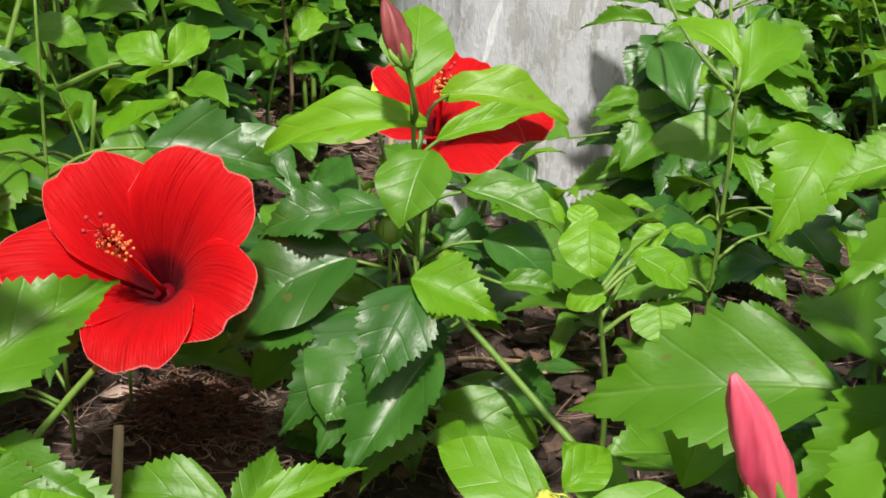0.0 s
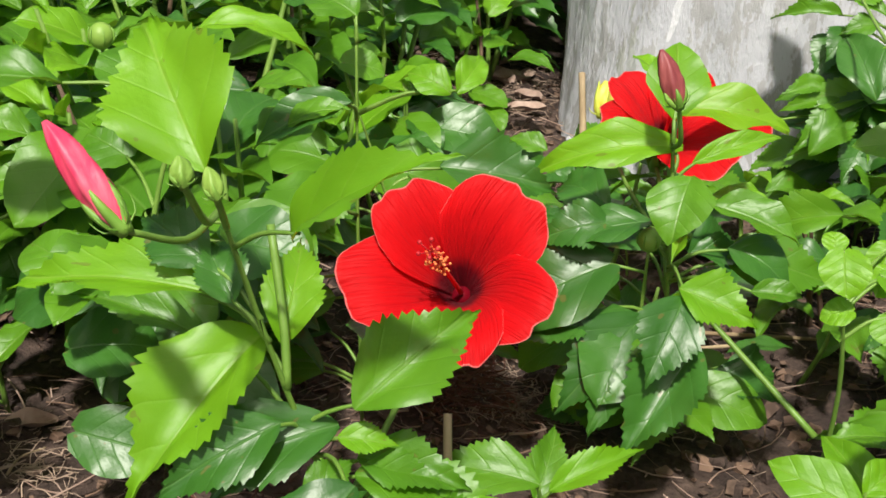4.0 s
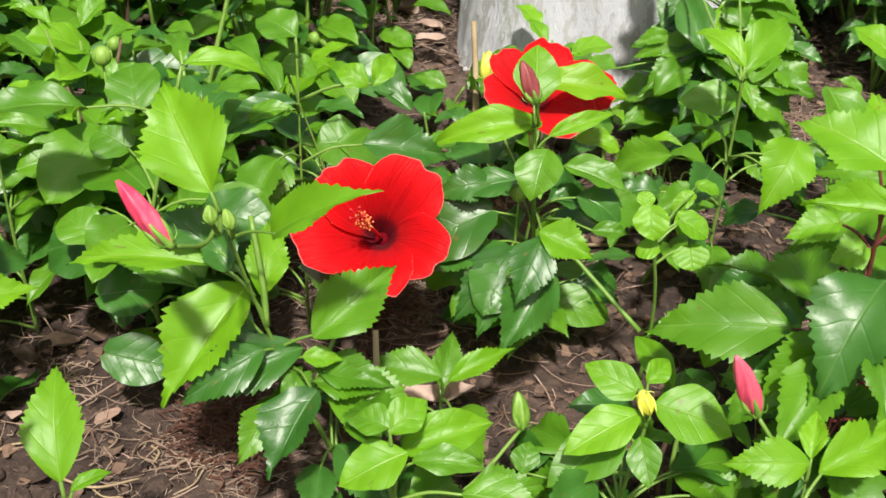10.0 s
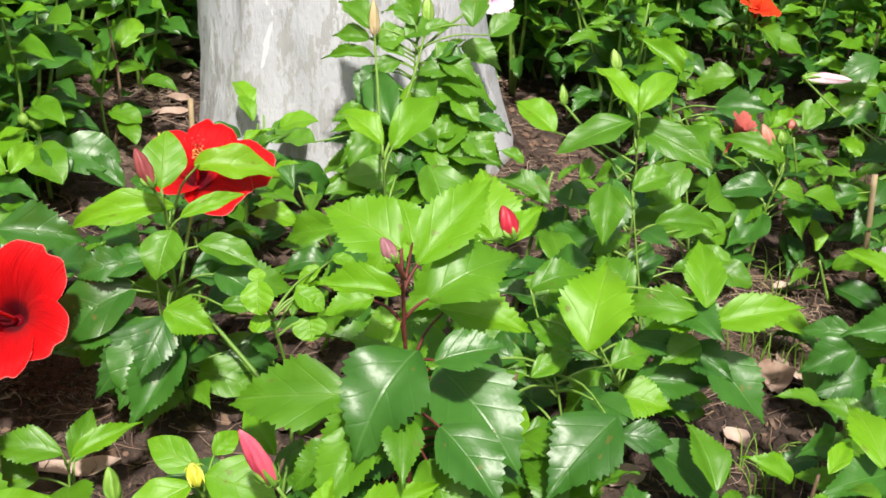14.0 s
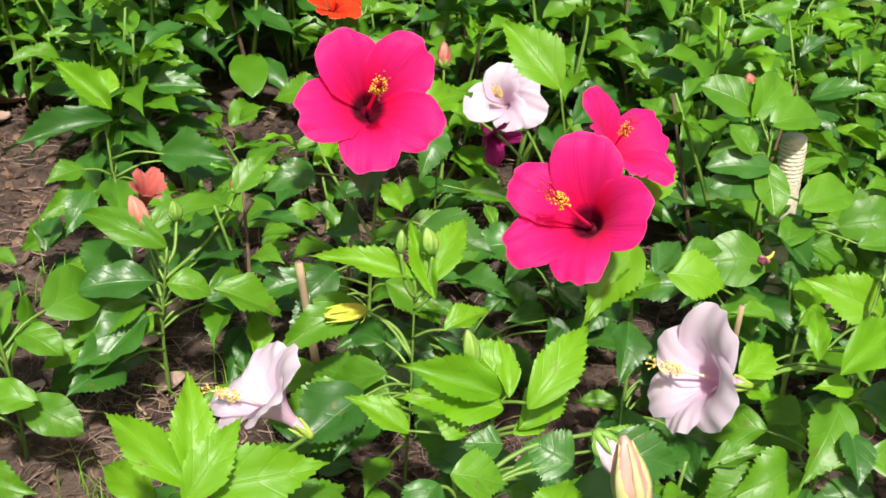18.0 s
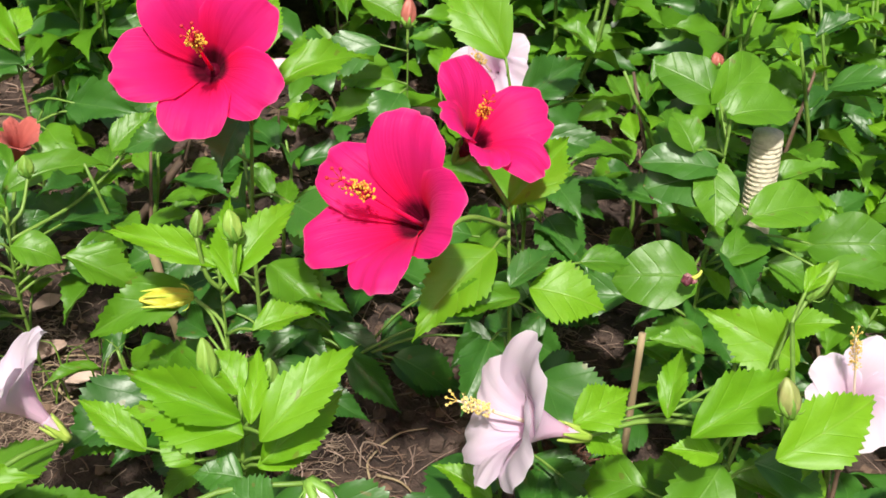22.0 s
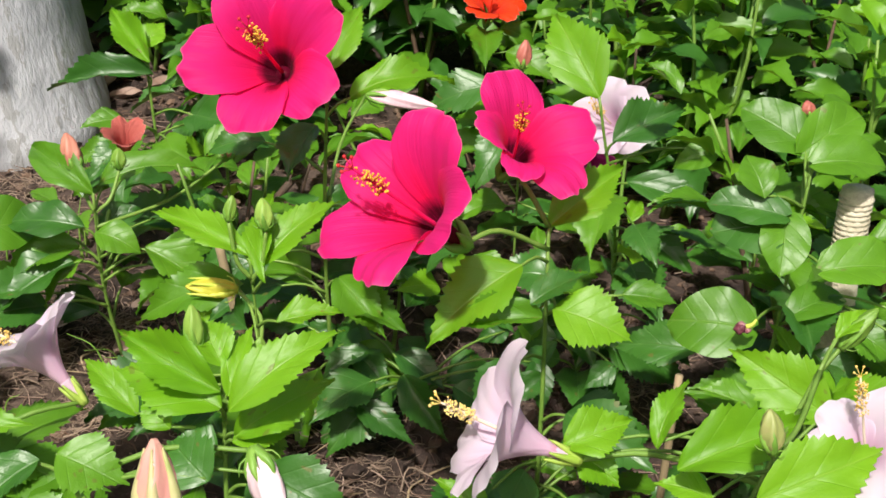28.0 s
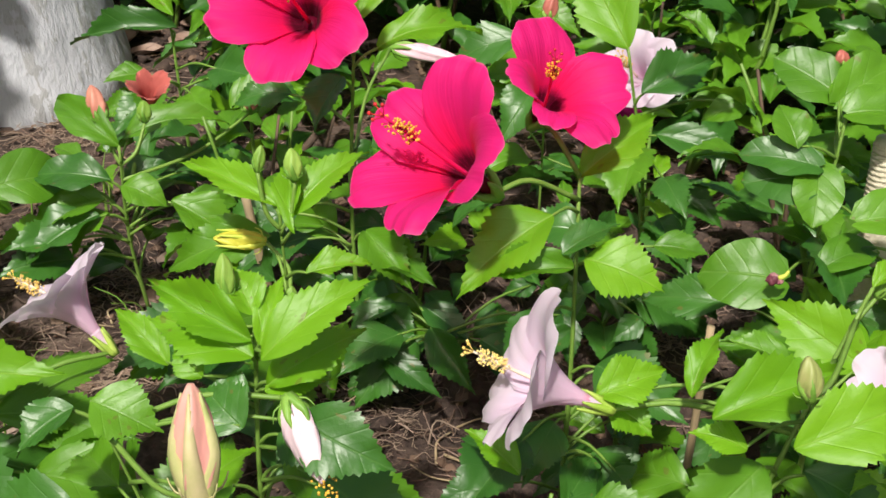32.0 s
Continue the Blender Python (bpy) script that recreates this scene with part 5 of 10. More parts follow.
leaf(p_w, 's', 2, (0.400, 0.629, 0.054), (0.371, 0.668, 0.029), 0.032)
leaf(p_w, 's', 1, (0.446, 0.651, 0.150), (0.503, 0.701, 0.155), 0.051)
leaf(p_w, 's', 2, (0.383, 0.592, 0.031), (0.342, 0.568, 0.029), 0.027)
leaf(p_w, 's', 1, (0.442, 0.655, 0.141), (0.477, 0.691, 0.130), 0.030)
leaf(p_w, 's', 1, (0.360, 0.609, 0.171), (0.314, 0.593, 0.145), 0.038)
leaf(p_w, 's', 2, (0.423, 0.593, 0.093), (0.450, 0.546, 0.090), 0.033)
leaf(p_w, 's', 2, (0.420, 0.612, 0.177), (0.474, 0.600, 0.170), 0.034)
leaf(p_w, 's', 2, (0.425, 0.652, 0.140), (0.451, 0.707, 0.126), 0.041)
leaf(p_w, 's', 1, (0.388, 0.602, 0.150), (0.351, 0.560, 0.119), 0.041)
leaf(p_w, 's', 2, (0.414, 0.629, 0.106), (0.415, 0.679, 0.111), 0.031)
leaf(p_w, 's', 1, (0.395, 0.588, 0.083), (0.362, 0.550, 0.071), 0.033)
leaf(p_w, 's', 2, (0.390, 0.581, 0.144), (0.365, 0.510, 0.119), 0.051)
leaf(p_w, 's', 2, (0.399, 0.603, 0.084), (0.353, 0.581, 0.079), 0.032)
leaf(p_w, 's', 1, (0.429, 0.669, 0.142), (0.443, 0.725, 0.126), 0.034)
leaf(p_w, 's', 2, (0.427, 0.607, 0.135), (0.507, 0.593, 0.137), 0.045)
leaf(p_w, 's', 1, (0.460, 0.618, 0.094), (0.516, 0.629, 0.074), 0.039)
p_x = bush('hibiscus_shoot', 'small bush with soft mid-green leaves on thin stems', (0.745, 0.699, -0.015), (0.745, 0.683, 0.087), (0.738, 0.676, 0.189))
leaf(p_x, 's', 0, (0.737, 0.677, 0.183), (0.675, 0.734, 0.215), 0.033)
leaf(p_x, 's', 0, (0.738, 0.676, 0.189), (0.737, 0.740, 0.236), 0.033)
leaf(p_x, 's', 0, (0.747, 0.681, 0.178), (0.831, 0.681, 0.193), 0.049)
leaf(p_x, 's', 0, (0.734, 0.659, 0.184), (0.774, 0.703, 0.223), 0.032)
leaf(p_x, 's', 2, (0.740, 0.673, 0.150), (0.662, 0.673, 0.136), 0.043)
leaf(p_x, 's', 0, (0.751, 0.671, 0.139), (0.702, 0.644, 0.112), 0.055)
leaf(p_x, 's', 2, (0.755, 0.665, 0.132), (0.838, 0.621, 0.114), 0.059)
leaf(p_x, 's', 1, (0.784, 0.731, 0.115), (0.856, 0.719, 0.119), 0.040)
leaf(p_x, 's', 2, (0.767, 0.714, 0.114), (0.797, 0.757, 0.091), 0.033)
leaf(p_x, 's', 1, (0.771, 0.725, 0.122), (0.812, 0.790, 0.128), 0.043)
leaf(p_x, 's', 1, (0.768, 0.701, 0.132), (0.816, 0.740, 0.108), 0.045)
leaf(p_x, 's', 2, (0.687, 0.701, 0.121), (0.635, 0.719, 0.120), 0.031)
leaf(p_x, 's', 2, (0.729, 0.697, 0.071), (0.672, 0.738, 0.075), 0.049)
leaf(p_x, 's', 1, (0.782, 0.715, 0.043), (0.824, 0.743, 0.037), 0.031)
leaf(p_x, 's', 2, (0.714, 0.679, 0.085), (0.660, 0.669, 0.063), 0.038)
leaf(p_x, 's', 1, (0.724, 0.665, 0.102), (0.685, 0.630, 0.081), 0.038)
leaf(p_x, 's', 2, (0.757, 0.690, 0.101), (0.811, 0.722, 0.067), 0.043)
leaf(p_x, 's', 2, (0.736, 0.737, 0.063), (0.725, 0.794, 0.038), 0.042)
leaf(p_x, 's', 1, (0.723, 0.639, 0.083), (0.698, 0.588, 0.056), 0.036)
leaf(p_x, 's', 2, (0.756, 0.661, 0.065), (0.787, 0.583, 0.063), 0.057)
leaf(p_x, 's', 1, (0.731, 0.690, 0.106), (0.671, 0.726, 0.105), 0.040)
leaf(p_x, 's', 2, (0.711, 0.677, 0.079), (0.638, 0.656, 0.082), 0.055)
leaf(p_x, 's', 1, (0.788, 0.712, 0.103), (0.852, 0.756, 0.110), 0.044)
leaf(p_x, 's', 2, (0.778, 0.690, 0.034), (0.848, 0.685, -0.003), 0.050)
leaf(p_x, 's', 1, (0.759, 0.679, 0.076), (0.807, 0.657, 0.069), 0.032)
leaf(p_x, 's', 1, (0.803, 0.670, 0.062), (0.859, 0.650, 0.040), 0.041)
leaf(p_x, 's', 1, (0.801, 0.687, 0.102), (0.878, 0.691, 0.097), 0.051)
leaf(p_x, 's', 2, (0.682, 0.678, 0.117), (0.624, 0.674, 0.089), 0.043)
p_y = bush('hibiscus_shoot', 'young hibiscus shoot with plain green serrated leaves', (0.475, 0.875, 0.005), (0.475, 0.850, 0.166), (0.460, 0.815, 0.327))
leaf(p_y, 'o', 0, (0.460, 0.815, 0.327), (0.505, 0.849, 0.362), 0.033)
leaf(p_y, 'o', 0, (0.457, 0.812, 0.325), (0.425, 0.871, 0.366), 0.033)
leaf(p_y, 'o', 1, (0.459, 0.822, 0.315), (0.373, 0.807, 0.288), 0.040)
leaf(p_y, 'o', 1, (0.467, 0.866, 0.293), (0.549, 0.814, 0.268), 0.040)
leaf(p_y, 's', 2, (0.434, 0.793, 0.261), (0.419, 0.734, 0.214), 0.044)
leaf(p_y, 'o', 0, (0.396, 0.933, 0.253), (0.353, 0.973, 0.277), 0.043)
leaf(p_y, 'r', 1, (0.566, 0.877, 0.156), (0.521, 0.888, 0.157), 0.038)
leaf(p_y, 'o', 2, (0.510, 0.897, 0.126), (0.479, 0.840, 0.079), 0.038)
leaf(p_y, 'r', 1, (0.588, 0.885, 0.097), (0.635, 0.863, 0.088), 0.037)
leaf(p_y, 's', 2, (0.453, 0.892, 0.154), (0.429, 0.937, 0.128), 0.032)
leaf(p_y, 's', 2, (0.436, 0.882, 0.096), (0.390, 0.904, 0.090), 0.032)
leaf(p_y, 's', 1, (0.453, 0.809, 0.124), (0.429, 0.754, 0.095), 0.037)
leaf(p_y, 's', 1, (0.524, 0.831, 0.128), (0.575, 0.806, 0.133), 0.034)
leaf(p_y, 's', 2, (0.480, 0.903, 0.122), (0.488, 0.977, 0.084), 0.049)
leaf(p_y, 's', 2, (0.472, 0.890, 0.131), (0.468, 0.944, 0.103), 0.034)
leaf(p_y, 's', 2, (0.424, 0.889, 0.146), (0.360, 0.933, 0.133), 0.050)
leaf(p_y, 's', 1, (0.529, 0.840, 0.067), (0.601, 0.807, 0.068), 0.051)
leaf(p_y, 's', 2, (0.458, 0.857, 0.162), (0.386, 0.880, 0.128), 0.056)
leaf(p_y, 's', 2, (0.490, 0.896, 0.172), (0.513, 0.969, 0.182), 0.045)
leaf(p_y, 's', 1, (0.419, 0.847, 0.149), (0.375, 0.841, 0.133), 0.030)
leaf(p_y, 's', 2, (0.483, 0.832, 0.179), (0.505, 0.791, 0.182), 0.028)
leaf(p_y, 's', 2, (0.460, 0.892, 0.175), (0.444, 0.941, 0.171), 0.029)
leaf(p_y, 's', 2, (0.440, 0.858, 0.160), (0.372, 0.871, 0.126), 0.050)
leaf(p_y, 's', 2, (0.434, 0.875, 0.187), (0.389, 0.907, 0.189), 0.038)
leaf(p_y, 's', 1, (0.462, 0.872, 0.117), (0.424, 0.913, 0.121), 0.035)
p_y1 = bush('roundleaf_seedling', 'low seedling with rounded glossy green leaves', (0.570, 0.930, -0.002), (0.569, 0.919, 0.103), (0.554, 0.928, 0.209))
leaf(p_y1, 'r', 1, (0.554, 0.928, 0.209), (0.506, 0.903, 0.181), 0.043)
leaf(p_y1, 'r', 1, (0.577, 0.942, 0.135), (0.614, 0.920, 0.125), 0.033)
leaf(p_y1, 'r', 1, (0.599, 0.860, 0.121), (0.549, 0.872, 0.121), 0.032)
leaf(p_y1, 'o', 1, (0.508, 0.941, 0.060), (0.443, 0.957, 0.068), 0.043)
leaf(p_y1, 'r', 1, (0.599, 0.957, 0.148), (0.643, 1.002, 0.149), 0.053)
leaf(p_y1, 'o', 1, (0.547, 0.953, 0.040), (0.506, 1.000, 0.044), 0.041)
leaf(p_y1, 'o', 1, (0.543, 0.928, 0.136), (0.495, 0.942, 0.128), 0.032)
leaf(p_y1, 'r', 1, (0.556, 0.947, 0.130), (0.531, 1.011, 0.120), 0.058)
leaf(p_y1, 'r', 1, (0.524, 0.964, 0.122), (0.479, 1.008, 0.118), 0.056)
leaf(p_y1, 'o', 1, (0.564, 0.950, 0.100), (0.554, 1.002, 0.105), 0.030)
leaf(p_y1, 'r', 1, (0.576, 0.953, 0.138), (0.591, 0.996, 0.117), 0.042)
p_aa = bush('hibiscus_bush', 'hibiscus bush carrying two deep pink blooms', (1.116, 0.912, -0.043), (1.116, 0.907, 0.104), (1.107, 0.932, 0.251))
leaf(p_aa, 's', 0, (1.098, 0.885, 0.243), (1.043, 0.829, 0.211), 0.048)
leaf(p_aa, 's', 0, (1.124, 0.872, 0.221), (1.180, 0.869, 0.208), 0.048)
leaf(p_aa, 's', 1, (1.118, 0.867, 0.216), (1.053, 0.842, 0.209), 0.026)
leaf(p_aa, 's', 0, (1.107, 0.932, 0.251), (1.153, 0.985, 0.284), 0.039)
leaf(p_aa, 's', 1, (1.163, 0.936, 0.203), (1.204, 0.942, 0.199), 0.028)
leaf(p_aa, 's', 2, (1.110, 0.863, 0.227), (1.142, 0.895, 0.245), 0.026)
# lower leaves all in tone 2, so shade under the blooms is in their colour
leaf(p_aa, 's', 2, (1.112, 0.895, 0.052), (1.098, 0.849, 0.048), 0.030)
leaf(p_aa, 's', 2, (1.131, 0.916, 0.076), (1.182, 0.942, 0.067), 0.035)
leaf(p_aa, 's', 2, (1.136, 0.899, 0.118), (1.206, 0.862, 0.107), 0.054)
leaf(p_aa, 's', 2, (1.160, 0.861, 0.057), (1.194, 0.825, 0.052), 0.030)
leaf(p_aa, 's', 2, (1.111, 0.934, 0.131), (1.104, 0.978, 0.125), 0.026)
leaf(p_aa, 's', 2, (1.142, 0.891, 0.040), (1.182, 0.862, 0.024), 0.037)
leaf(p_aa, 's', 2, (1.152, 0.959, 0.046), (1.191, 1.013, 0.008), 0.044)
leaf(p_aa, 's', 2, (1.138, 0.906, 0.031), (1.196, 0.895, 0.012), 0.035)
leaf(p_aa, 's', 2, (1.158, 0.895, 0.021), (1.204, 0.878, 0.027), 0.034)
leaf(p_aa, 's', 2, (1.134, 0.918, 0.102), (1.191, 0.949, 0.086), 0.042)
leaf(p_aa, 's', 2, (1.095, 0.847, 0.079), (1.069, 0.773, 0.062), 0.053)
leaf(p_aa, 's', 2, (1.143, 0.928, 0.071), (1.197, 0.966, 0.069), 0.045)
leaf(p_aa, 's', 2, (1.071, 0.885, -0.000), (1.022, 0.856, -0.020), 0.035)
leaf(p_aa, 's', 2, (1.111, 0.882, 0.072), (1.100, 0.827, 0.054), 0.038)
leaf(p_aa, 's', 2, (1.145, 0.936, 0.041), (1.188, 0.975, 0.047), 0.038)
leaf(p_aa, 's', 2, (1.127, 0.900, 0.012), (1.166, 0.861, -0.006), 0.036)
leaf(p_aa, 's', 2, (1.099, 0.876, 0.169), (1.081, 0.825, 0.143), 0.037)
p_bb = bush('hibiscus_shoot', 'small bush with soft mid-green leaves on thin stems', (0.911, 0.886, -0.027), (0.911, 0.869, 0.102), (0.909, 0.858, 0.232))
leaf(p_bb, 's', 0, (0.909, 0.858, 0.232), (0.827, 0.870, 0.258), 0.026)
leaf(p_bb, 's', 0, (0.919, 0.855, 0.226), (0.958, 0.909, 0.261), 0.032)
leaf(p_bb, 's', 1, (0.872, 0.923, 0.166), (0.794, 0.882, 0.150), 0.040)
leaf(p_bb, 's', 0, (0.933, 0.846, 0.188), (0.975, 0.866, 0.195), 0.025)
leaf(p_bb, 's', 0, (0.925, 0.848, 0.218), (0.908, 0.903, 0.265), 0.022)
leaf(p_bb, 's', 2, (0.864, 0.901, -0.000), (0.815, 0.921, -0.002), 0.029)
leaf(p_bb, 's', 1, (0.891, 0.878, 0.123), (0.839, 0.905, 0.089), 0.038)
leaf(p_bb, 's', 2, (0.866, 0.874, 0.079), (0.816, 0.875, 0.056), 0.038)
leaf(p_bb, 's', 1, (0.884, 0.907, 0.066), (0.832, 0.971, 0.053), 0.050)
leaf(p_bb, 's', 1, (0.920, 0.839, 0.104), (0.939, 0.774, 0.094), 0.042)
leaf(p_bb, 's', 1, (0.891, 0.885, 0.097), (0.826, 0.934, 0.095), 0.058)
leaf(p_bb, 's', 1, (0.890, 0.840, 0.061), (0.866, 0.800, 0.057), 0.027)
leaf(p_bb, 's', 1, (0.894, 0.893, 0.078), (0.850, 0.947, 0.059), 0.052)
leaf(p_bb, 's', 2, (0.876, 0.824, 0.125), (0.842, 0.784, 0.109), 0.033)
leaf(p_bb, 's', 1, (0.907, 0.894, 0.064), (0.900, 0.937, 0.047), 0.030)
leaf(p_bb, 's', 2, (0.868, 0.834, 0.135), (0.806, 0.786, 0.115), 0.058)
leaf(p_bb, 's', 1, (0.918, 0.837, 0.119), (0.935, 0.765, 0.129), 0.047)
leaf(p_bb, 's', 2, (0.890, 0.887, 0.150), (0.858, 0.921, 0.140), 0.028)
leaf(p_bb, 's', 1, (0.860, 0.835, 0.124), (0.806, 0.800, 0.101), 0.049)
leaf(p_bb, 's', 1, (0.864, 0.860, 0.106), (0.786, 0.846, 0.106), 0.050)
p_cc = bush('hibiscus_bush', 'bright green hibiscus shoot with toothed leaves and buds', (0.951, 0.726, -0.030), (0.951, 0.715, 0.102), (0.952, 0.722, 0.235))
leaf(p_cc, 's', 0, (0.954, 0.712, 0.224), (0.880, 0.722, 0.246), 0.032)
leaf(p_cc, 's', 0, (0.956, 0.708, 0.215), (0.884, 0.714, 0.233), 0.042)
leaf(p_cc, 's', 0, (0.970, 0.690, 0.228), (1.022, 0.741, 0.265), 0.034)
leaf(p_cc, 's', 0, (0.967, 0.702, 0.201), (1.014, 0.747, 0.226), 0.032)
leaf(p_cc, 's', 0, (0.891, 0.721, 0.186), (0.846, 0.740, 0.209), 0.025)
leaf(p_cc, 's', 0, (0.964, 0.704, 0.195), (1.001, 0.722, 0.201), 0.020)
leaf(p_cc, 's', 0, (0.960, 0.710, 0.223), (0.960, 0.750, 0.253), 0.018)
leaf(p_cc, 's', 0, (0.928, 0.696, 0.202), (0.905, 0.706, 0.214), 0.021)
leaf(p_cc, 's', 0, (0.952, 0.722, 0.235), (0.928, 0.741, 0.254), 0.027)
leaf(p_cc, 's', 2, (0.956, 0.699, 0.190), (0.926, 0.698, 0.195), 0.030)
leaf(p_cc, 's', 2, (0.951, 0.736, 0.099), (0.951, 0.816, 0.097), 0.052)
leaf(p_cc, 's', 2, (0.957, 0.730, 0.115), (0.979, 0.782, 0.117), 0.036)
leaf(p_cc, 's', 2, (0.942, 0.734, 0.129), (0.915, 0.785, 0.117), 0.033)
leaf(p_cc, 's', 2, (0.971, 0.682, 0.101), (1.009, 0.623, 0.087), 0.041)
leaf(p_cc, 's', 1, (1.004, 0.703, 0.130), (1.068, 0.687, 0.120), 0.044)
leaf(p_cc, 's', 2, (1.006, 0.684, 0.157), (1.076, 0.642, 0.157), 0.057)
leaf(p_cc, 's', 2, (0.969, 0.711, 0.159), (1.016, 0.694, 0.159), 0.033)
leaf(p_cc, 's', 1, (0.938, 0.703, 0.117), (0.882, 0.651, 0.114), 0.051)
leaf(p_cc, 's', 1, (0.914, 0.720, 0.071), (0.860, 0.724, 0.075), 0.036)
leaf(p_cc, 's', 1, (0.928, 0.701, 0.006), (0.878, 0.651, -0.005), 0.050)
leaf(p_cc, 's', 1, (0.989, 0.726, 0.103), (1.062, 0.746, 0.092), 0.046)
leaf(p_cc, 's', 1, (0.984, 0.720, 0.059), (1.059, 0.723, 0.060), 0.042)
leaf(p_cc, 's', 1, (0.942, 0.685, 0.037), (0.932, 0.641, 0.024), 0.031)
leaf(p_cc, 's', 2, (0.926, 0.729, 0.055), (0.875, 0.752, 0.054), 0.038)
leaf(p_cc, 's', 1, (0.950, 0.708, -0.005), (0.949, 0.651, -0.022), 0.037)
leaf(p_cc, 's', 2, (0.990, 0.741, 0.025), (1.033, 0.764, 0.021), 0.033)
leaf(p_cc, 's', 1, (0.936, 0.746, 0.040), (0.905, 0.800, 0.013), 0.041)
leaf(p_cc, 's', 2, (0.951, 0.675, 0.095), (0.950, 0.598, 0.065), 0.046)
leaf(p_cc, 's', 2, (0.919, 0.739, 0.018), (0.856, 0.772, -0.006), 0.047)
leaf(p_cc, 's', 1, (0.943, 0.666, 0.091), (0.932, 0.598, 0.071), 0.050)
leaf(p_cc, 's', 2, (0.973, 0.719, 0.120), (1.051, 0.734, 0.089), 0.052)
leaf(p_cc, 's', 1, (0.945, 0.780, 0.043), (0.937, 0.857, 0.041), 0.044)
leaf(p_cc, 's', 1, (0.967, 0.718, 0.130), (1.017, 0.727, 0.101), 0.036)
leaf(p_cc, 's', 1, (0.992, 0.724, 0.105), (1.048, 0.736, 0.102), 0.038)
p_ee = bush('hibiscus_bush', 'light green hibiscus bush with pale pink blooms', (1.255, 0.782, -0.053), (1.257, 0.787, 0.099), (1.303, 0.840, 0.252))
leaf(p_ee, 's', 0, (1.154, 0.762, 0.193), (1.193, 0.787, 0.204), 0.033)
leaf(p_ee, 's', 0, (1.223, 0.737, 0.211), (1.294, 0.782, 0.232), 0.040)
leaf(p_ee, 's', 0, (1.209, 0.749, 0.215), (1.219, 0.790, 0.243), 0.019)
leaf(p_ee, 's', 0, (1.310, 0.841, 0.193), (1.242, 0.862, 0.221), 0.045)
leaf(p_ee, 's', 0, (1.267, 0.706, 0.225), (1.331, 0.747, 0.244), 0.044)
leaf(p_ee, 's', 0, (1.245, 0.749, 0.185), (1.211, 0.749, 0.191), 0.023)
leaf(p_ee, 's', 0, (1.160, 0.779, 0.178), (1.191, 0.771, 0.166), 0.031)
leaf(p_ee, 's', 0, (1.303, 0.840, 0.252), (1.321, 0.861, 0.265), 0.015)
leaf(p_ee, 's', 2, (1.229, 0.754, 0.038), (1.183, 0.703, 0.045), 0.039)
leaf(p_ee, 's', 1, (1.231, 0.829, 0.062), (1.193, 0.895, 0.030), 0.053)
leaf(p_ee, 's', 1, (1.196, 0.770, 0.091), (1.141, 0.756, 0.058), 0.045)
leaf(p_ee, 's', 1, (1.271, 0.803, 0.069), (1.311, 0.854, 0.069), 0.044)
leaf(p_ee, 's', 2, (1.237, 0.822, -0.006), (1.205, 0.888, -0.025), 0.050)
leaf(p_ee, 's', 1, (1.297, 0.791, -0.001), (1.351, 0.801, -0.031), 0.038)
leaf(p_ee, 's', 2, (1.293, 0.756, 0.009), (1.360, 0.706, 0.014), 0.059)
leaf(p_ee, 's', 1, (1.296, 0.789, 0.080), (1.352, 0.793, 0.063), 0.037)
leaf(p_ee, 's', 1, (1.255, 0.821, 0.060), (1.253, 0.886, 0.060), 0.045)
leaf(p_ee, 's', 2, (1.244, 0.808, -0.025), (1.218, 0.863, -0.031), 0.034)
leaf(p_ee, 's', 1, (1.228, 0.773, 0.088), (1.159, 0.739, 0.088), 0.049)
leaf(p_ee, 's', 2, (1.240, 0.764, 0.068), (1.198, 0.712, 0.038), 0.042)
leaf(p_ee, 's', 1, (1.257, 0.783, 0.149), (1.211, 0.720, 0.121), 0.051)
leaf(p_ee, 's', 1, (1.205, 0.807, 0.032), (1.138, 0.837, 0.008), 0.055)
leaf(p_ee, 's', 1, (1.246, 0.816, 0.099), (1.231, 0.859, 0.090), 0.033)
leaf(p_ee, 's', 1, (1.215, 0.811, 0.097), (1.167, 0.839, 0.078), 0.041)
leaf(p_ee, 's', 2, (1.244, 0.772, 0.056), (1.189, 0.714, 0.059), 0.057)
leaf(p_ee, 's', 2, (1.258, 0.759, 0.136), (1.249, 0.712, 0.117), 0.034)
leaf(p_ee, 's', 2, (1.283, 0.799, 0.138), (1.339, 0.801, 0.108), 0.043)
leaf(p_ee, 's', 2, (1.259, 0.740, 0.082), (1.262, 0.672, 0.083), 0.041)
p_ff = bush('roundleaf_bush', 'bush with glossy rounded leaves and small buds', (1.278, 1.059, -0.055), (1.278, 1.050, 0.107), (1.284, 1.066, 0.268))
leaf(p_ff, 'r', 1, (1.280, 1.105, 0.265), (1.225, 1.120, 0.287), 0.046)
leaf(p_ff, 'r', 1, (1.276, 1.094, 0.264), (1.320, 1.136, 0.289), 0.041)
leaf(p_ff, 'r', 2, (1.273, 1.037, 0.227), (1.218, 1.021, 0.225), 0.051)
leaf(p_ff, 'r', 1, (1.270, 1.039, 0.236), (1.272, 0.999, 0.204), 0.039)
leaf(p_ff, 'r', 1, (1.284, 1.066, 0.268), (1.340, 1.082, 0.270), 0.044)
leaf(p_ff, 'r', 1, (1.301, 1.003, 0.211), (1.360, 1.024, 0.216), 0.043)
leaf(p_ff, 'r', 1, (1.258, 0.984, 0.164), (1.197, 0.976, 0.169), 0.056)
leaf(p_ff, 'o', 1, (1.252, 1.031, 0.250), (1.233, 1.056, 0.273), 0.034)
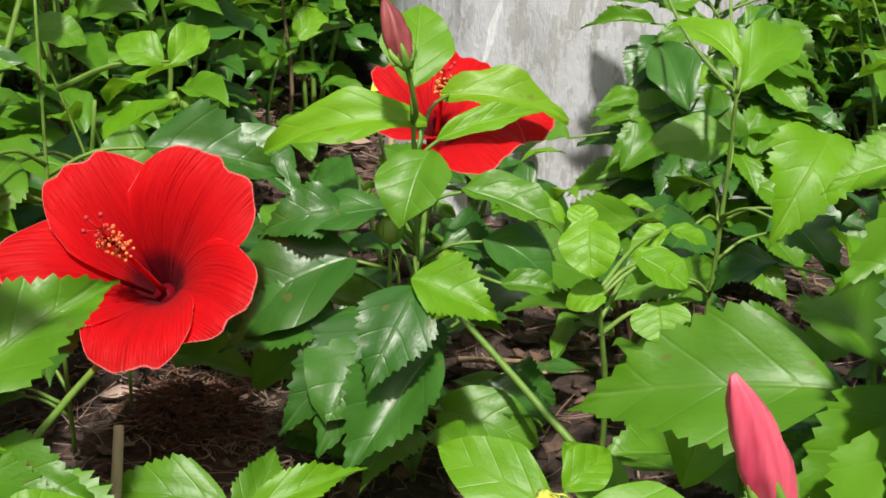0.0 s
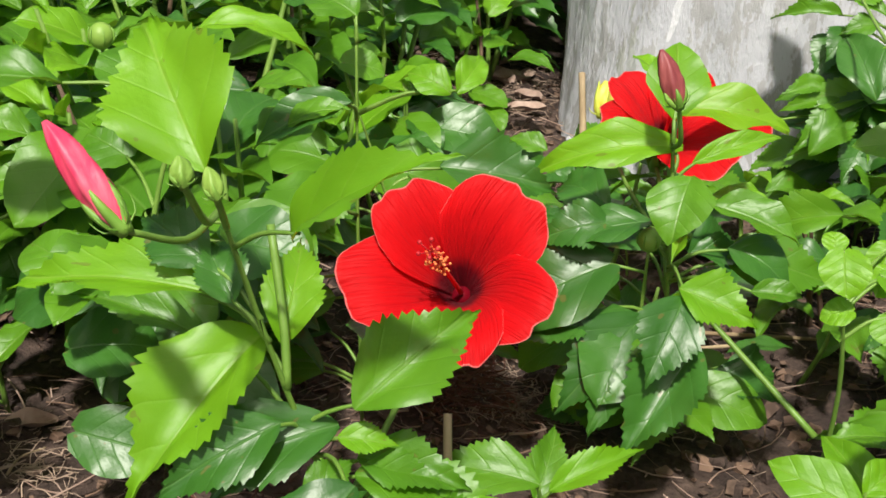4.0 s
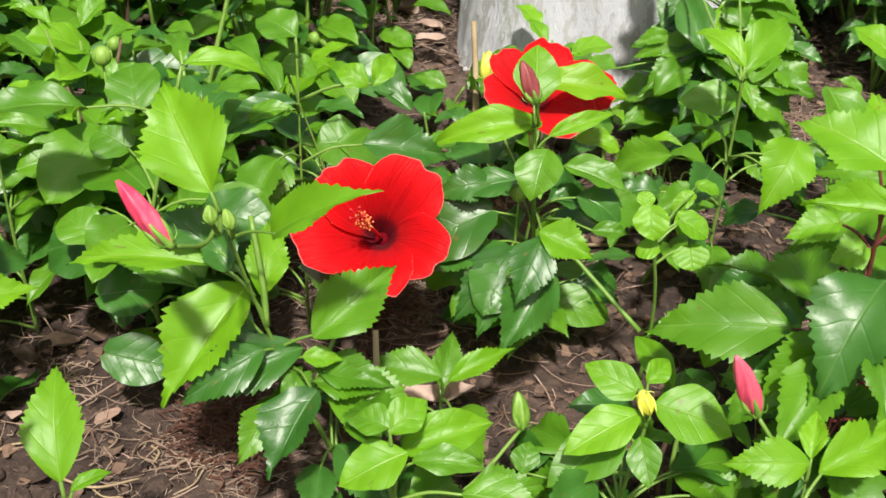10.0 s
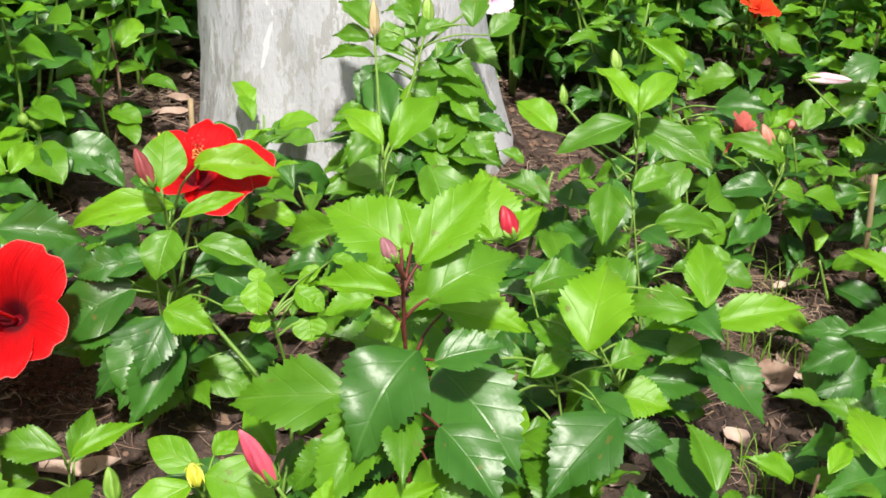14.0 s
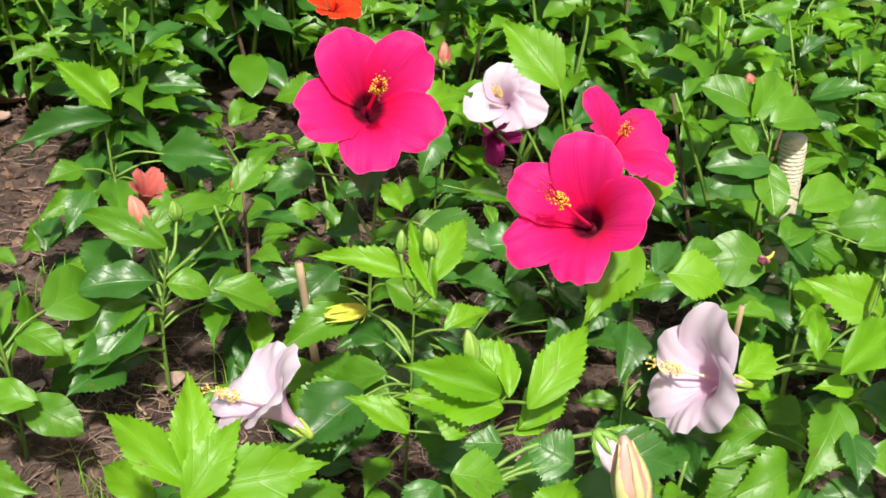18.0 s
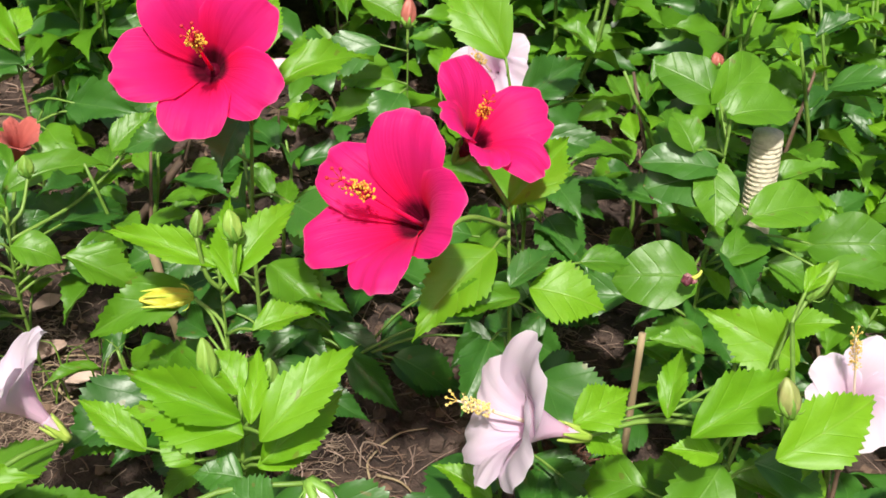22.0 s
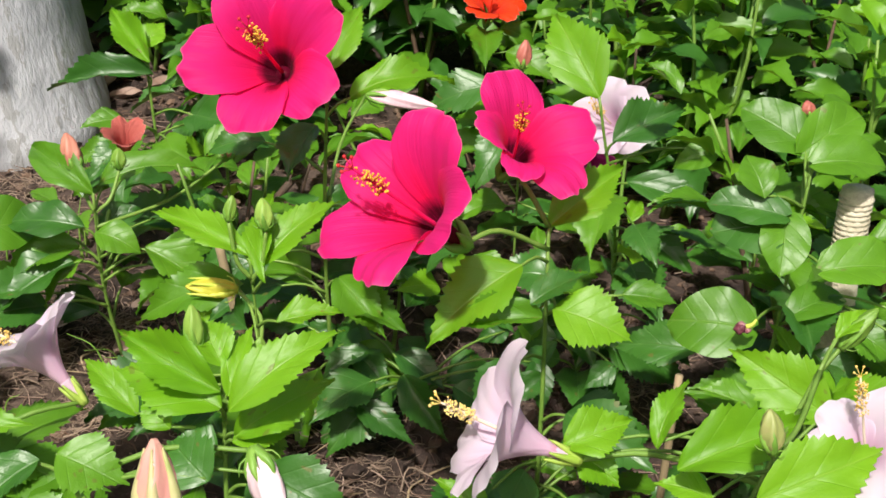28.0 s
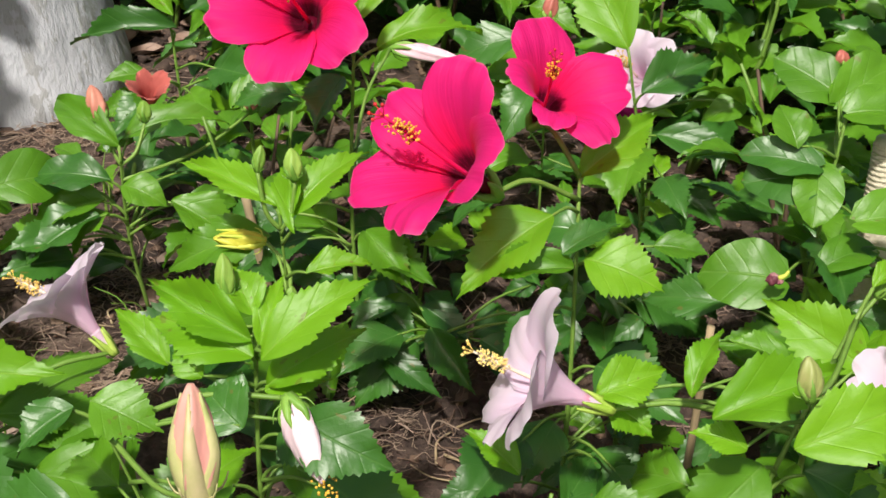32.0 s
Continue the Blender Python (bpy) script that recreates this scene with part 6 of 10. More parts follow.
leaf(p_ff, 'r', 2, (1.270, 1.033, 0.237), (1.212, 1.029, 0.245), 0.034)
leaf(p_ff, 'r', 1, (1.285, 0.995, 0.174), (1.323, 1.024, 0.189), 0.033)
leaf(p_ff, 'r', 1, (1.360, 1.030, 0.172), (1.424, 1.022, 0.182), 0.050)
leaf(p_ff, 's', 1, (1.356, 0.985, 0.176), (1.433, 0.985, 0.169), 0.034)
leaf(p_ff, 's', 1, (1.293, 1.095, 0.144), (1.318, 1.168, 0.118), 0.047)
leaf(p_ff, 's', 1, (1.329, 1.037, 0.149), (1.380, 1.021, 0.132), 0.037)
# inner fill leaves, coloured dark for the shade inside the bush
leaf(p_ff, 's', 2, (1.267, 1.095, 0.056), (1.250, 1.166, 0.066), 0.041)
leaf(p_ff, 's', 2, (1.261, 1.086, -0.025), (1.224, 1.147, -0.047), 0.050)
leaf(p_ff, 's', 2, (1.306, 1.068, 0.130), (1.363, 1.101, 0.132), 0.044)
leaf(p_ff, 's', 2, (1.285, 1.026, 0.090), (1.301, 0.967, 0.093), 0.036)
leaf(p_ff, 's', 2, (1.274, 1.030, 0.101), (1.264, 0.982, 0.108), 0.027)
leaf(p_ff, 's', 2, (1.328, 1.067, 0.062), (1.397, 1.087, 0.023), 0.048)
leaf(p_ff, 's', 2, (1.269, 1.000, 0.084), (1.260, 0.953, 0.071), 0.028)
leaf(p_ff, 's', 2, (1.220, 1.056, 0.092), (1.146, 1.062, 0.085), 0.041)
leaf(p_ff, 's', 2, (1.291, 1.046, 0.033), (1.352, 1.004, 0.002), 0.056)
leaf(p_ff, 's', 2, (1.289, 1.021, -0.008), (1.308, 0.963, -0.004), 0.039)
leaf(p_ff, 's', 2, (1.324, 1.073, 0.048), (1.363, 1.088, 0.026), 0.028)
leaf(p_ff, 's', 2, (1.285, 1.038, 0.168), (1.305, 0.962, 0.164), 0.056)
leaf(p_ff, 's', 2, (1.287, 1.074, 0.058), (1.308, 1.126, 0.059), 0.036)
leaf(p_ff, 's', 2, (1.316, 1.074, 0.146), (1.373, 1.106, 0.128), 0.042)
leaf(p_ff, 's', 2, (1.306, 1.047, 0.111), (1.355, 1.040, 0.092), 0.032)
leaf(p_ff, 's', 2, (1.338, 1.076, 0.037), (1.407, 1.100, 0.044), 0.052)
leaf(p_ff, 's', 2, (1.285, 1.038, 0.004), (1.310, 0.971, -0.020), 0.049)
leaf(p_ff, 's', 2, (1.274, 1.073, 0.038), (1.266, 1.117, 0.015), 0.035)
leaf(p_ff, 's', 2, (1.243, 1.020, -0.011), (1.193, 0.969, -0.021), 0.041)
leaf(p_ff, 's', 2, (1.299, 1.067, 0.079), (1.359, 1.111, 0.058), 0.051)
leaf(p_ff, 's', 2, (1.307, 1.109, 0.019), (1.342, 1.171, 0.005), 0.048)
leaf(p_ff, 's', 2, (1.303, 1.032, 0.052), (1.341, 0.999, 0.058), 0.031)
p_gg = bush('hibiscus_bush', 'small hibiscus with a wilted coral bloom and buds', (0.691, 1.029, -0.011), (0.691, 1.010, 0.087), (0.702, 0.995, 0.185))
leaf(p_gg, 'o', 1, (0.702, 0.995, 0.185), (0.627, 1.015, 0.216), 0.034)
leaf(p_gg, 'o', 1, (0.674, 1.045, 0.163), (0.754, 1.092, 0.185), 0.036)
leaf(p_gg, 'o', 2, (0.691, 0.992, 0.152), (0.618, 0.980, 0.157), 0.040)
leaf(p_gg, 'o', 1, (0.699, 0.996, 0.146), (0.741, 0.995, 0.137), 0.034)
leaf(p_gg, 'o', 2, (0.681, 0.983, 0.121), (0.633, 0.934, 0.093), 0.045)
leaf(p_gg, 'o', 2, (0.670, 1.042, 0.124), (0.707, 1.067, 0.136), 0.030)
leaf(p_gg, 's', 2, (0.674, 1.023, 0.046), (0.609, 1.038, 0.044), 0.042)
leaf(p_gg, 's', 1, (0.734, 1.039, 0.114), (0.773, 1.073, 0.101), 0.032)
leaf(p_gg, 's', 1, (0.685, 0.995, 0.117), (0.655, 0.960, 0.092), 0.036)
leaf(p_gg, 's', 2, (0.723, 1.048, 0.138), (0.761, 1.110, 0.121), 0.043)
leaf(p_gg, 's', 2, (0.633, 0.995, 0.074), (0.583, 0.977, 0.047), 0.042)
leaf(p_gg, 's', 1, (0.740, 1.006, 0.133), (0.806, 1.009, 0.098), 0.042)
leaf(p_gg, 's', 1, (0.694, 1.061, 0.103), (0.696, 1.134, 0.081), 0.047)
leaf(p_gg, 's', 2, (0.729, 1.025, 0.105), (0.784, 1.048, 0.094), 0.043)
leaf(p_gg, 's', 2, (0.685, 1.041, 0.102), (0.673, 1.091, 0.083), 0.031)
leaf(p_gg, 's', 1, (0.685, 1.049, 0.060), (0.673, 1.102, 0.051), 0.032)
leaf(p_gg, 's', 2, (0.657, 0.969, 0.098), (0.620, 0.924, 0.104), 0.034)
leaf(p_gg, 's', 1, (0.645, 1.018, 0.128), (0.598, 1.028, 0.111), 0.031)
leaf(p_gg, 's', 2, (0.685, 1.039, 0.097), (0.673, 1.090, 0.067), 0.037)
leaf(p_gg, 's', 1, (0.680, 0.997, 0.128), (0.613, 0.965, 0.107), 0.049)
leaf(p_gg, 's', 1, (0.653, 1.014, 0.093), (0.589, 1.020, 0.065), 0.045)
leaf(p_gg, 's', 2, (0.656, 0.972, 0.077), (0.613, 0.919, 0.086), 0.048)
leaf(p_gg, 's', 1, (0.635, 0.980, 0.098), (0.586, 0.954, 0.092), 0.037)
p_hh = bush('hibiscus_bush', 'hibiscus bush carrying a wide open pink bloom', (0.891, 1.065, -0.026), (0.891, 1.050, 0.138), (0.900, 1.042, 0.302))
leaf(p_hh, 's', 0, (0.917, 1.048, 0.281), (0.992, 1.091, 0.302), 0.037)
leaf(p_hh, 's', 2, (0.891, 1.037, 0.257), (0.877, 0.995, 0.227), 0.042)
leaf(p_hh, 's', 0, (0.900, 1.042, 0.302), (0.912, 1.098, 0.345), 0.031)
leaf(p_hh, 's', 2, (0.837, 1.056, 0.227), (0.787, 1.038, 0.223), 0.032)
leaf(p_hh, 's', 1, (0.858, 1.064, 0.098), (0.792, 1.086, 0.077), 0.040)
leaf(p_hh, 's', 1, (0.905, 1.045, 0.111), (0.962, 1.011, 0.083), 0.043)
leaf(p_hh, 's', 2, (0.934, 1.011, 0.194), (0.993, 0.960, 0.191), 0.052)
leaf(p_hh, 's', 2, (0.921, 1.043, 0.038), (0.962, 1.021, 0.018), 0.032)
leaf(p_hh, 's', 2, (0.828, 1.040, 0.119), (0.772, 1.030, 0.107), 0.034)
leaf(p_hh, 's', 1, (0.919, 1.053, 0.039), (0.971, 1.041, 0.011), 0.041)
leaf(p_hh, 's', 1, (0.870, 1.068, 0.086), (0.808, 1.104, 0.072), 0.049)
leaf(p_hh, 's', 2, (0.855, 1.019, 0.142), (0.818, 0.986, 0.128), 0.035)
leaf(p_hh, 's', 2, (0.869, 1.061, 0.044), (0.807, 1.066, 0.043), 0.035)
leaf(p_hh, 's', 2, (0.857, 1.028, 0.105), (0.804, 0.985, 0.083), 0.043)
leaf(p_hh, 's', 2, (0.881, 1.072, 0.152), (0.856, 1.131, 0.124), 0.049)
leaf(p_hh, 's', 1, (0.890, 1.029, 0.022), (0.890, 0.960, -0.016), 0.048)
leaf(p_hh, 's', 1, (0.921, 1.052, 0.158), (0.986, 1.060, 0.166), 0.041)
leaf(p_hh, 's', 1, (0.913, 1.044, 0.085), (0.978, 1.008, 0.094), 0.042)
p_ii = bush('hibiscus_bush', 'hibiscus shoot with a pale pink bloom behind leaves', (1.128, 1.217, -0.044), (1.127, 1.202, 0.103), (1.100, 1.196, 0.250))
leaf(p_ii, 's', 0, (1.100, 1.196, 0.250), (1.042, 1.252, 0.308), 0.059)
leaf(p_ii, 's', 2, (1.117, 1.189, 0.212), (1.174, 1.235, 0.238), 0.047)
leaf(p_ii, 'o', 1, (1.210, 1.218, 0.203), (1.172, 1.199, 0.195), 0.030)
leaf(p_ii, 's', 2, (1.134, 1.186, 0.176), (1.213, 1.186, 0.160), 0.036)
leaf(p_ii, 's', 2, (1.122, 1.262, 0.031), (1.117, 1.314, 0.025), 0.034)
leaf(p_ii, 's', 2, (1.116, 1.255, 0.086), (1.107, 1.298, 0.064), 0.030)
leaf(p_ii, 's', 2, (1.147, 1.192, 0.124), (1.204, 1.169, 0.101), 0.038)
leaf(p_ii, 's', 2, (1.097, 1.266, 0.015), (1.057, 1.338, -0.006), 0.048)
leaf(p_ii, 's', 2, (1.078, 1.206, 0.051), (1.002, 1.201, 0.050), 0.054)
leaf(p_ii, 's', 2, (1.148, 1.154, 0.108), (1.180, 1.085, 0.097), 0.048)
leaf(p_ii, 's', 2, (1.151, 1.143, 0.137), (1.174, 1.097, 0.140), 0.030)
leaf(p_ii, 's', 1, (1.117, 1.181, 0.163), (1.118, 1.106, 0.139), 0.055)
leaf(p_ii, 's', 2, (1.120, 1.161, 0.042), (1.111, 1.110, 0.017), 0.040)
leaf(p_ii, 's', 2, (1.167, 1.187, 0.033), (1.213, 1.159, 0.007), 0.035)
leaf(p_ii, 's', 2, (1.123, 1.225, 0.009), (1.105, 1.278, -0.022), 0.042)
leaf(p_ii, 's', 2, (1.146, 1.165, 0.091), (1.184, 1.090, 0.100), 0.048)
leaf(p_ii, 's', 2, (1.148, 1.144, 0.155), (1.175, 1.092, 0.145), 0.034)
leaf(p_ii, 's', 2, (1.099, 1.207, 0.003), (1.036, 1.193, -0.006), 0.040)
p_jj = bush('hibiscus_bush', 'slender hibiscus shoot beside the whitewashed trunk', (0.626, 1.260, -0.006), (0.626, 1.246, 0.109), (0.621, 1.245, 0.224))
leaf(p_jj, 's', 2, (0.631, 1.241, 0.197), (0.525, 1.204, 0.189), 0.034)
leaf(p_jj, 's', 0, (0.621, 1.245, 0.224), (0.632, 1.274, 0.246), 0.031)
leaf(p_jj, 's', 0, (0.632, 1.235, 0.213), (0.568, 1.271, 0.255), 0.033)
leaf(p_jj, 's', 2, (0.637, 1.190, 0.132), (0.653, 1.114, 0.105), 0.052)
leaf(p_jj, 's', 1, (0.635, 1.192, 0.149), (0.647, 1.126, 0.139), 0.039)
leaf(p_jj, 's', 2, (0.621, 1.229, 0.059), (0.605, 1.147, 0.045), 0.058)
leaf(p_jj, 's', 2, (0.690, 1.254, 0.144), (0.757, 1.262, 0.125), 0.050)
leaf(p_jj, 's', 1, (0.610, 1.232, 0.117), (0.556, 1.186, 0.118), 0.039)
leaf(p_jj, 's', 2, (0.681, 1.221, 0.167), (0.753, 1.190, 0.176), 0.048)
leaf(p_jj, 's', 2, (0.607, 1.214, 0.127), (0.581, 1.170, 0.104), 0.035)
leaf(p_jj, 's', 1, (0.599, 1.228, 0.147), (0.561, 1.203, 0.145), 0.032)
leaf(p_jj, 's', 2, (0.611, 1.234, 0.094), (0.577, 1.199, 0.094), 0.030)
leaf(p_jj, 's', 2, (0.625, 1.280, 0.127), (0.626, 1.325, 0.130), 0.028)
leaf(p_jj, 's', 1, (0.652, 1.218, 0.139), (0.694, 1.176, 0.121), 0.039)
leaf(p_jj, 's', 1, (0.574, 1.244, 0.068), (0.518, 1.235, 0.041), 0.036)
p_dd = bush('hibiscus_shoot', 'small bush with soft mid-green leaves on thin stems', (0.939, 0.642, -0.029), (0.938, 0.626, 0.104), (0.905, 0.617, 0.237))
leaf(p_dd, 's', 2, (1.009, 0.645, 0.229), (1.068, 0.638, 0.213), 0.042)
leaf(p_dd, 's', 1, (0.905, 0.617, 0.237), (0.945, 0.616, 0.228), 0.037)
leaf(p_dd, 's', 2, (0.896, 0.614, 0.233), (0.873, 0.587, 0.218), 0.030)
leaf(p_dd, 's', 0, (0.973, 0.604, 0.199), (0.987, 0.634, 0.217), 0.037)
leaf(p_dd, 's', 2, (0.987, 0.628, 0.230), (0.957, 0.640, 0.244), 0.037)
leaf(p_dd, 's', 1, (0.894, 0.607, 0.066), (0.826, 0.573, 0.043), 0.053)
leaf(p_dd, 's', 1, (0.953, 0.635, 0.021), (1.010, 0.631, 0.014), 0.032)
leaf(p_dd, 's', 1, (0.895, 0.615, 0.098), (0.833, 0.596, 0.081), 0.038)
leaf(p_dd, 's', 1, (0.938, 0.691, 0.026), (0.937, 0.775, 0.031), 0.057)
leaf(p_dd, 's', 2, (0.923, 0.571, 0.044), (0.911, 0.523, 0.037), 0.033)
leaf(p_dd, 's', 2, (0.909, 0.610, 0.088), (0.846, 0.570, 0.066), 0.043)
leaf(p_dd, 's', 1, (0.892, 0.648, 0.148), (0.843, 0.685, 0.136), 0.041)
leaf(p_dd, 's', 1, (0.890, 0.671, 0.126), (0.850, 0.712, 0.098), 0.041)
leaf(p_dd, 's', 2, (0.944, 0.616, 0.021), (0.960, 0.558, 0.022), 0.037)
leaf(p_dd, 's', 2, (0.928, 0.601, 0.129), (0.915, 0.545, 0.119), 0.035)
leaf(p_dd, 's', 2, (0.883, 0.617, 0.154), (0.816, 0.608, 0.145), 0.044)
leaf(p_dd, 's', 2, (0.965, 0.638, 0.043), (1.033, 0.649, 0.005), 0.054)
leaf(p_dd, 's', 1, (0.920, 0.635, 0.090), (0.844, 0.670, 0.086), 0.055)
leaf(p_dd, 's', 2, (0.981, 0.598, 0.029), (1.015, 0.568, 0.008), 0.030)
leaf(p_dd, 's', 1, (0.956, 0.625, 0.081), (1.030, 0.611, 0.053), 0.047)
p_f = bush('hibiscus_bush', 'bright green hibiscus shoot with two unopened buds', (-0.366, 0.131, 0.068), (-0.365, 0.107, 0.238), (-0.359, 0.074, 0.407))
leaf(p_f, 's', 0, (-0.372, 0.112, 0.398), (-0.420, 0.145, 0.429), 0.038)
leaf(p_f, 's', 0, (-0.375, 0.133, 0.362), (-0.328, 0.188, 0.394), 0.030)
leaf(p_f, 's', 0, (-0.360, 0.102, 0.398), (-0.350, 0.117, 0.407), 0.014)
leaf(p_f, 's', 1, (-0.383, 0.102, 0.374), (-0.436, 0.083, 0.369), 0.023)
leaf(p_f, 's', 0, (-0.359, 0.074, 0.407), (-0.381, 0.056, 0.398), 0.021)
leaf(p_f, 's', 0, (-0.384, 0.146, 0.350), (-0.412, 0.154, 0.361), 0.015)
leaf(p_f, 's', 1, (-0.343, 0.107, 0.369), (-0.306, 0.113, 0.368), 0.029)
p_g1 = bush('hibiscus_seedling', 'single-leaf hibiscus seedling standing in bare soil', (-0.317, 0.247, 0.065), (-0.317, 0.232, 0.173), (-0.317, 0.224, 0.281))
leaf(p_g1, 's', 0, (-0.317, 0.224, 0.281), (-0.329, 0.281, 0.323), 0.037)
leaf(p_g1, 'o', 0, (-0.315, 0.230, 0.268), (-0.294, 0.243, 0.274), 0.010)
p_j = bush('hibiscus_shoot', 'leafy green seedling rooted in brown soil', (-0.398, 0.155, 0.071), (-0.398, 0.140, 0.261), (-0.398, 0.135, 0.451))
leaf(p_j, 's', 2, (-0.398, 0.135, 0.451), (-0.402, 0.106, 0.430), 0.029)
p_j1 = bush('hibiscus_shoot', 'small bush with soft mid-green leaves on thin stems', (-0.553, 0.392, 0.081), (-0.553, 0.386, 0.256), (-0.575, 0.407, 0.431))
leaf(p_j1, 's', 1, (-0.575, 0.407, 0.431), (-0.601, 0.427, 0.451), 0.023)
leaf(p_j1, 's', 0, (-0.517, 0.339, 0.426), (-0.500, 0.387, 0.460), 0.025)
leaf(p_j1, 's', 0, (-0.590, 0.394, 0.415), (-0.618, 0.415, 0.436), 0.023)
leaf(p_j1, 's', 0, (-0.563, 0.390, 0.405), (-0.616, 0.423, 0.441), 0.043)
leaf(p_j1, 's', 0, (-0.557, 0.391, 0.404), (-0.555, 0.433, 0.436), 0.019)
leaf(p_j1, 's', 0, (-0.534, 0.385, 0.374), (-0.570, 0.393, 0.387), 0.023)
leaf(p_j1, 's', 1, (-0.527, 0.350, 0.374), (-0.553, 0.343, 0.373), 0.026)
leaf(p_j1, 's', 0, (-0.537, 0.389, 0.374), (-0.524, 0.438, 0.409), 0.036)
leaf(p_j1, 's', 1, (-0.540, 0.373, 0.347), (-0.584, 0.357, 0.342), 0.028)
leaf(p_j1, 's', 1, (-0.564, 0.353, 0.340), (-0.592, 0.314, 0.315), 0.042)
leaf(p_j1, 's', 0, (-0.524, 0.368, 0.330), (-0.566, 0.347, 0.321), 0.028)
leaf(p_j1, 's', 1, (-0.520, 0.359, 0.328), (-0.495, 0.387, 0.345), 0.024)
leaf(p_j1, 's', 1, (-0.513, 0.336, 0.326), (-0.464, 0.323, 0.308), 0.037)
leaf(p_j1, 's', 2, (-0.573, 0.414, 0.123), (-0.616, 0.463, 0.102), 0.045)
leaf(p_j1, 's', 1, (-0.560, 0.426, 0.221), (-0.569, 0.472, 0.203), 0.034)
leaf(p_j1, 's', 1, (-0.588, 0.423, 0.140), (-0.646, 0.478, 0.131), 0.053)
leaf(p_j1, 's', 1, (-0.555, 0.440, 0.195), (-0.556, 0.485, 0.171), 0.030)
leaf(p_j1, 's', 1, (-0.502, 0.411, 0.266), (-0.450, 0.434, 0.272), 0.031)
leaf(p_j1, 's', 1, (-0.553, 0.420, 0.152), (-0.554, 0.487, 0.161), 0.037)
leaf(p_j1, 's', 1, (-0.585, 0.386, 0.174), (-0.655, 0.381, 0.140), 0.051)
leaf(p_j1, 's', 2, (-0.553, 0.421, 0.141), (-0.553, 0.498, 0.144), 0.051)
leaf(p_j1, 's', 2, (-0.577, 0.414, 0.157), (-0.614, 0.453, 0.137), 0.034)
leaf(p_j1, 's', 1, (-0.519, 0.373, 0.160), (-0.480, 0.353, 0.141), 0.028)
leaf(p_j1, 's', 1, (-0.591, 0.393, 0.201), (-0.669, 0.404, 0.193), 0.044)
leaf(p_j1, 's', 1, (-0.554, 0.433, 0.307), (-0.550, 0.486, 0.303), 0.036)
leaf(p_j1, 's', 1, (-0.612, 0.414, 0.212), (-0.682, 0.447, 0.223), 0.048)
leaf(p_j1, 's', 1, (-0.554, 0.442, 0.218), (-0.555, 0.509, 0.194), 0.046)
leaf(p_j1, 's', 1, (-0.590, 0.431, 0.145), (-0.643, 0.490, 0.119), 0.046)
leaf(p_j1, 's', 2, (-0.539, 0.397, 0.147), (-0.475, 0.430, 0.107), 0.046)
leaf(p_j1, 's', 2, (-0.609, 0.404, 0.232), (-0.653, 0.418, 0.225), 0.027)
leaf(p_j1, 's', 2, (-0.559, 0.428, 0.153), (-0.567, 0.476, 0.140), 0.031)
leaf(p_j1, 's', 2, (-0.597, 0.413, 0.115), (-0.664, 0.446, 0.125), 0.044)
leaf(p_j1, 's', 2, (-0.502, 0.421, 0.213), (-0.461, 0.447, 0.215), 0.033)
leaf(p_j1, 's', 2, (-0.585, 0.393, 0.217), (-0.647, 0.405, 0.211), 0.039)
leaf(p_j1, 's', 1, (-0.611, 0.416, 0.172), (-0.667, 0.442, 0.170), 0.035)
leaf(p_j1, 's', 1, (-0.523, 0.374, 0.128), (-0.473, 0.346, 0.127), 0.040)
leaf(p_j1, 's', 1, (-0.581, 0.432, 0.226), (-0.610, 0.479, 0.206), 0.043)
leaf(p_j1, 's', 2, (-0.555, 0.412, 0.128), (-0.560, 0.462, 0.109), 0.038)
leaf(p_j1, 's', 1, (-0.512, 0.391, 0.166), (-0.463, 0.393, 0.163), 0.032)
leaf(p_j1, 's', 2, (-0.618, 0.384, 0.196), (-0.688, 0.380, 0.167), 0.051)
leaf(p_j1, 's', 2, (-0.589, 0.414, 0.148), (-0.630, 0.443, 0.141), 0.035)
p_j2 = bush('hibiscus_shoot', 'young hibiscus shoot with plain green serrated leaves', (-0.612, 0.520, 0.081), (-0.613, 0.504, 0.201), (-0.628, 0.497, 0.321))
leaf(p_j2, 's', 1, (-0.628, 0.497, 0.321), (-0.671, 0.472, 0.310), 0.028)
leaf(p_j2, 's', 0, (-0.583, 0.502, 0.278), (-0.488, 0.535, 0.286), 0.035)
leaf(p_j2, 's', 1, (-0.603, 0.485, 0.232), (-0.553, 0.418, 0.230), 0.050)
leaf(p_j2, 's', 2, (-0.590, 0.519, 0.180), (-0.524, 0.556, 0.143), 0.054)
leaf(p_j2, 's', 1, (-0.643, 0.494, 0.207), (-0.717, 0.470, 0.209), 0.044)
leaf(p_j2, 's', 2, (-0.670, 0.541, 0.141), (-0.722, 0.568, 0.135), 0.034)
leaf(p_j2, 's', 2, (-0.579, 0.557, 0.231), (-0.533, 0.628, 0.234), 0.051)
leaf(p_j2, 's', 2, (-0.572, 0.483, 0.166), (-0.522, 0.449, 0.151), 0.041)
leaf(p_j2, 's', 1, (-0.593, 0.550, 0.199), (-0.567, 0.606, 0.203), 0.039)
leaf(p_j2, 's', 2, (-0.622, 0.557, 0.155), (-0.640, 0.636, 0.143), 0.051)
leaf(p_j2, 's', 2, (-0.640, 0.508, 0.190), (-0.710, 0.514, 0.182), 0.039)
leaf(p_j2, 's', 2, (-0.619, 0.544, 0.246), (-0.621, 0.590, 0.231), 0.034)
p_k = bush('hibiscus_shoot', 'low hibiscus shoot with smooth pointed leaves', (-0.468, 0.494, 0.076), (-0.468, 0.469, 0.186), (-0.450, 0.433, 0.296))
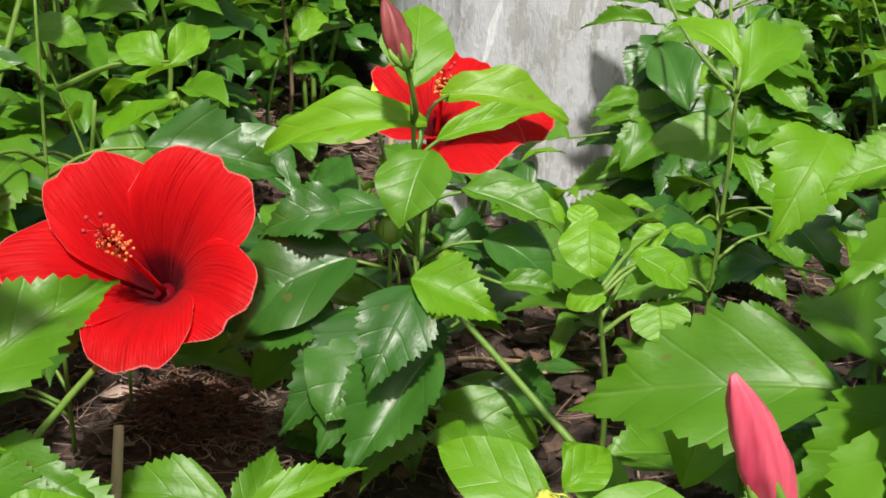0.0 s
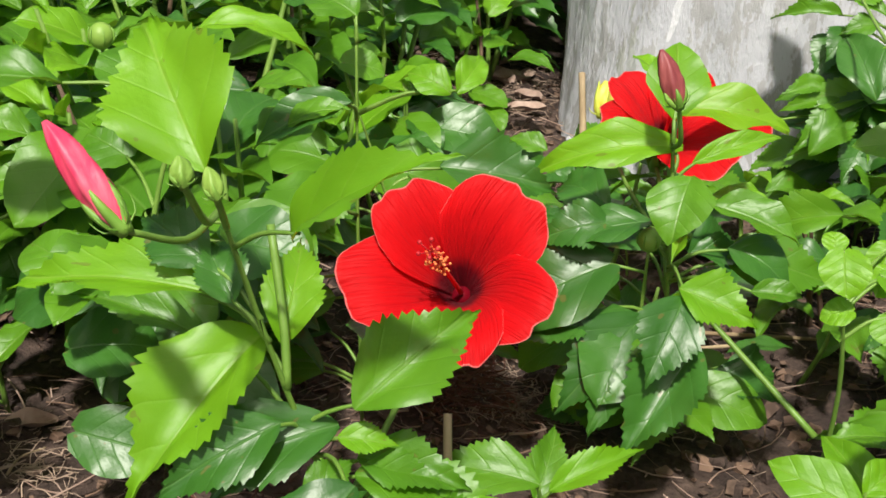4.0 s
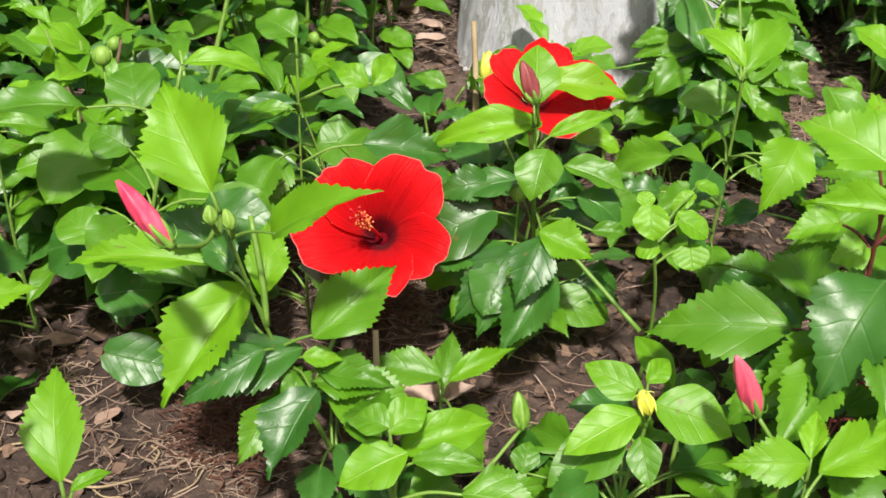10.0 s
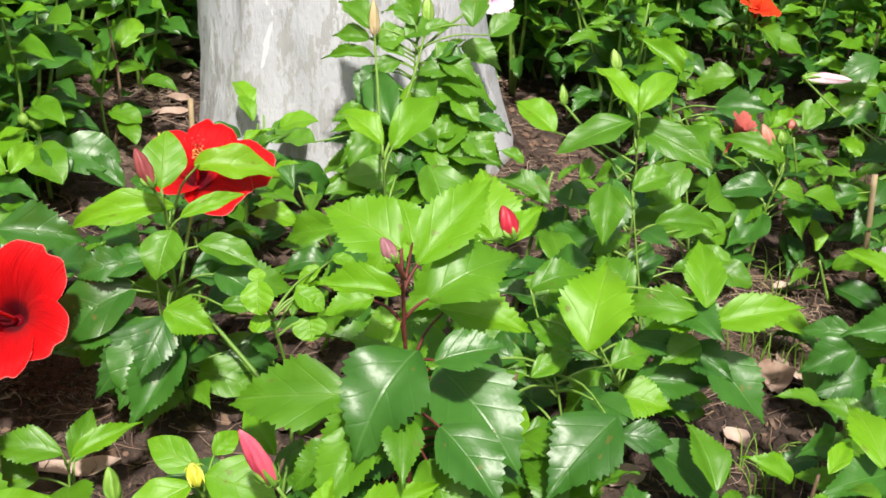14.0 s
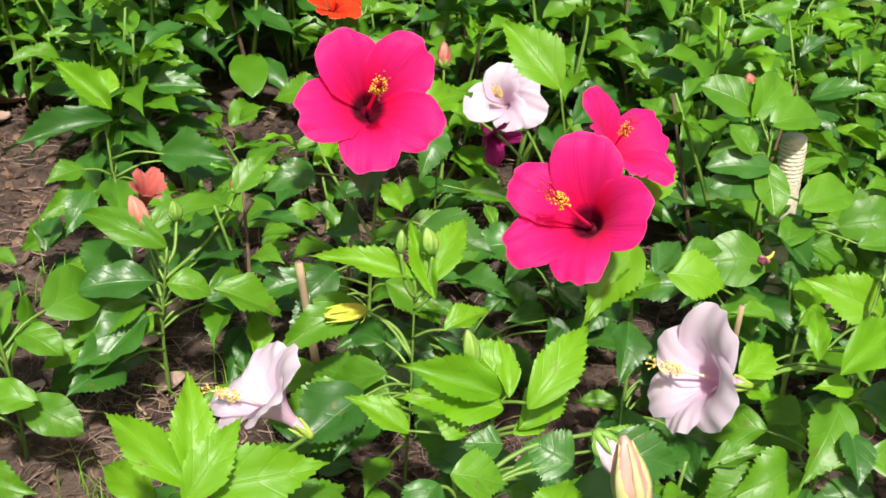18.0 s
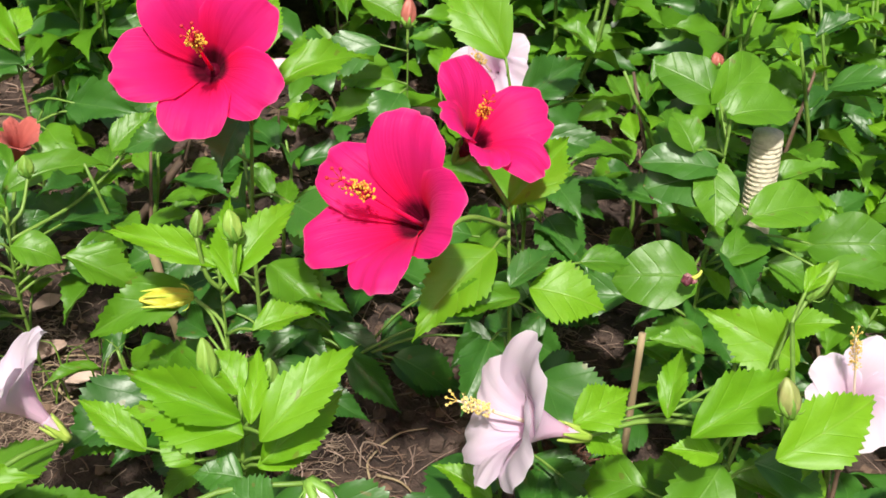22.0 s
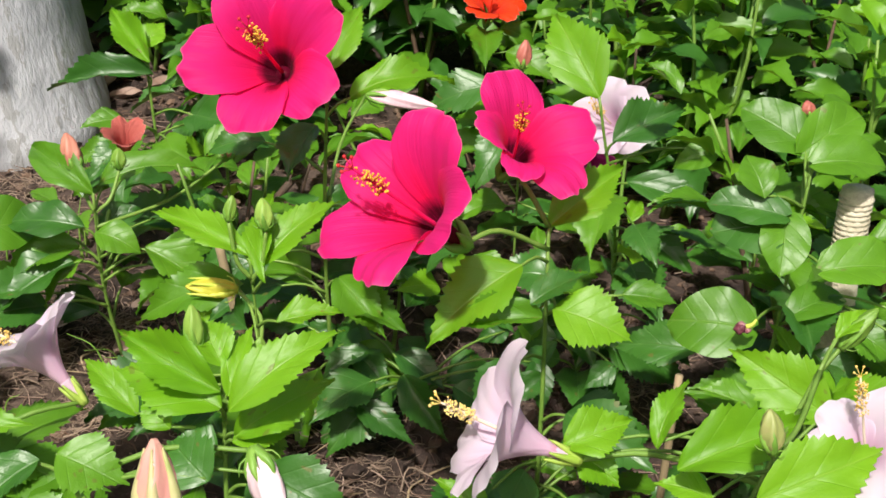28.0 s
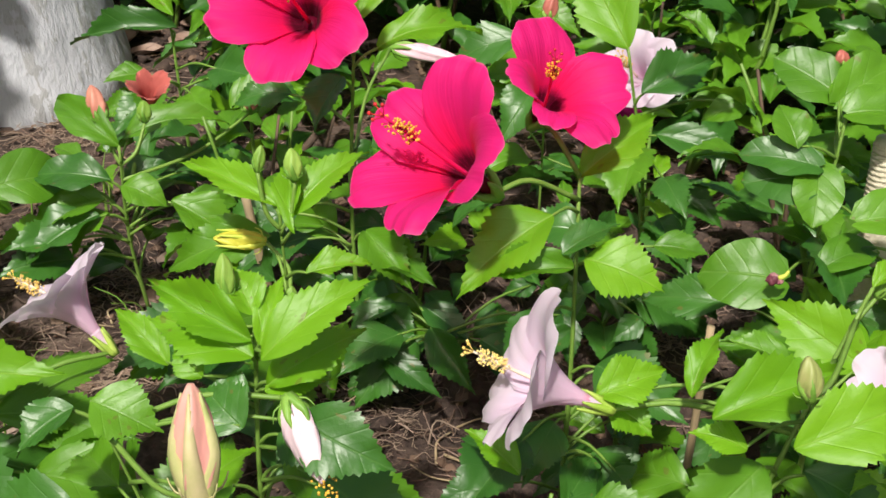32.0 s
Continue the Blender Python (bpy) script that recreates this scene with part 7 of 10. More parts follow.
leaf(p_k, 's', 0, (-0.450, 0.433, 0.296), (-0.462, 0.492, 0.342), 0.043)
leaf(p_k, 's', 0, (-0.485, 0.523, 0.250), (-0.521, 0.545, 0.272), 0.030)
leaf(p_k, 's', 0, (-0.466, 0.457, 0.240), (-0.405, 0.479, 0.246), 0.034)
leaf(p_k, 's', 2, (-0.501, 0.513, 0.212), (-0.560, 0.522, 0.228), 0.035)
leaf(p_k, 's', 2, (-0.480, 0.446, 0.212), (-0.526, 0.455, 0.225), 0.028)
leaf(p_k, 's', 2, (-0.479, 0.485, 0.172), (-0.531, 0.540, 0.137), 0.051)
leaf(p_k, 's', 1, (-0.496, 0.537, 0.113), (-0.525, 0.592, 0.087), 0.041)
leaf(p_k, 's', 2, (-0.453, 0.498, 0.242), (-0.442, 0.555, 0.232), 0.041)
leaf(p_k, 's', 2, (-0.480, 0.491, 0.209), (-0.505, 0.538, 0.207), 0.037)
leaf(p_k, 's', 2, (-0.499, 0.512, 0.157), (-0.542, 0.557, 0.136), 0.046)
leaf(p_k, 's', 1, (-0.480, 0.447, 0.212), (-0.518, 0.406, 0.212), 0.033)
leaf(p_k, 's', 2, (-0.468, 0.505, 0.108), (-0.465, 0.573, 0.084), 0.053)
leaf(p_k, 's', 1, (-0.505, 0.506, 0.192), (-0.549, 0.550, 0.162), 0.043)
leaf(p_k, 's', 2, (-0.481, 0.457, 0.228), (-0.530, 0.456, 0.234), 0.033)
leaf(p_k, 's', 1, (-0.509, 0.493, 0.099), (-0.581, 0.499, 0.084), 0.047)
leaf(p_k, 's', 2, (-0.503, 0.521, 0.111), (-0.556, 0.576, 0.088), 0.048)
leaf(p_k, 's', 1, (-0.511, 0.457, 0.108), (-0.557, 0.424, 0.084), 0.044)
leaf(p_k, 's', 1, (-0.493, 0.499, 0.153), (-0.540, 0.540, 0.139), 0.042)
leaf(p_k, 's', 1, (-0.495, 0.524, 0.122), (-0.528, 0.573, 0.113), 0.040)
leaf(p_k, 's', 1, (-0.494, 0.462, 0.220), (-0.553, 0.467, 0.203), 0.042)
p_l = bush('roundleaf_seedling', 'low seedling with rounded glossy green leaves', (-0.346, 0.599, 0.067), (-0.345, 0.587, 0.222), (-0.306, 0.593, 0.377))
leaf(p_l, 'o', 0, (-0.306, 0.593, 0.377), (-0.238, 0.602, 0.372), 0.023)
leaf(p_l, 'o', 1, (-0.377, 0.570, 0.350), (-0.468, 0.557, 0.356), 0.038)
leaf(p_l, 'r', 1, (-0.348, 0.606, 0.334), (-0.359, 0.639, 0.362), 0.046)
leaf(p_l, 'r', 1, (-0.368, 0.642, 0.280), (-0.398, 0.652, 0.293), 0.046)
leaf(p_l, 'r', 1, (-0.386, 0.571, 0.233), (-0.416, 0.585, 0.248), 0.039)
leaf(p_l, 'r', 2, (-0.380, 0.541, 0.195), (-0.329, 0.552, 0.195), 0.049)
leaf(p_l, 'r', 2, (-0.378, 0.530, 0.145), (-0.323, 0.526, 0.134), 0.044)
leaf(p_l, 'r', 1, (-0.351, 0.563, 0.235), (-0.372, 0.509, 0.242), 0.044)
leaf(p_l, 'r', 1, (-0.328, 0.600, 0.229), (-0.267, 0.651, 0.202), 0.076)
leaf(p_l, 'r', 2, (-0.293, 0.573, 0.256), (-0.237, 0.556, 0.254), 0.049)
leaf(p_l, 'r', 2, (-0.294, 0.579, 0.216), (-0.244, 0.571, 0.220), 0.039)
leaf(p_l, 'r', 1, (-0.348, 0.574, 0.134), (-0.353, 0.528, 0.135), 0.039)
leaf(p_l, 'r', 1, (-0.298, 0.617, 0.220), (-0.246, 0.650, 0.185), 0.060)
leaf(p_l, 'r', 1, (-0.347, 0.603, 0.261), (-0.399, 0.665, 0.263), 0.071)
leaf(p_l, 'r', 1, (-0.354, 0.557, 0.253), (-0.375, 0.513, 0.252), 0.040)
leaf(p_l, 'r', 2, (-0.370, 0.623, 0.194), (-0.414, 0.680, 0.173), 0.054)
leaf(p_l, 'r', 2, (-0.367, 0.613, 0.148), (-0.405, 0.649, 0.140), 0.042)
leaf(p_l, 'r', 1, (-0.290, 0.583, 0.265), (-0.240, 0.578, 0.241), 0.044)
leaf(p_l, 'r', 1, (-0.324, 0.652, 0.123), (-0.294, 0.730, 0.112), 0.076)
leaf(p_l, 'r', 1, (-0.391, 0.617, 0.238), (-0.445, 0.652, 0.205), 0.050)
leaf(p_l, 'r', 1, (-0.331, 0.575, 0.234), (-0.295, 0.535, 0.219), 0.042)
leaf(p_l, 'r', 2, (-0.338, 0.622, 0.246), (-0.334, 0.667, 0.223), 0.041)
leaf(p_l, 'r', 2, (-0.320, 0.574, 0.173), (-0.262, 0.531, 0.158), 0.062)
leaf(p_l, 'r', 2, (-0.371, 0.595, 0.211), (-0.443, 0.610, 0.198), 0.066)
leaf(p_l, 'r', 1, (-0.339, 0.648, 0.227), (-0.335, 0.693, 0.201), 0.040)
leaf(p_l, 'r', 1, (-0.342, 0.639, 0.216), (-0.339, 0.690, 0.191), 0.049)
p_l1 = bush('hibiscus_shoot', 'small bush with soft mid-green leaves on thin stems', (-0.204, 0.751, 0.056), (-0.205, 0.734, 0.190), (-0.242, 0.725, 0.324))
leaf(p_l1, 'r', 1, (-0.242, 0.725, 0.324), (-0.212, 0.727, 0.321), 0.026)
leaf(p_l1, 'o', 0, (-0.163, 0.724, 0.306), (-0.144, 0.755, 0.327), 0.023)
leaf(p_l1, 'o', 0, (-0.167, 0.725, 0.305), (-0.198, 0.735, 0.319), 0.026)
leaf(p_l1, 'r', 1, (-0.179, 0.749, 0.237), (-0.218, 0.741, 0.238), 0.055)
leaf(p_l1, 's', 1, (-0.217, 0.758, 0.214), (-0.229, 0.819, 0.211), 0.042)
leaf(p_l1, 's', 2, (-0.228, 0.739, 0.174), (-0.291, 0.744, 0.184), 0.039)
leaf(p_l1, 's', 2, (-0.219, 0.765, 0.153), (-0.244, 0.809, 0.124), 0.032)
leaf(p_l1, 's', 2, (-0.180, 0.717, 0.164), (-0.145, 0.685, 0.159), 0.028)
leaf(p_l1, 's', 2, (-0.158, 0.766, 0.176), (-0.095, 0.804, 0.173), 0.043)
leaf(p_l1, 's', 1, (-0.249, 0.719, 0.149), (-0.316, 0.685, 0.113), 0.058)
leaf(p_l1, 's', 2, (-0.234, 0.758, 0.229), (-0.270, 0.810, 0.233), 0.037)
leaf(p_l1, 's', 1, (-0.165, 0.718, 0.120), (-0.111, 0.682, 0.126), 0.037)
leaf(p_l1, 's', 2, (-0.183, 0.790, 0.187), (-0.164, 0.837, 0.190), 0.036)
leaf(p_l1, 's', 2, (-0.236, 0.739, 0.214), (-0.309, 0.755, 0.189), 0.048)
leaf(p_l1, 's', 1, (-0.211, 0.754, 0.217), (-0.210, 0.805, 0.194), 0.034)
leaf(p_l1, 's', 1, (-0.198, 0.739, 0.240), (-0.140, 0.760, 0.205), 0.047)
leaf(p_l1, 's', 1, (-0.242, 0.677, 0.258), (-0.262, 0.627, 0.226), 0.040)
leaf(p_l1, 's', 1, (-0.222, 0.788, 0.170), (-0.243, 0.848, 0.136), 0.050)
p_l2 = bush('roundleaf_seedling', 'low seedling with rounded glossy green leaves', (-0.540, 0.783, 0.081), (-0.540, 0.777, 0.187), (-0.543, 0.797, 0.294))
leaf(p_l2, 'o', 1, (-0.543, 0.797, 0.294), (-0.615, 0.801, 0.310), 0.053)
leaf(p_l2, 'r', 1, (-0.567, 0.750, 0.274), (-0.631, 0.735, 0.273), 0.037)
leaf(p_l2, 'r', 2, (-0.506, 0.742, 0.171), (-0.483, 0.714, 0.146), 0.053)
leaf(p_l2, 'r', 1, (-0.592, 0.798, 0.145), (-0.642, 0.816, 0.124), 0.048)
leaf(p_l2, 'r', 2, (-0.499, 0.823, 0.130), (-0.459, 0.864, 0.134), 0.045)
leaf(p_l2, 'r', 2, (-0.481, 0.754, 0.142), (-0.443, 0.738, 0.122), 0.035)
leaf(p_l2, 'r', 1, (-0.549, 0.742, 0.191), (-0.562, 0.685, 0.157), 0.049)
leaf(p_l2, 'r', 2, (-0.531, 0.763, 0.220), (-0.505, 0.709, 0.189), 0.048)
leaf(p_l2, 'r', 1, (-0.548, 0.801, 0.194), (-0.562, 0.847, 0.198), 0.035)
leaf(p_l2, 'r', 1, (-0.546, 0.800, 0.193), (-0.558, 0.847, 0.165), 0.040)
leaf(p_l2, 'r', 2, (-0.507, 0.787, 0.211), (-0.458, 0.800, 0.212), 0.040)
leaf(p_l2, 'r', 2, (-0.600, 0.774, 0.141), (-0.670, 0.768, 0.099), 0.058)
leaf(p_l2, 'r', 1, (-0.545, 0.836, 0.124), (-0.549, 0.884, 0.125), 0.036)
leaf(p_l2, 'r', 2, (-0.515, 0.791, 0.184), (-0.459, 0.824, 0.184), 0.050)
leaf(p_l2, 'r', 1, (-0.592, 0.794, 0.179), (-0.646, 0.809, 0.156), 0.048)
p_l3 = bush('roundleaf_seedling', 'low seedling with rounded glossy green leaves', (-0.477, 0.650, 0.077), (-0.477, 0.635, 0.184), (-0.477, 0.630, 0.291))
leaf(p_l3, 'r', 1, (-0.477, 0.630, 0.291), (-0.525, 0.615, 0.288), 0.031)
leaf(p_l3, 'r', 2, (-0.429, 0.657, 0.239), (-0.363, 0.689, 0.231), 0.060)
leaf(p_l3, 'r', 2, (-0.494, 0.645, 0.145), (-0.544, 0.659, 0.114), 0.044)
leaf(p_l3, 'r', 2, (-0.482, 0.659, 0.225), (-0.493, 0.723, 0.189), 0.054)
leaf(p_l3, 'r', 2, (-0.512, 0.612, 0.153), (-0.557, 0.576, 0.131), 0.045)
leaf(p_l3, 'r', 2, (-0.525, 0.631, 0.103), (-0.569, 0.617, 0.097), 0.035)
leaf(p_l3, 'r', 1, (-0.523, 0.606, 0.140), (-0.571, 0.569, 0.140), 0.049)
leaf(p_l3, 'r', 1, (-0.502, 0.654, 0.162), (-0.554, 0.686, 0.162), 0.048)
leaf(p_l3, 'r', 2, (-0.532, 0.647, 0.175), (-0.602, 0.662, 0.163), 0.054)
leaf(p_l3, 'r', 1, (-0.465, 0.698, 0.134), (-0.448, 0.779, 0.144), 0.064)
p_pp = bush('hibiscus_shoot', 'leafy green seedling rooted in brown soil', (0.242, 1.127, 0.023), (0.242, 1.120, 0.172), (0.250, 1.141, 0.322))
leaf(p_pp, 's', 1, (0.191, 1.139, 0.308), (0.149, 1.181, 0.333), 0.038)
leaf(p_pp, 's', 1, (0.189, 1.140, 0.295), (0.141, 1.151, 0.295), 0.028)
leaf(p_pp, 's', 1, (0.196, 1.133, 0.290), (0.245, 1.139, 0.304), 0.041)
leaf(p_pp, 's', 1, (0.193, 1.129, 0.276), (0.126, 1.140, 0.273), 0.021)
leaf(p_pp, 's', 2, (0.202, 1.127, 0.263), (0.176, 1.101, 0.237), 0.034)
leaf(p_pp, 's', 1, (0.250, 1.141, 0.322), (0.205, 1.164, 0.332), 0.014)
leaf(p_pp, 's', 1, (0.258, 1.133, 0.308), (0.300, 1.136, 0.318), 0.026)
leaf(p_pp, 's', 1, (0.318, 1.119, 0.318), (0.330, 1.166, 0.359), 0.039)
leaf(p_pp, 's', 2, (0.307, 1.109, 0.280), (0.257, 1.123, 0.282), 0.033)
leaf(p_pp, 's', 1, (0.301, 1.106, 0.267), (0.239, 1.108, 0.258), 0.031)
leaf(p_pp, 's', 1, (0.293, 1.096, 0.236), (0.325, 1.058, 0.212), 0.036)
leaf(p_pp, 's', 1, (0.222, 1.086, 0.207), (0.134, 1.093, 0.197), 0.034)
leaf(p_pp, 's', 1, (0.214, 1.092, 0.198), (0.147, 1.058, 0.160), 0.043)
leaf(p_pp, 's', 2, (0.219, 1.090, 0.199), (0.241, 1.050, 0.172), 0.030)
leaf(p_pp, 's', 2, (0.218, 1.073, 0.167), (0.192, 1.036, 0.134), 0.039)
leaf(p_pp, 's', 2, (0.268, 1.080, 0.197), (0.235, 1.048, 0.166), 0.033)
leaf(p_pp, 's', 1, (0.269, 1.064, 0.192), (0.306, 1.069, 0.202), 0.026)
leaf(p_pp, 'o', 1, (0.118, 1.084, 0.176), (0.077, 1.099, 0.181), 0.039)
leaf(p_pp, 's', 1, (0.259, 1.074, 0.180), (0.279, 1.025, 0.146), 0.036)
leaf(p_pp, 's', 1, (0.275, 1.120, 0.275), (0.327, 1.086, 0.258), 0.039)
leaf(p_pp, 's', 2, (0.287, 1.129, 0.211), (0.350, 1.137, 0.178), 0.045)
leaf(p_pp, 's', 2, (0.293, 1.124, 0.103), (0.348, 1.125, 0.107), 0.035)
leaf(p_pp, 's', 1, (0.288, 1.080, 0.109), (0.339, 1.032, 0.072), 0.047)
leaf(p_pp, 's', 1, (0.254, 1.089, 0.078), (0.270, 1.043, 0.060), 0.032)
leaf(p_pp, 's', 2, (0.286, 1.111, 0.215), (0.334, 1.095, 0.205), 0.029)
leaf(p_pp, 's', 2, (0.251, 1.178, 0.117), (0.258, 1.224, 0.110), 0.026)
leaf(p_pp, 's', 1, (0.196, 1.084, 0.078), (0.164, 1.056, 0.054), 0.030)
leaf(p_pp, 's', 1, (0.278, 1.141, 0.110), (0.336, 1.168, 0.119), 0.041)
leaf(p_pp, 's', 2, (0.275, 1.101, 0.138), (0.316, 1.076, 0.128), 0.035)
leaf(p_pp, 's', 1, (0.252, 1.160, 0.104), (0.273, 1.235, 0.072), 0.054)
leaf(p_pp, 's', 1, (0.206, 1.105, 0.151), (0.144, 1.077, 0.144), 0.041)
leaf(p_pp, 's', 2, (0.225, 1.134, 0.232), (0.176, 1.148, 0.235), 0.032)
leaf(p_pp, 's', 1, (0.197, 1.125, 0.198), (0.139, 1.129, 0.189), 0.040)
leaf(p_pp, 's', 1, (0.253, 1.147, 0.142), (0.272, 1.192, 0.114), 0.038)
leaf(p_pp, 's', 2, (0.292, 1.153, 0.064), (0.331, 1.175, 0.048), 0.031)
leaf(p_pp, 's', 1, (0.286, 1.153, 0.074), (0.337, 1.186, 0.051), 0.040)
leaf(p_pp, 's', 2, (0.214, 1.122, 0.128), (0.137, 1.119, 0.105), 0.046)
leaf(p_pp, 's', 1, (0.183, 1.108, 0.210), (0.139, 1.097, 0.206), 0.025)
leaf(p_pp, 's', 2, (0.207, 1.146, 0.079), (0.165, 1.172, 0.063), 0.033)
leaf(p_pp, 's', 1, (0.233, 1.086, 0.157), (0.221, 1.041, 0.144), 0.031)
leaf(p_pp, 's', 1, (0.249, 1.098, 0.164), (0.264, 1.051, 0.164), 0.033)
leaf(p_pp, 's', 1, (0.188, 1.136, 0.131), (0.125, 1.152, 0.104), 0.049)
leaf(p_pp, 's', 1, (0.273, 1.124, 0.211), (0.337, 1.123, 0.186), 0.042)
leaf(p_pp, 's', 1, (0.219, 1.142, 0.114), (0.173, 1.180, 0.118), 0.034)
leaf(p_pp, 's', 2, (0.278, 1.165, 0.181), (0.305, 1.198, 0.162), 0.026)
leaf(p_pp, 's', 2, (0.261, 1.143, 0.095), (0.309, 1.192, 0.088), 0.046)
leaf(p_pp, 's', 1, (0.263, 1.137, 0.162), (0.324, 1.183, 0.168), 0.050)
leaf(p_pp, 's', 2, (0.236, 1.157, 0.128), (0.230, 1.197, 0.109), 0.029)
leaf(p_pp, 's', 2, (0.255, 1.172, 0.135), (0.265, 1.215, 0.109), 0.034)
leaf(p_pp, 's', 1, (0.299, 1.113, 0.177), (0.364, 1.105, 0.143), 0.050)
leaf(p_pp, 's', 2, (0.260, 1.145, 0.066), (0.295, 1.185, 0.069), 0.033)
leaf(p_pp, 's', 1, (0.207, 1.167, 0.134), (0.174, 1.210, 0.113), 0.041)
leaf(p_pp, 's', 1, (0.216, 1.117, 0.077), (0.162, 1.100, 0.064), 0.033)
leaf(p_pp, 's', 2, (0.241, 1.091, 0.172), (0.240, 1.044, 0.151), 0.030)
leaf(p_pp, 's', 2, (0.261, 1.062, 0.101), (0.278, 1.005, 0.108), 0.033)
leaf(p_pp, 's', 1, (0.252, 1.149, 0.185), (0.269, 1.203, 0.175), 0.035)
leaf(p_pp, 's', 2, (0.216, 1.143, 0.179), (0.167, 1.186, 0.168), 0.043)
leaf(p_pp, 's', 2, (0.230, 1.171, 0.108), (0.220, 1.212, 0.091), 0.031)
leaf(p_pp, 's', 1, (0.294, 1.118, 0.133), (0.363, 1.112, 0.138), 0.046)
leaf(p_pp, 's', 1, (0.263, 1.138, 0.193), (0.305, 1.169, 0.185), 0.034)
p_pq = bush('hibiscus_shoot', 'small bush with soft mid-green leaves on thin stems', (0.261, 1.111, 0.021), (0.261, 1.107, 0.169), (0.247, 1.132, 0.316))
leaf(p_pq, 's', 1, (0.232, 1.118, 0.280), (0.187, 1.142, 0.297), 0.024)
leaf(p_pq, 's', 1, (0.227, 1.121, 0.271), (0.188, 1.113, 0.262), 0.026)
leaf(p_pq, 's', 1, (0.233, 1.130, 0.302), (0.278, 1.146, 0.319), 0.040)
leaf(p_pq, 's', 1, (0.271, 1.108, 0.272), (0.309, 1.136, 0.299), 0.027)
leaf(p_pq, 's', 1, (0.277, 1.107, 0.250), (0.349, 1.082, 0.235), 0.047)
leaf(p_pq, 's', 1, (0.267, 1.085, 0.232), (0.248, 1.121, 0.260), 0.037)
leaf(p_pq, 's', 2, (0.274, 1.086, 0.208), (0.159, 1.069, 0.185), 0.035)
leaf(p_pq, 's', 1, (0.270, 1.053, 0.180), (0.198, 1.103, 0.215), 0.045)
leaf(p_pq, 's', 2, (0.273, 1.060, 0.165), (0.201, 1.049, 0.151), 0.045)
leaf(p_pq, 's', 1, (0.276, 1.049, 0.177), (0.309, 1.100, 0.222), 0.048)
leaf(p_pq, 's', 1, (0.282, 1.058, 0.168), (0.359, 1.046, 0.165), 0.044)
leaf(p_pq, 's', 1, (0.275, 1.051, 0.149), (0.323, 1.029, 0.135), 0.037)
leaf(p_pq, 's', 1, (0.247, 1.132, 0.316), (0.228, 1.172, 0.348), 0.040)
leaf(p_pq, 's', 1, (0.340, 1.121, 0.305), (0.385, 1.143, 0.327), 0.037)
leaf(p_pq, 's', 2, (0.258, 1.125, 0.091), (0.250, 1.169, 0.072), 0.028)
leaf(p_pq, 's', 1, (0.301, 1.160, 0.113), (0.330, 1.196, 0.086), 0.038)
leaf(p_pq, 's', 2, (0.306, 1.118, 0.087), (0.349, 1.126, 0.070), 0.029)
leaf(p_pq, 's', 1, (0.299, 1.083, 0.194), (0.354, 1.047, 0.163), 0.050)
leaf(p_pq, 's', 1, (0.233, 1.120, 0.216), (0.168, 1.135, 0.188), 0.051)
leaf(p_pq, 's', 2, (0.251, 1.139, 0.205), (0.233, 1.213, 0.196), 0.050)
leaf(p_pq, 's', 2, (0.277, 1.114, 0.091), (0.326, 1.130, 0.093), 0.030)
leaf(p_pq, 's', 1, (0.283, 1.102, 0.155), (0.346, 1.088, 0.118), 0.050)
leaf(p_pq, 's', 2, (0.217, 1.061, 0.111), (0.181, 1.021, 0.088), 0.040)
leaf(p_pq, 's', 2, (0.241, 1.149, 0.143), (0.221, 1.189, 0.131), 0.026)
leaf(p_pq, 's', 1, (0.271, 1.125, 0.217), (0.316, 1.164, 0.203), 0.035)
leaf(p_pq, 's', 1, (0.202, 1.105, 0.083), (0.138, 1.101, 0.065), 0.041)
leaf(p_pq, 's', 1, (0.253, 1.129, 0.091), (0.236, 1.169, 0.076), 0.026)
leaf(p_pq, 's', 1, (0.292, 1.076, 0.066), (0.324, 1.042, 0.039), 0.034)
leaf(p_pq, 's', 1, (0.235, 1.117, 0.167), (0.172, 1.143, 0.176), 0.047)
leaf(p_pq, 's', 2, (0.213, 1.129, 0.221), (0.167, 1.144, 0.207), 0.031)
leaf(p_pq, 's', 2, (0.266, 1.134, 0.096), (0.275, 1.186, 0.091), 0.037)
leaf(p_pq, 's', 1, (0.307, 1.152, 0.195), (0.367, 1.204, 0.175), 0.048)
leaf(p_pq, 's', 2, (0.257, 1.129, 0.118), (0.245, 1.202, 0.112), 0.042)
leaf(p_pq, 's', 1, (0.241, 1.103, 0.169), (0.194, 1.093, 0.141), 0.040)
leaf(p_pq, 's', 1, (0.248, 1.080, 0.111), (0.218, 1.010, 0.109), 0.042)
leaf(p_pq, 's', 1, (0.225, 1.068, 0.116), (0.177, 1.016, 0.097), 0.043)
leaf(p_pq, 's', 1, (0.270, 1.173, 0.189), (0.280, 1.235, 0.187), 0.038)
leaf(p_pq, 's', 2, (0.297, 1.130, 0.071), (0.357, 1.163, 0.044), 0.045)
leaf(p_pq, 's', 2, (0.280, 1.094, 0.088), (0.321, 1.060, 0.091), 0.038)
leaf(p_pq, 's', 2, (0.299, 1.140, 0.179), (0.329, 1.167, 0.155), 0.028)
leaf(p_pq, 's', 1, (0.250, 1.125, 0.157), (0.215, 1.180, 0.164), 0.040)
leaf(p_pq, 's', 1, (0.314, 1.122, 0.080), (0.382, 1.138, 0.051), 0.050)
leaf(p_pq, 's', 2, (0.238, 1.126, 0.221), (0.199, 1.151, 0.211), 0.033)
leaf(p_pq, 's', 2, (0.283, 1.105, 0.062), (0.359, 1.088, 0.066), 0.048)
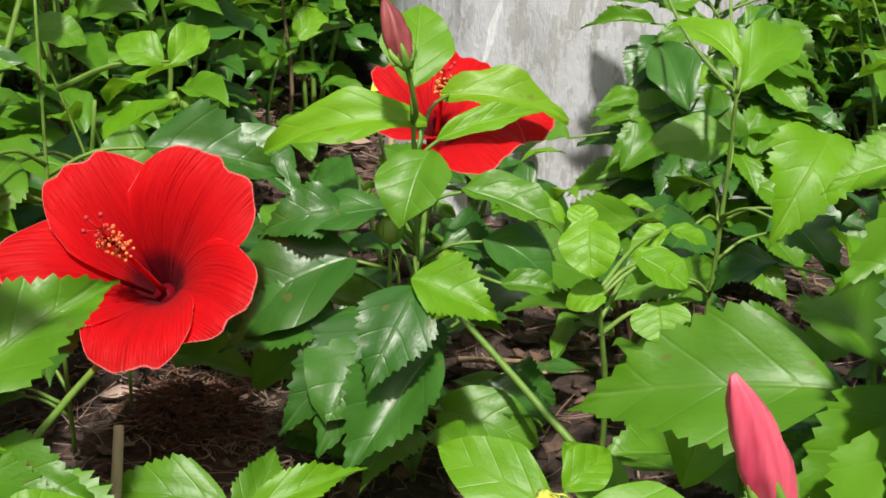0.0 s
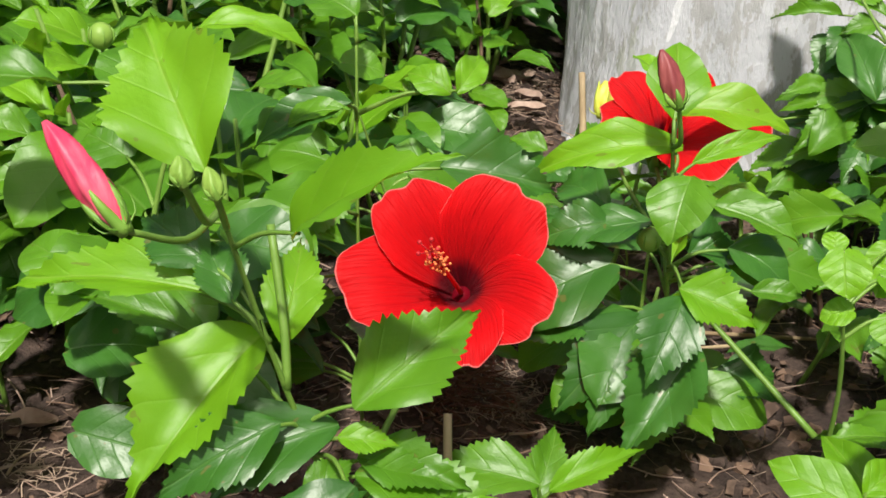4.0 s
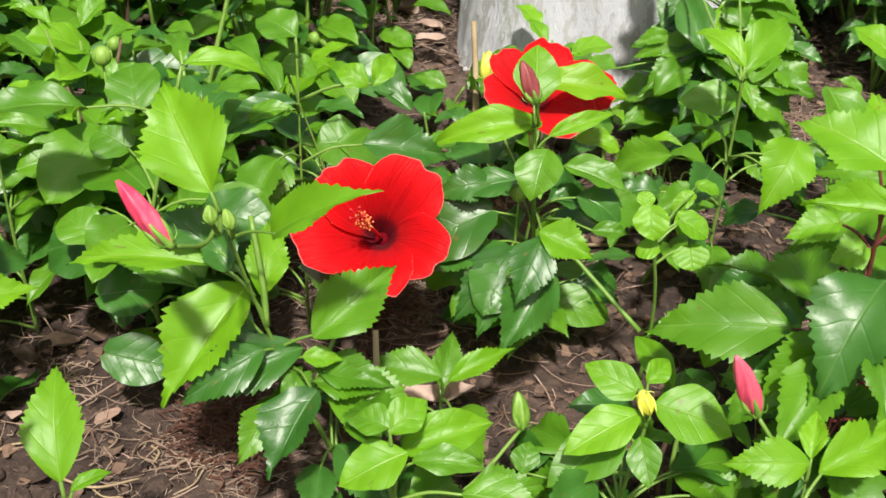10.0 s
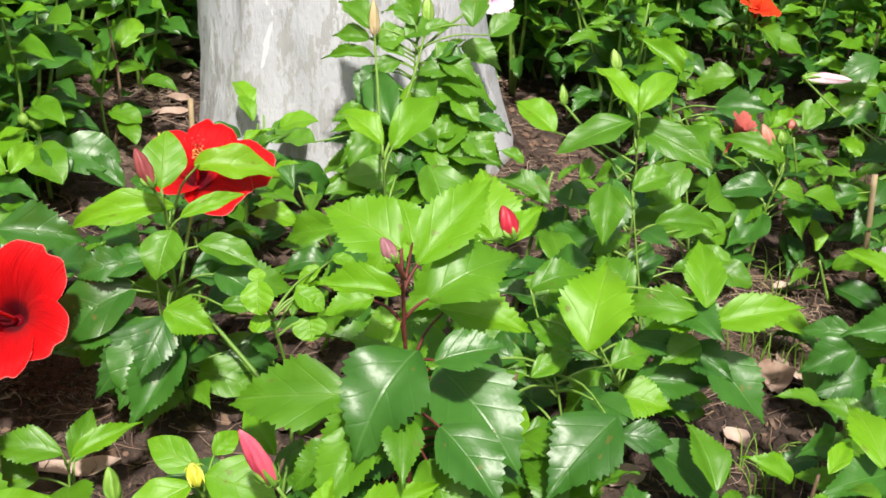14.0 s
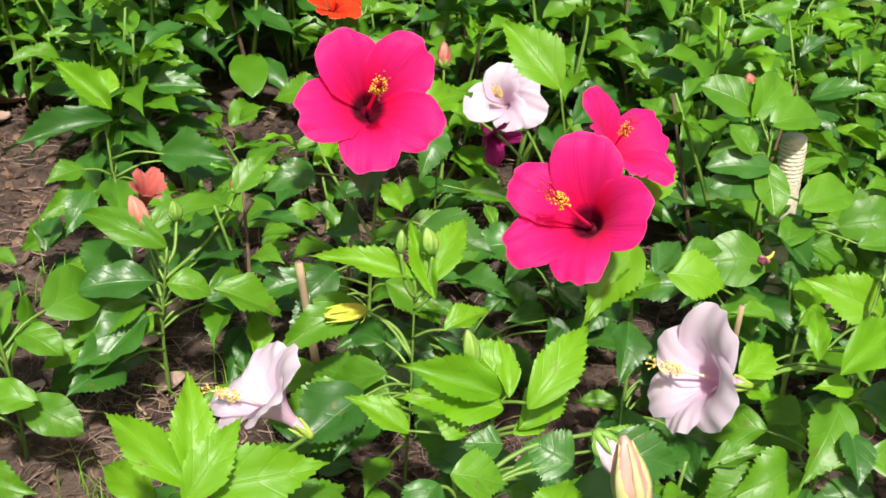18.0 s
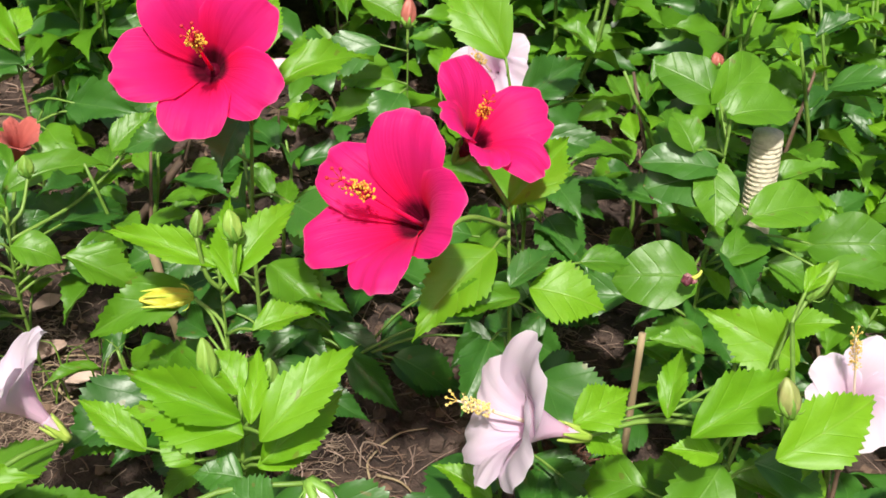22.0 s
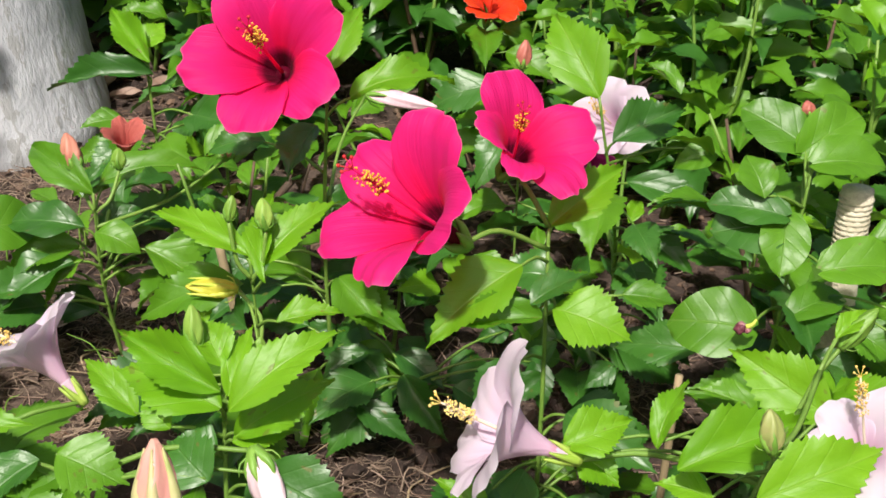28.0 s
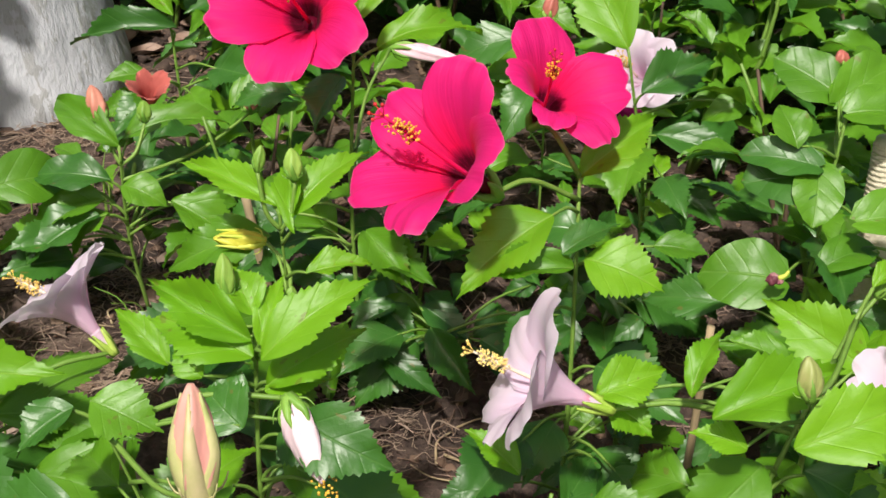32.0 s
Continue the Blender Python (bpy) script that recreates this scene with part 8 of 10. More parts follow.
# ground-level fill, its shade carried by the dark leaf tone
p_kk = bush('hibiscus_shoot', 'young hibiscus shoot with plain green serrated leaves', (0.982, 1.071, -0.033), (0.981, 1.045, 0.008), (0.978, 1.005, 0.049))
leaf(p_kk, 's', 2, (0.978, 1.005, 0.049), (1.029, 0.972, 0.015), 0.032)
leaf(p_kk, 's', 2, (1.081, 1.068, 0.047), (1.097, 1.031, 0.017), 0.028)
leaf(p_kk, 's', 2, (0.920, 1.072, 0.047), (0.923, 1.031, 0.017), 0.038)
leaf(p_kk, 's', 2, (0.957, 1.047, 0.042), (1.009, 1.032, 0.021), 0.033)
leaf(p_kk, 's', 2, (0.947, 0.963, 0.042), (1.004, 0.951, 0.022), 0.028)
leaf(p_kk, 's', 2, (0.936, 1.044, 0.040), (0.894, 1.011, 0.023), 0.028)
leaf(p_kk, 's', 2, (1.092, 1.056, 0.040), (1.066, 1.027, 0.023), 0.025)
leaf(p_kk, 's', 2, (0.892, 1.076, 0.037), (0.856, 1.053, 0.026), 0.027)
leaf(p_kk, 's', 2, (1.045, 1.129, 0.034), (1.015, 1.113, 0.028), 0.024)
leaf(p_kk, 's', 2, (0.959, 1.020, 0.028), (0.902, 0.973, -0.013), 0.050)
leaf(p_kk, 's', 2, (1.003, 1.076, 0.008), (1.030, 1.108, -0.014), 0.034)
leaf(p_kk, 's', 2, (0.958, 0.984, 0.053), (0.922, 0.926, 0.053), 0.044)
leaf(p_kk, 's', 2, (1.015, 1.037, 0.024), (1.077, 1.034, -0.009), 0.045)
leaf(p_kk, 's', 2, (1.011, 1.049, 0.006), (1.085, 1.058, -0.025), 0.052)
leaf(p_kk, 's', 2, (0.944, 1.027, 0.010), (0.889, 1.006, 0.001), 0.037)
leaf(p_kk, 's', 2, (1.000, 1.069, 0.005), (1.040, 1.115, 0.008), 0.041)
leaf(p_kk, 's', 2, (0.967, 1.026, 0.022), (0.929, 0.989, -0.007), 0.036)
leaf(p_kk, 's', 2, (0.955, 1.003, 0.032), (0.919, 0.976, 0.019), 0.032)
leaf(p_kk, 's', 2, (0.944, 1.018, 0.024), (0.877, 0.979, -0.001), 0.045)
leaf(p_kk, 's', 2, (0.956, 1.043, 0.009), (0.881, 1.026, -0.005), 0.053)
leaf(p_kk, 's', 2, (0.939, 1.048, 0.030), (0.865, 1.077, 0.033), 0.047)
leaf(p_kk, 's', 2, (0.966, 1.003, 0.034), (0.927, 0.945, -0.005), 0.053)
p_kk1 = bush('hibiscus_shoot', 'low hibiscus shoot with smooth pointed leaves', (1.108, 1.161, -0.042), (1.108, 1.143, 0.000), (1.101, 1.131, 0.043))
leaf(p_kk1, 's', 2, (1.101, 1.131, 0.043), (1.133, 1.109, 0.021), 0.028)
leaf(p_kk1, 's', 2, (1.084, 1.196, 0.040), (1.052, 1.166, 0.023), 0.028)
leaf(p_kk1, 's', 2, (1.149, 1.094, 0.038), (1.126, 1.071, 0.025), 0.025)
leaf(p_kk1, 's', 2, (1.111, 1.147, 0.019), (1.152, 1.206, -0.001), 0.045)
leaf(p_kk1, 's', 2, (1.139, 1.140, 0.039), (1.212, 1.148, -0.002), 0.055)
leaf(p_kk1, 's', 2, (1.120, 1.160, 0.003), (1.157, 1.206, 0.004), 0.040)
leaf(p_kk1, 's', 2, (1.087, 1.143, 0.025), (1.038, 1.158, 0.006), 0.037)
leaf(p_kk1, 's', 2, (1.132, 1.117, -0.004), (1.178, 1.060, 0.007), 0.045)
leaf(p_kk1, 's', 2, (1.137, 1.133, 0.033), (1.177, 1.128, 0.012), 0.032)
leaf(p_kk1, 's', 2, (1.127, 1.123, 0.000), (1.160, 1.084, -0.007), 0.033)
leaf(p_kk1, 's', 2, (1.093, 1.136, 0.006), (1.045, 1.116, 0.013), 0.033)
leaf(p_kk1, 's', 2, (1.112, 1.125, 0.001), (1.126, 1.059, 0.007), 0.040)

# ---- blooms ----
bloom(p_a, 'red', (-0.1526, 0.6354, 0.1995), (-0.030, -0.716, 0.697), [(131.3, 0.0664), (53.7, 0.0671), (-30.3, 0.0659), (-86.0, 0.0662), (-164.5, 0.0752)], 0.0540, (-0.1678, 0.5860, 0.2470))
bloom(p_b, 'red', (-0.004, 0.850, 0.236), (0.100, -0.420, 0.900), [(125.0, 0.0580), (58.0, 0.0640), (-8.0, 0.0820), (-62.0, 0.0700), (-168.0, 0.0600)], 0.0300)
bloom(p_hh, 'pink', (0.8794, 0.9957, 0.3171), (0.043, -0.809, 0.586), [(118.5, 0.0666), (46.4, 0.0673), (-30.3, 0.0639), (-96.7, 0.0637), (-170.0, 0.0673)], 0.0465, (0.884, 0.933, 0.369))
bloom(p_aa, 'pink', (1.0476, 0.8556, 0.2784), (-0.469, -0.582, 0.664), [(100.1, 0.0638), (12.6, 0.0616), (-64.6, 0.0611), (-126.6, 0.0651), (170.6, 0.0611)], 0.0500, (1.004, 0.820, 0.327))
bloom(p_aa, 'pink', (1.0777, 0.9368, 0.2975), (0.440, -0.360, 0.823), [(84.5, 0.0545), (-15.5, 0.0522), (-81.7, 0.0540), (-133.9, 0.0430), (155.3, 0.0420)], 0.0350, (1.087, 0.913, 0.340))
bloom(p_ee, 'pale', (1.1237, 0.7511, 0.2030), (-0.894, -0.220, 0.391), [(94.9, 0.0563), (168.0, 0.0462), (243.4, 0.0506), (-68.4, 0.0486), (0.6, 0.0546)], 0.0210, (1.084, 0.749, 0.217))
bloom(p_x, 'pale', (0.7940, 0.7690, 0.1790), (-0.664, 0.020, 0.748), [(160.5, 0.0470), (233.4, 0.0490), (-53.1, 0.0480), (20.4, 0.0460), (93.9, 0.0470)], 0.0240, (0.752, 0.771, 0.192))
bloom(p_ee, 'pale', (1.322, 0.761, 0.230), (-0.150, -0.551, 0.821), [(-151.6, 0.0309), (153.5, 0.0303), (64.6, 0.0378), (-4.9, 0.0409), (-69.6, 0.0378)], 0.0178, (1.310, 0.751, 0.282))
bloom(p_ii, 'pale', (1.085, 1.416, 0.137), (-0.421, -0.721, 0.551), [(94.4, 0.0472), (42.5, 0.0576), (-4.9, 0.0638), (-39.1, 0.0475), (-159.3, 0.0472)], 0.0218)
bloom(None, 'orange', (0.886, 1.668, 0.165), (0.250, -0.150, 0.956), [(-161.2, 0.0458), (139.3, 0.0401), (42.8, 0.0401), (-5.7, 0.0542), (-74.1, 0.0401)], 0.0155)
bloom(p_gg, 'coral', (0.668, 1.104, 0.160), (0.300, -0.250, 0.920), [(95.0, 0.0200), (20.0, 0.0215), (-52.0, 0.0170), (-124.0, 0.0225), (165.0, 0.0235)], 0.0430)
bloom(p_ii, 'magenta', (1.065, 1.379, 0.111), (0.411, -0.881, -0.235), [(137.8, 0.041), (101.9, 0.041), (22.4, 0.0303), (-103.2, 0.0303), (141.5, 0.041)], 0.0246)
bloom(None, 'orange', (-0.548, 0.374, 0.491), (0.000, -0.600, 0.800), [(161.1, 0.0181), (72.6, 0.0181), (-12.0, 0.0221), (-60.6, 0.0245), (-101.6, 0.0181)], 0.0098)
bloom(p_pp, 'pale', (0.353, 1.231, 0.322), (-0.101, -0.704, 0.704), [(-142.1, 0.0273), (102.6, 0.0273), (15.7, 0.0273), (-37.1, 0.0369), (-77.6, 0.0304)], 0.0098)

# ---- buds and pods ----
bud(p_b, 'maroon', (-0.022, 0.656, 0.325), (-0.035, 0.662, 0.358), 0.0139)
bud(p_a, 'rose', (-0.271, 0.346, 0.364), (-0.301, 0.356, 0.402), 0.0140)
bud(p_f, 'greenpink', (-0.377, 0.114, 0.429), (-0.383, 0.119, 0.445), 0.0093)
bud(p_f, 'green', (-0.357, 0.118, 0.405), (-0.359, 0.124, 0.422), 0.0065)
bud(p_e, 'mauve', (0.179, 0.366, 0.407), (0.171, 0.372, 0.421), 0.0099)
bud(p_v, 'crimson', (0.294, 0.576, 0.311), (0.285, 0.587, 0.335), 0.0153)
bud(p_s, 'rose', (0.096, 0.310, 0.268), (0.076, 0.307, 0.314), 0.0137)
bud(p_dd, 'blush', (1.004, 0.548, 0.256), (0.995, 0.566, 0.305), 0.0201)
bud(p_dd, 'palepink', (1.007, 0.645, 0.240), (1.033, 0.624, 0.208), 0.0173)
bud(p_hh, 'palepink', (0.843, 1.310, 0.177), (0.917, 1.313, 0.172), 0.0166)
bud(p_cc, 'green', (0.935, 0.723, 0.246), (0.930, 0.730, 0.269), 0.0115)
bud(p_bb, 'green', (0.922, 0.860, 0.255), (0.917, 0.866, 0.274), 0.0125)
bud(p_bb, 'yellow', (0.872, 0.907, 0.170), (0.838, 0.893, 0.174), 0.0150)
bud(p_q, 'yellow', (0.035, 0.364, 0.240), (0.040, 0.354, 0.229), 0.0115)
bud(p_t, 'green', (-0.038, 0.430, 0.155), (-0.042, 0.441, 0.180), 0.0130)
bud(None, 'coralpink', (0.998, 1.349, 0.214), (0.998, 1.358, 0.240), 0.0152)
bud(p_ee, 'greenpink', (1.270, 0.712, 0.255), (1.265, 0.718, 0.276), 0.0124)
bud(p_gg, 'coralpink', (0.683, 1.003, 0.202), (0.672, 1.011, 0.230), 0.0165)
bud(p_gg, 'green', (0.709, 1.030, 0.195), (0.706, 1.035, 0.211), 0.0128)
bud(p_p, 'tan', (0.194, 1.111, 0.312), (0.193, 1.126, 0.350), 0.0125)
bud(p_p, 'green', (0.264, 1.156, 0.310), (0.263, 1.169, 0.344), 0.0154)
bud(p_y, 'green', (0.450, 0.889, 0.346), (0.446, 0.898, 0.367), 0.0118)
bud(p_y, 'green', (0.408, 0.955, 0.281), (0.406, 0.963, 0.301), 0.0096)
bud(p_ee, 'green', (1.308, 0.845, 0.245), (1.325, 0.857, 0.268), 0.0118)
bud(p_a, 'green', (-0.241, 0.330, 0.389), (-0.243, 0.333, 0.399), 0.0084)
bud(p_a, 'green', (-0.231, 0.338, 0.381), (-0.235, 0.341, 0.392), 0.0073)
bud(p_bb, 'green', (0.896, 0.856, 0.259), (0.897, 0.862, 0.275), 0.0086)
bud(p_cc, 'green', (0.965, 0.743, 0.224), (0.965, 0.749, 0.242), 0.0104)
bud(p_b, 'yellow', (-0.050, 0.920, 0.231), (-0.047, 0.932, 0.258), 0.0157)
bud(p_ff, 'coralpink', (1.277, 1.123, 0.285), (1.274, 1.126, 0.296), 0.0108)
bud(p_ff, 'green', (1.282, 1.131, 0.254), (1.283, 1.137, 0.270), 0.0120)
bud(p_gg, 'coralpink', (0.762, 1.130, 0.169), (0.760, 1.136, 0.184), 0.0133)
seed_pod((-0.545, 0.804, 0.302), 0.0148)
seed_pod((-0.254, 1.144, 0.185), 0.0159)
seed_pod((-0.420, 0.829, 0.299), 0.0158)
seed_pod((-0.029, 0.676, 0.224), 0.0163)
seed_pod((-0.240, 1.143, 0.182), 0.0161)
seed_pod((-0.390, 0.675, 0.350), 0.0169)
seed_pod((-0.237, 1.142, 0.178), 0.0155)
seed_pod((-0.405, 0.838, 0.308), 0.0127)
branch(p_b, [(0.003, 0.700, 0.174), (0.044, 0.660, 0.143), (0.085, 0.620, 0.112)], 0.0020, 0.0025, 8, 4)
branch(p_a, [on_axis(p_a, 0.236), (-0.232, 0.453, 0.266), (-0.241, 0.473, 0.312)], 0.0024, 0.0022, 8, 4)


# the branching stems, one mesh a plant
for holder, stem_mat, limbs in BRANCHES.values():
    sv, sf = joined(limbs)
    main = len(limbs[0][0])
    at = main
    for lv, lf in limbs[1:]:
        near = min(range(main), key=lambda i: (sv[i] - lv[0]).length_squared)
        sf.append((near, at, at + 1))
        at += len(lv)
    part("stem", finished("stem", sv, sf, stem_mat), holder)


# ---- stakes, twigs, stump ----
def stick(name, foot, top, radius):
    f, t = Vector(foot), Vector(top)
    way = (f - t).normalized()
    drop = t + way * max((f - t).length, (t.z - ground_z(f.x, f.y)) / max(0.25, -way.z) + 0.015)
    words = {"stake": "weathered wooden stake pushed into the soil", "cut_twig": "pale cut twig standing upright in the bed", "green_twig": "cut yellow-green stem beside a hibiscus", "branch": "brown woody branch leaning between the leaves"}
    rng = random.Random(int(1000 * abs(t.x)))
    v, fc = tube_data([drop, drop.lerp(t, 0.5) + Vector((rng.uniform(-1, 1), rng.uniform(-1, 1), 0)) * radius * 0.5, t], radius * 1.1, radius * 0.92, 8, 5, 0.06, rng)
    ob = new(name, finished(name, v, fc, {"green_twig": STEM, "branch": STEM_OLD}.get(name, DRY)))
    tagged(ob, words[name], "stick")


stick('cut_twig', (-0.153, 0.518, 0.132), (-0.154, 0.539, 0.166), 0.0028)
stick('stake', (1.209, 0.901, 0.020), (1.212, 0.903, 0.165), 0.0030)
stick('stake', (0.838, 1.000, 0.030), (0.819, 0.987, 0.170), 0.0042)
stick('stake', (-0.050, 1.191, 0.114), (-0.052, 1.229, 0.179), 0.0041)
stick('branch', (0.726, 1.227, 0.022), (0.773, 1.261, 0.089), 0.0049)


def rope_stump():
    x, y = 1.327, 1.085
    z0 = ground_z(x, y)
    e = new("rope_stump")
    e.location = (x, y, z0)
    tagged(e, "short post wrapped in pale coiled rope", "post")
    part("core", finished("core", *tube_data([(x, y, z0 - 0.02), (x, y, z0 + 0.13), (x - 0.004, y + 0.01, 0.240)], 0.0125, 0.0125, 12, 4), ROPE), e)
    pts = []
    for k in range(500):
        a = k * 0.55
        s = k / 499
        pts.append((x - 0.004 * s + 0.0120 * math.cos(a), y + 0.01 * s + 0.0120 * math.sin(a), lerp(z0 + 0.10, 0.235, s)))
    v, f = tube_data(pts, 0.0019, 0.0019, 6, 1)
    part("rope", finished("rope", v, f, ROPE), e, label="pale wound fibre rope")
    part("foot", finished("foot", *tube_data([(x, y, z0 + 0.02), (x, y, z0 + 0.10)], 0.012, 0.012, 10, 1), BUD["coralpink"]), e)


rope_stump()


def dried_flower():
    c = Vector((1.250, 0.958, 0.178))
    rng = random.Random(8)
    e = new("dried_flower")
    e.location = c
    tagged(e, "shrivelled dark purple flower lying on a round leaf", "dried flower")
    for k in range(9):
        a = 2.4 * k
        d = Vector((math.cos(a), math.sin(a), rng.uniform(-0.2, 0.7))).normalized()
        q = c + d * 0.0028
        v, f = blob_data(q, rng.uniform(0.0026, 0.0040), rng.uniform(0.7, 1.2), 5, 7)
        v = [p + Vector(noise.noise_vector(p * 420)) * 0.0016 for p in v]
        part("petal", finished("petal", v, f, BUD["berry"] if k % 3 else BUD["mauve"]), e)
    part("calyx", finished("calyx", *tube_data([c + Vector((0.003, 0, 0.002)), c + Vector((0.007, 0, 0.005)), c + Vector((0.009, 0.001, 0.009))], 0.0022, 0.0010, 6, 3), SPENT), e)


dried_flower()


def plastic_bottle(x, y, turn):
    """A small clear bottle, half buried on its side, base outwards."""
    m, t, b, out = shader("clear_plastic")
    b.inputs["Base Color"].default_value = (0.86, 0.90, 0.95, 1)
    b.inputs["Roughness"].default_value = 0.12
    b.inputs["Transmission Weight"].default_value = 0.75
    b.inputs["IOR"].default_value = 1.3
    n = noise_tex(t, 60, 3)
    bumped(t, b, n, 0.3, 0.002)
    d = Vector((math.cos(turn), math.sin(turn), 0.25)).normalized()
    c = Vector((x, y, ground_z(x, y) + 0.016))
    u = d.orthogonal().normalized()
    w = d.cross(u)
    verts, faces, cols = [], [], 20
    rings = ((0.000, 0.004), (-0.003, 0.009), (0.001, 0.0135), (0.004, 0.0148), (0.010, 0.0148), (0.012, 0.0138), (0.015, 0.0148), (0.022, 0.0148), (0.024, 0.0138), (0.027, 0.0148), (0.045, 0.0145), (0.055, 0.008), (0.064, 0.0055), (0.070, 0.0055))
    for i, (s, r) in enumerate(rings):
        verts += [c - d * s + (u * math.cos(a) + w * math.sin(a)) * r * (1 + 0.05 * math.cos(5 * a) * (i < 3)) for a in (2 * math.pi * k / cols for k in range(cols))]
        if i:
            o = (i - 1) * cols
            faces += [(o + k, o + (k + 1) % cols, o + cols + (k + 1) % cols, o + cols + k) for k in range(cols)]
    faces += [tuple(range(cols))[::-1], tuple(range(len(verts) - cols, len(verts)))]
    ob = new("plastic_bottle", finished("plastic_bottle", verts, faces, m))
    tagged(ob, "small clear plastic bottle lying among leaves", "bottle")


plastic_bottle(-0.641, 0.401, 4.9)

# ---- free-standing shrubs ----


def shrub(x, y, h, kind, seed):
    """A leafy shrub of a few shoots; far ones carry their leaves in one mesh."""
    rng = random.Random(7000 + seed)
    z0 = ground_z(x, y)
    e = new("hibiscus_shrub" if kind != "r" else "roundleaf_shrub")
    e.location = (x, y, z0)
    tagged(e, {"s": "dense green hibiscus shrub with toothed leaves", "o": "green shrub with smooth pointed leaves", "r": "green shrub with glossy rounded leaves"}[kind], "shrub", "shrubs filling the flower bed")
    shoots = 1 if h < 0.1 else (2 if h < 0.22 else 3)
    far = y > 1.45
    pieces_v, pieces_f = [[], [], []], [[], [], []]
    for s in range(shoots):
        a, lean = rng.uniform(0, 6.28), rng.uniform(0.05, 0.35)
        top = Vector((x, y, z0)) + Vector((math.cos(a) * lean * h, math.sin(a) * lean * h, h * rng.uniform(0.78, 1.0)))
        root = Vector((x + rng.uniform(-1, 1) * 0.012, y + rng.uniform(-1, 1) * 0.012, z0 - 0.004))
        bend = root.lerp(top, 0.5) + Vector((rng.uniform(-1, 1), rng.uniform(-1, 1), 0)) * 0.08 * h
        tube("stem", [root, bend, top], 0.0022 + 0.006 * h, 0.0015, STEM if rng.random() < 0.8 else STEM_OLD, e, 5, 3)
        count = int(4 + 34 * h) + (2 if far else 0)
        turn = rng.uniform(0, 6.28)
        for k in range(count):
            u = 0.18 + 0.84 * (k + 0.5) / count
            foot = root.lerp(bend, 2 * u) if u < 0.5 else bend.lerp(top, min(1, 2 * u - 1))
            turn += 2.4 + rng.uniform(-0.4, 0.4)
            rise = lerp(-0.15, 1.1, max(0, u - 0.2)) + rng.uniform(-0.2, 0.2)
            out = Vector((math.cos(turn), math.sin(turn), 0.35))
            base = foot + out * rng.uniform(0.010, 0.035)
            length = rng.uniform(0.044, 0.080) * (1.0 if u < 0.85 else 0.75) * (1.12 if far else 1.0)
            way = Vector((math.cos(turn), math.sin(turn), rise * 0.8 - 0.15)).normalized()
            tip = base + way * length
            base.z, tip.z = max(base.z, z0 + 0.012), max(tip.z, z0 + 0.008)
            # tone darkens down the shoot: leaf age, plus shade painted into the lower leaves
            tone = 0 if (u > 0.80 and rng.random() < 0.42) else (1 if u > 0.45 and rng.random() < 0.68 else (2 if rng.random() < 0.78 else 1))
            shape = "o" if kind == "r" and rng.random() < 0.65 else kind
            width = length * (rng.uniform(0.66, 0.82) if shape == "r" else rng.uniform(0.44, 0.60))
            face = Vector((rng.uniform(-0.4, 0.4), rng.uniform(-0.6, 0.25), 0.9))
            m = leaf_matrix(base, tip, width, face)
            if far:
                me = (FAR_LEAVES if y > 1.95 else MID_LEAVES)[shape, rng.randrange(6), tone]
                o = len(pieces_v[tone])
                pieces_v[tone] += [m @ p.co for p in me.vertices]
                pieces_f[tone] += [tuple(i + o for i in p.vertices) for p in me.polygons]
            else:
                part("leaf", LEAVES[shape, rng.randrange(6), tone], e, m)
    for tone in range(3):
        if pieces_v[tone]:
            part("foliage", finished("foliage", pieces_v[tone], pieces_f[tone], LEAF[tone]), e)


shrub(0.640, 1.500, 0.22, 's', 602)
shrub(0.967, 1.206, 0.09, 's', 620)
shrub(0.944, 1.295, 0.09, 's', 621)
shrub(0.920, 1.148, 0.09, 's', 622)
shrub(0.380, 1.700, 0.22, 's', 603)
shrub(0.520, 1.760, 0.26, 'o', 604)
shrub(-0.018, 0.800, 0.09, 's', 36)
shrub(0.312, 0.309, 0.14, 's', 2)
shrub(0.089, 0.444, 0.14, 'o', 4)
shrub(0.330, 0.413, 0.14, 's', 5)
shrub(0.402, 0.412, 0.09, 's', 6)
shrub(0.552, 0.420, 0.20, 's', 7)
shrub(-0.703, 0.471, 0.20, 'r', 8)
shrub(0.265, 0.523, 0.20, 's', 11)
shrub(0.330, 0.501, 0.09, 'o', 12)
shrub(0.484, 0.467, 0.09, 's', 13)
shrub(0.638, 0.457, 0.20, 's', 14)
shrub(0.744, 0.507, 0.14, 's', 15)
shrub(-0.775, 0.639, 0.31, 's', 16)
shrub(-0.685, 0.561, 0.33, 'r', 17)
shrub(-0.604, 0.622, 0.20, 's', 18)
shrub(0.172, 0.633, 0.09, 's', 20)
shrub(0.670, 0.584, 0.14, 's', 21)
shrub(0.852, 0.635, 0.09, 's', 22)
shrub(1.027, 0.629, 0.14, 's', 23)
shrub(-0.846, 0.686, 0.37, 'r', 24)
shrub(-0.697, 0.751, 0.32, 'r', 25)
shrub(-0.414, 0.727, 0.28, 'o', 26)
shrub(-0.334, 0.690, 0.29, 'r', 27)
shrub(0.398, 0.742, 0.20, 'o', 29)
shrub(0.891, 0.735, 0.06, 'o', 30)
shrub(1.106, 0.698, 0.14, 's', 31)
shrub(-0.905, 0.863, 0.33, 'o', 32)
shrub(-0.811, 0.791, 0.35, 's', 33)
shrub(-0.397, 0.803, 0.30, 'r', 34)
shrub(-0.171, 0.859, 0.09, 's', 35)
shrub(0.119, 0.812, 0.09, 'o', 37)
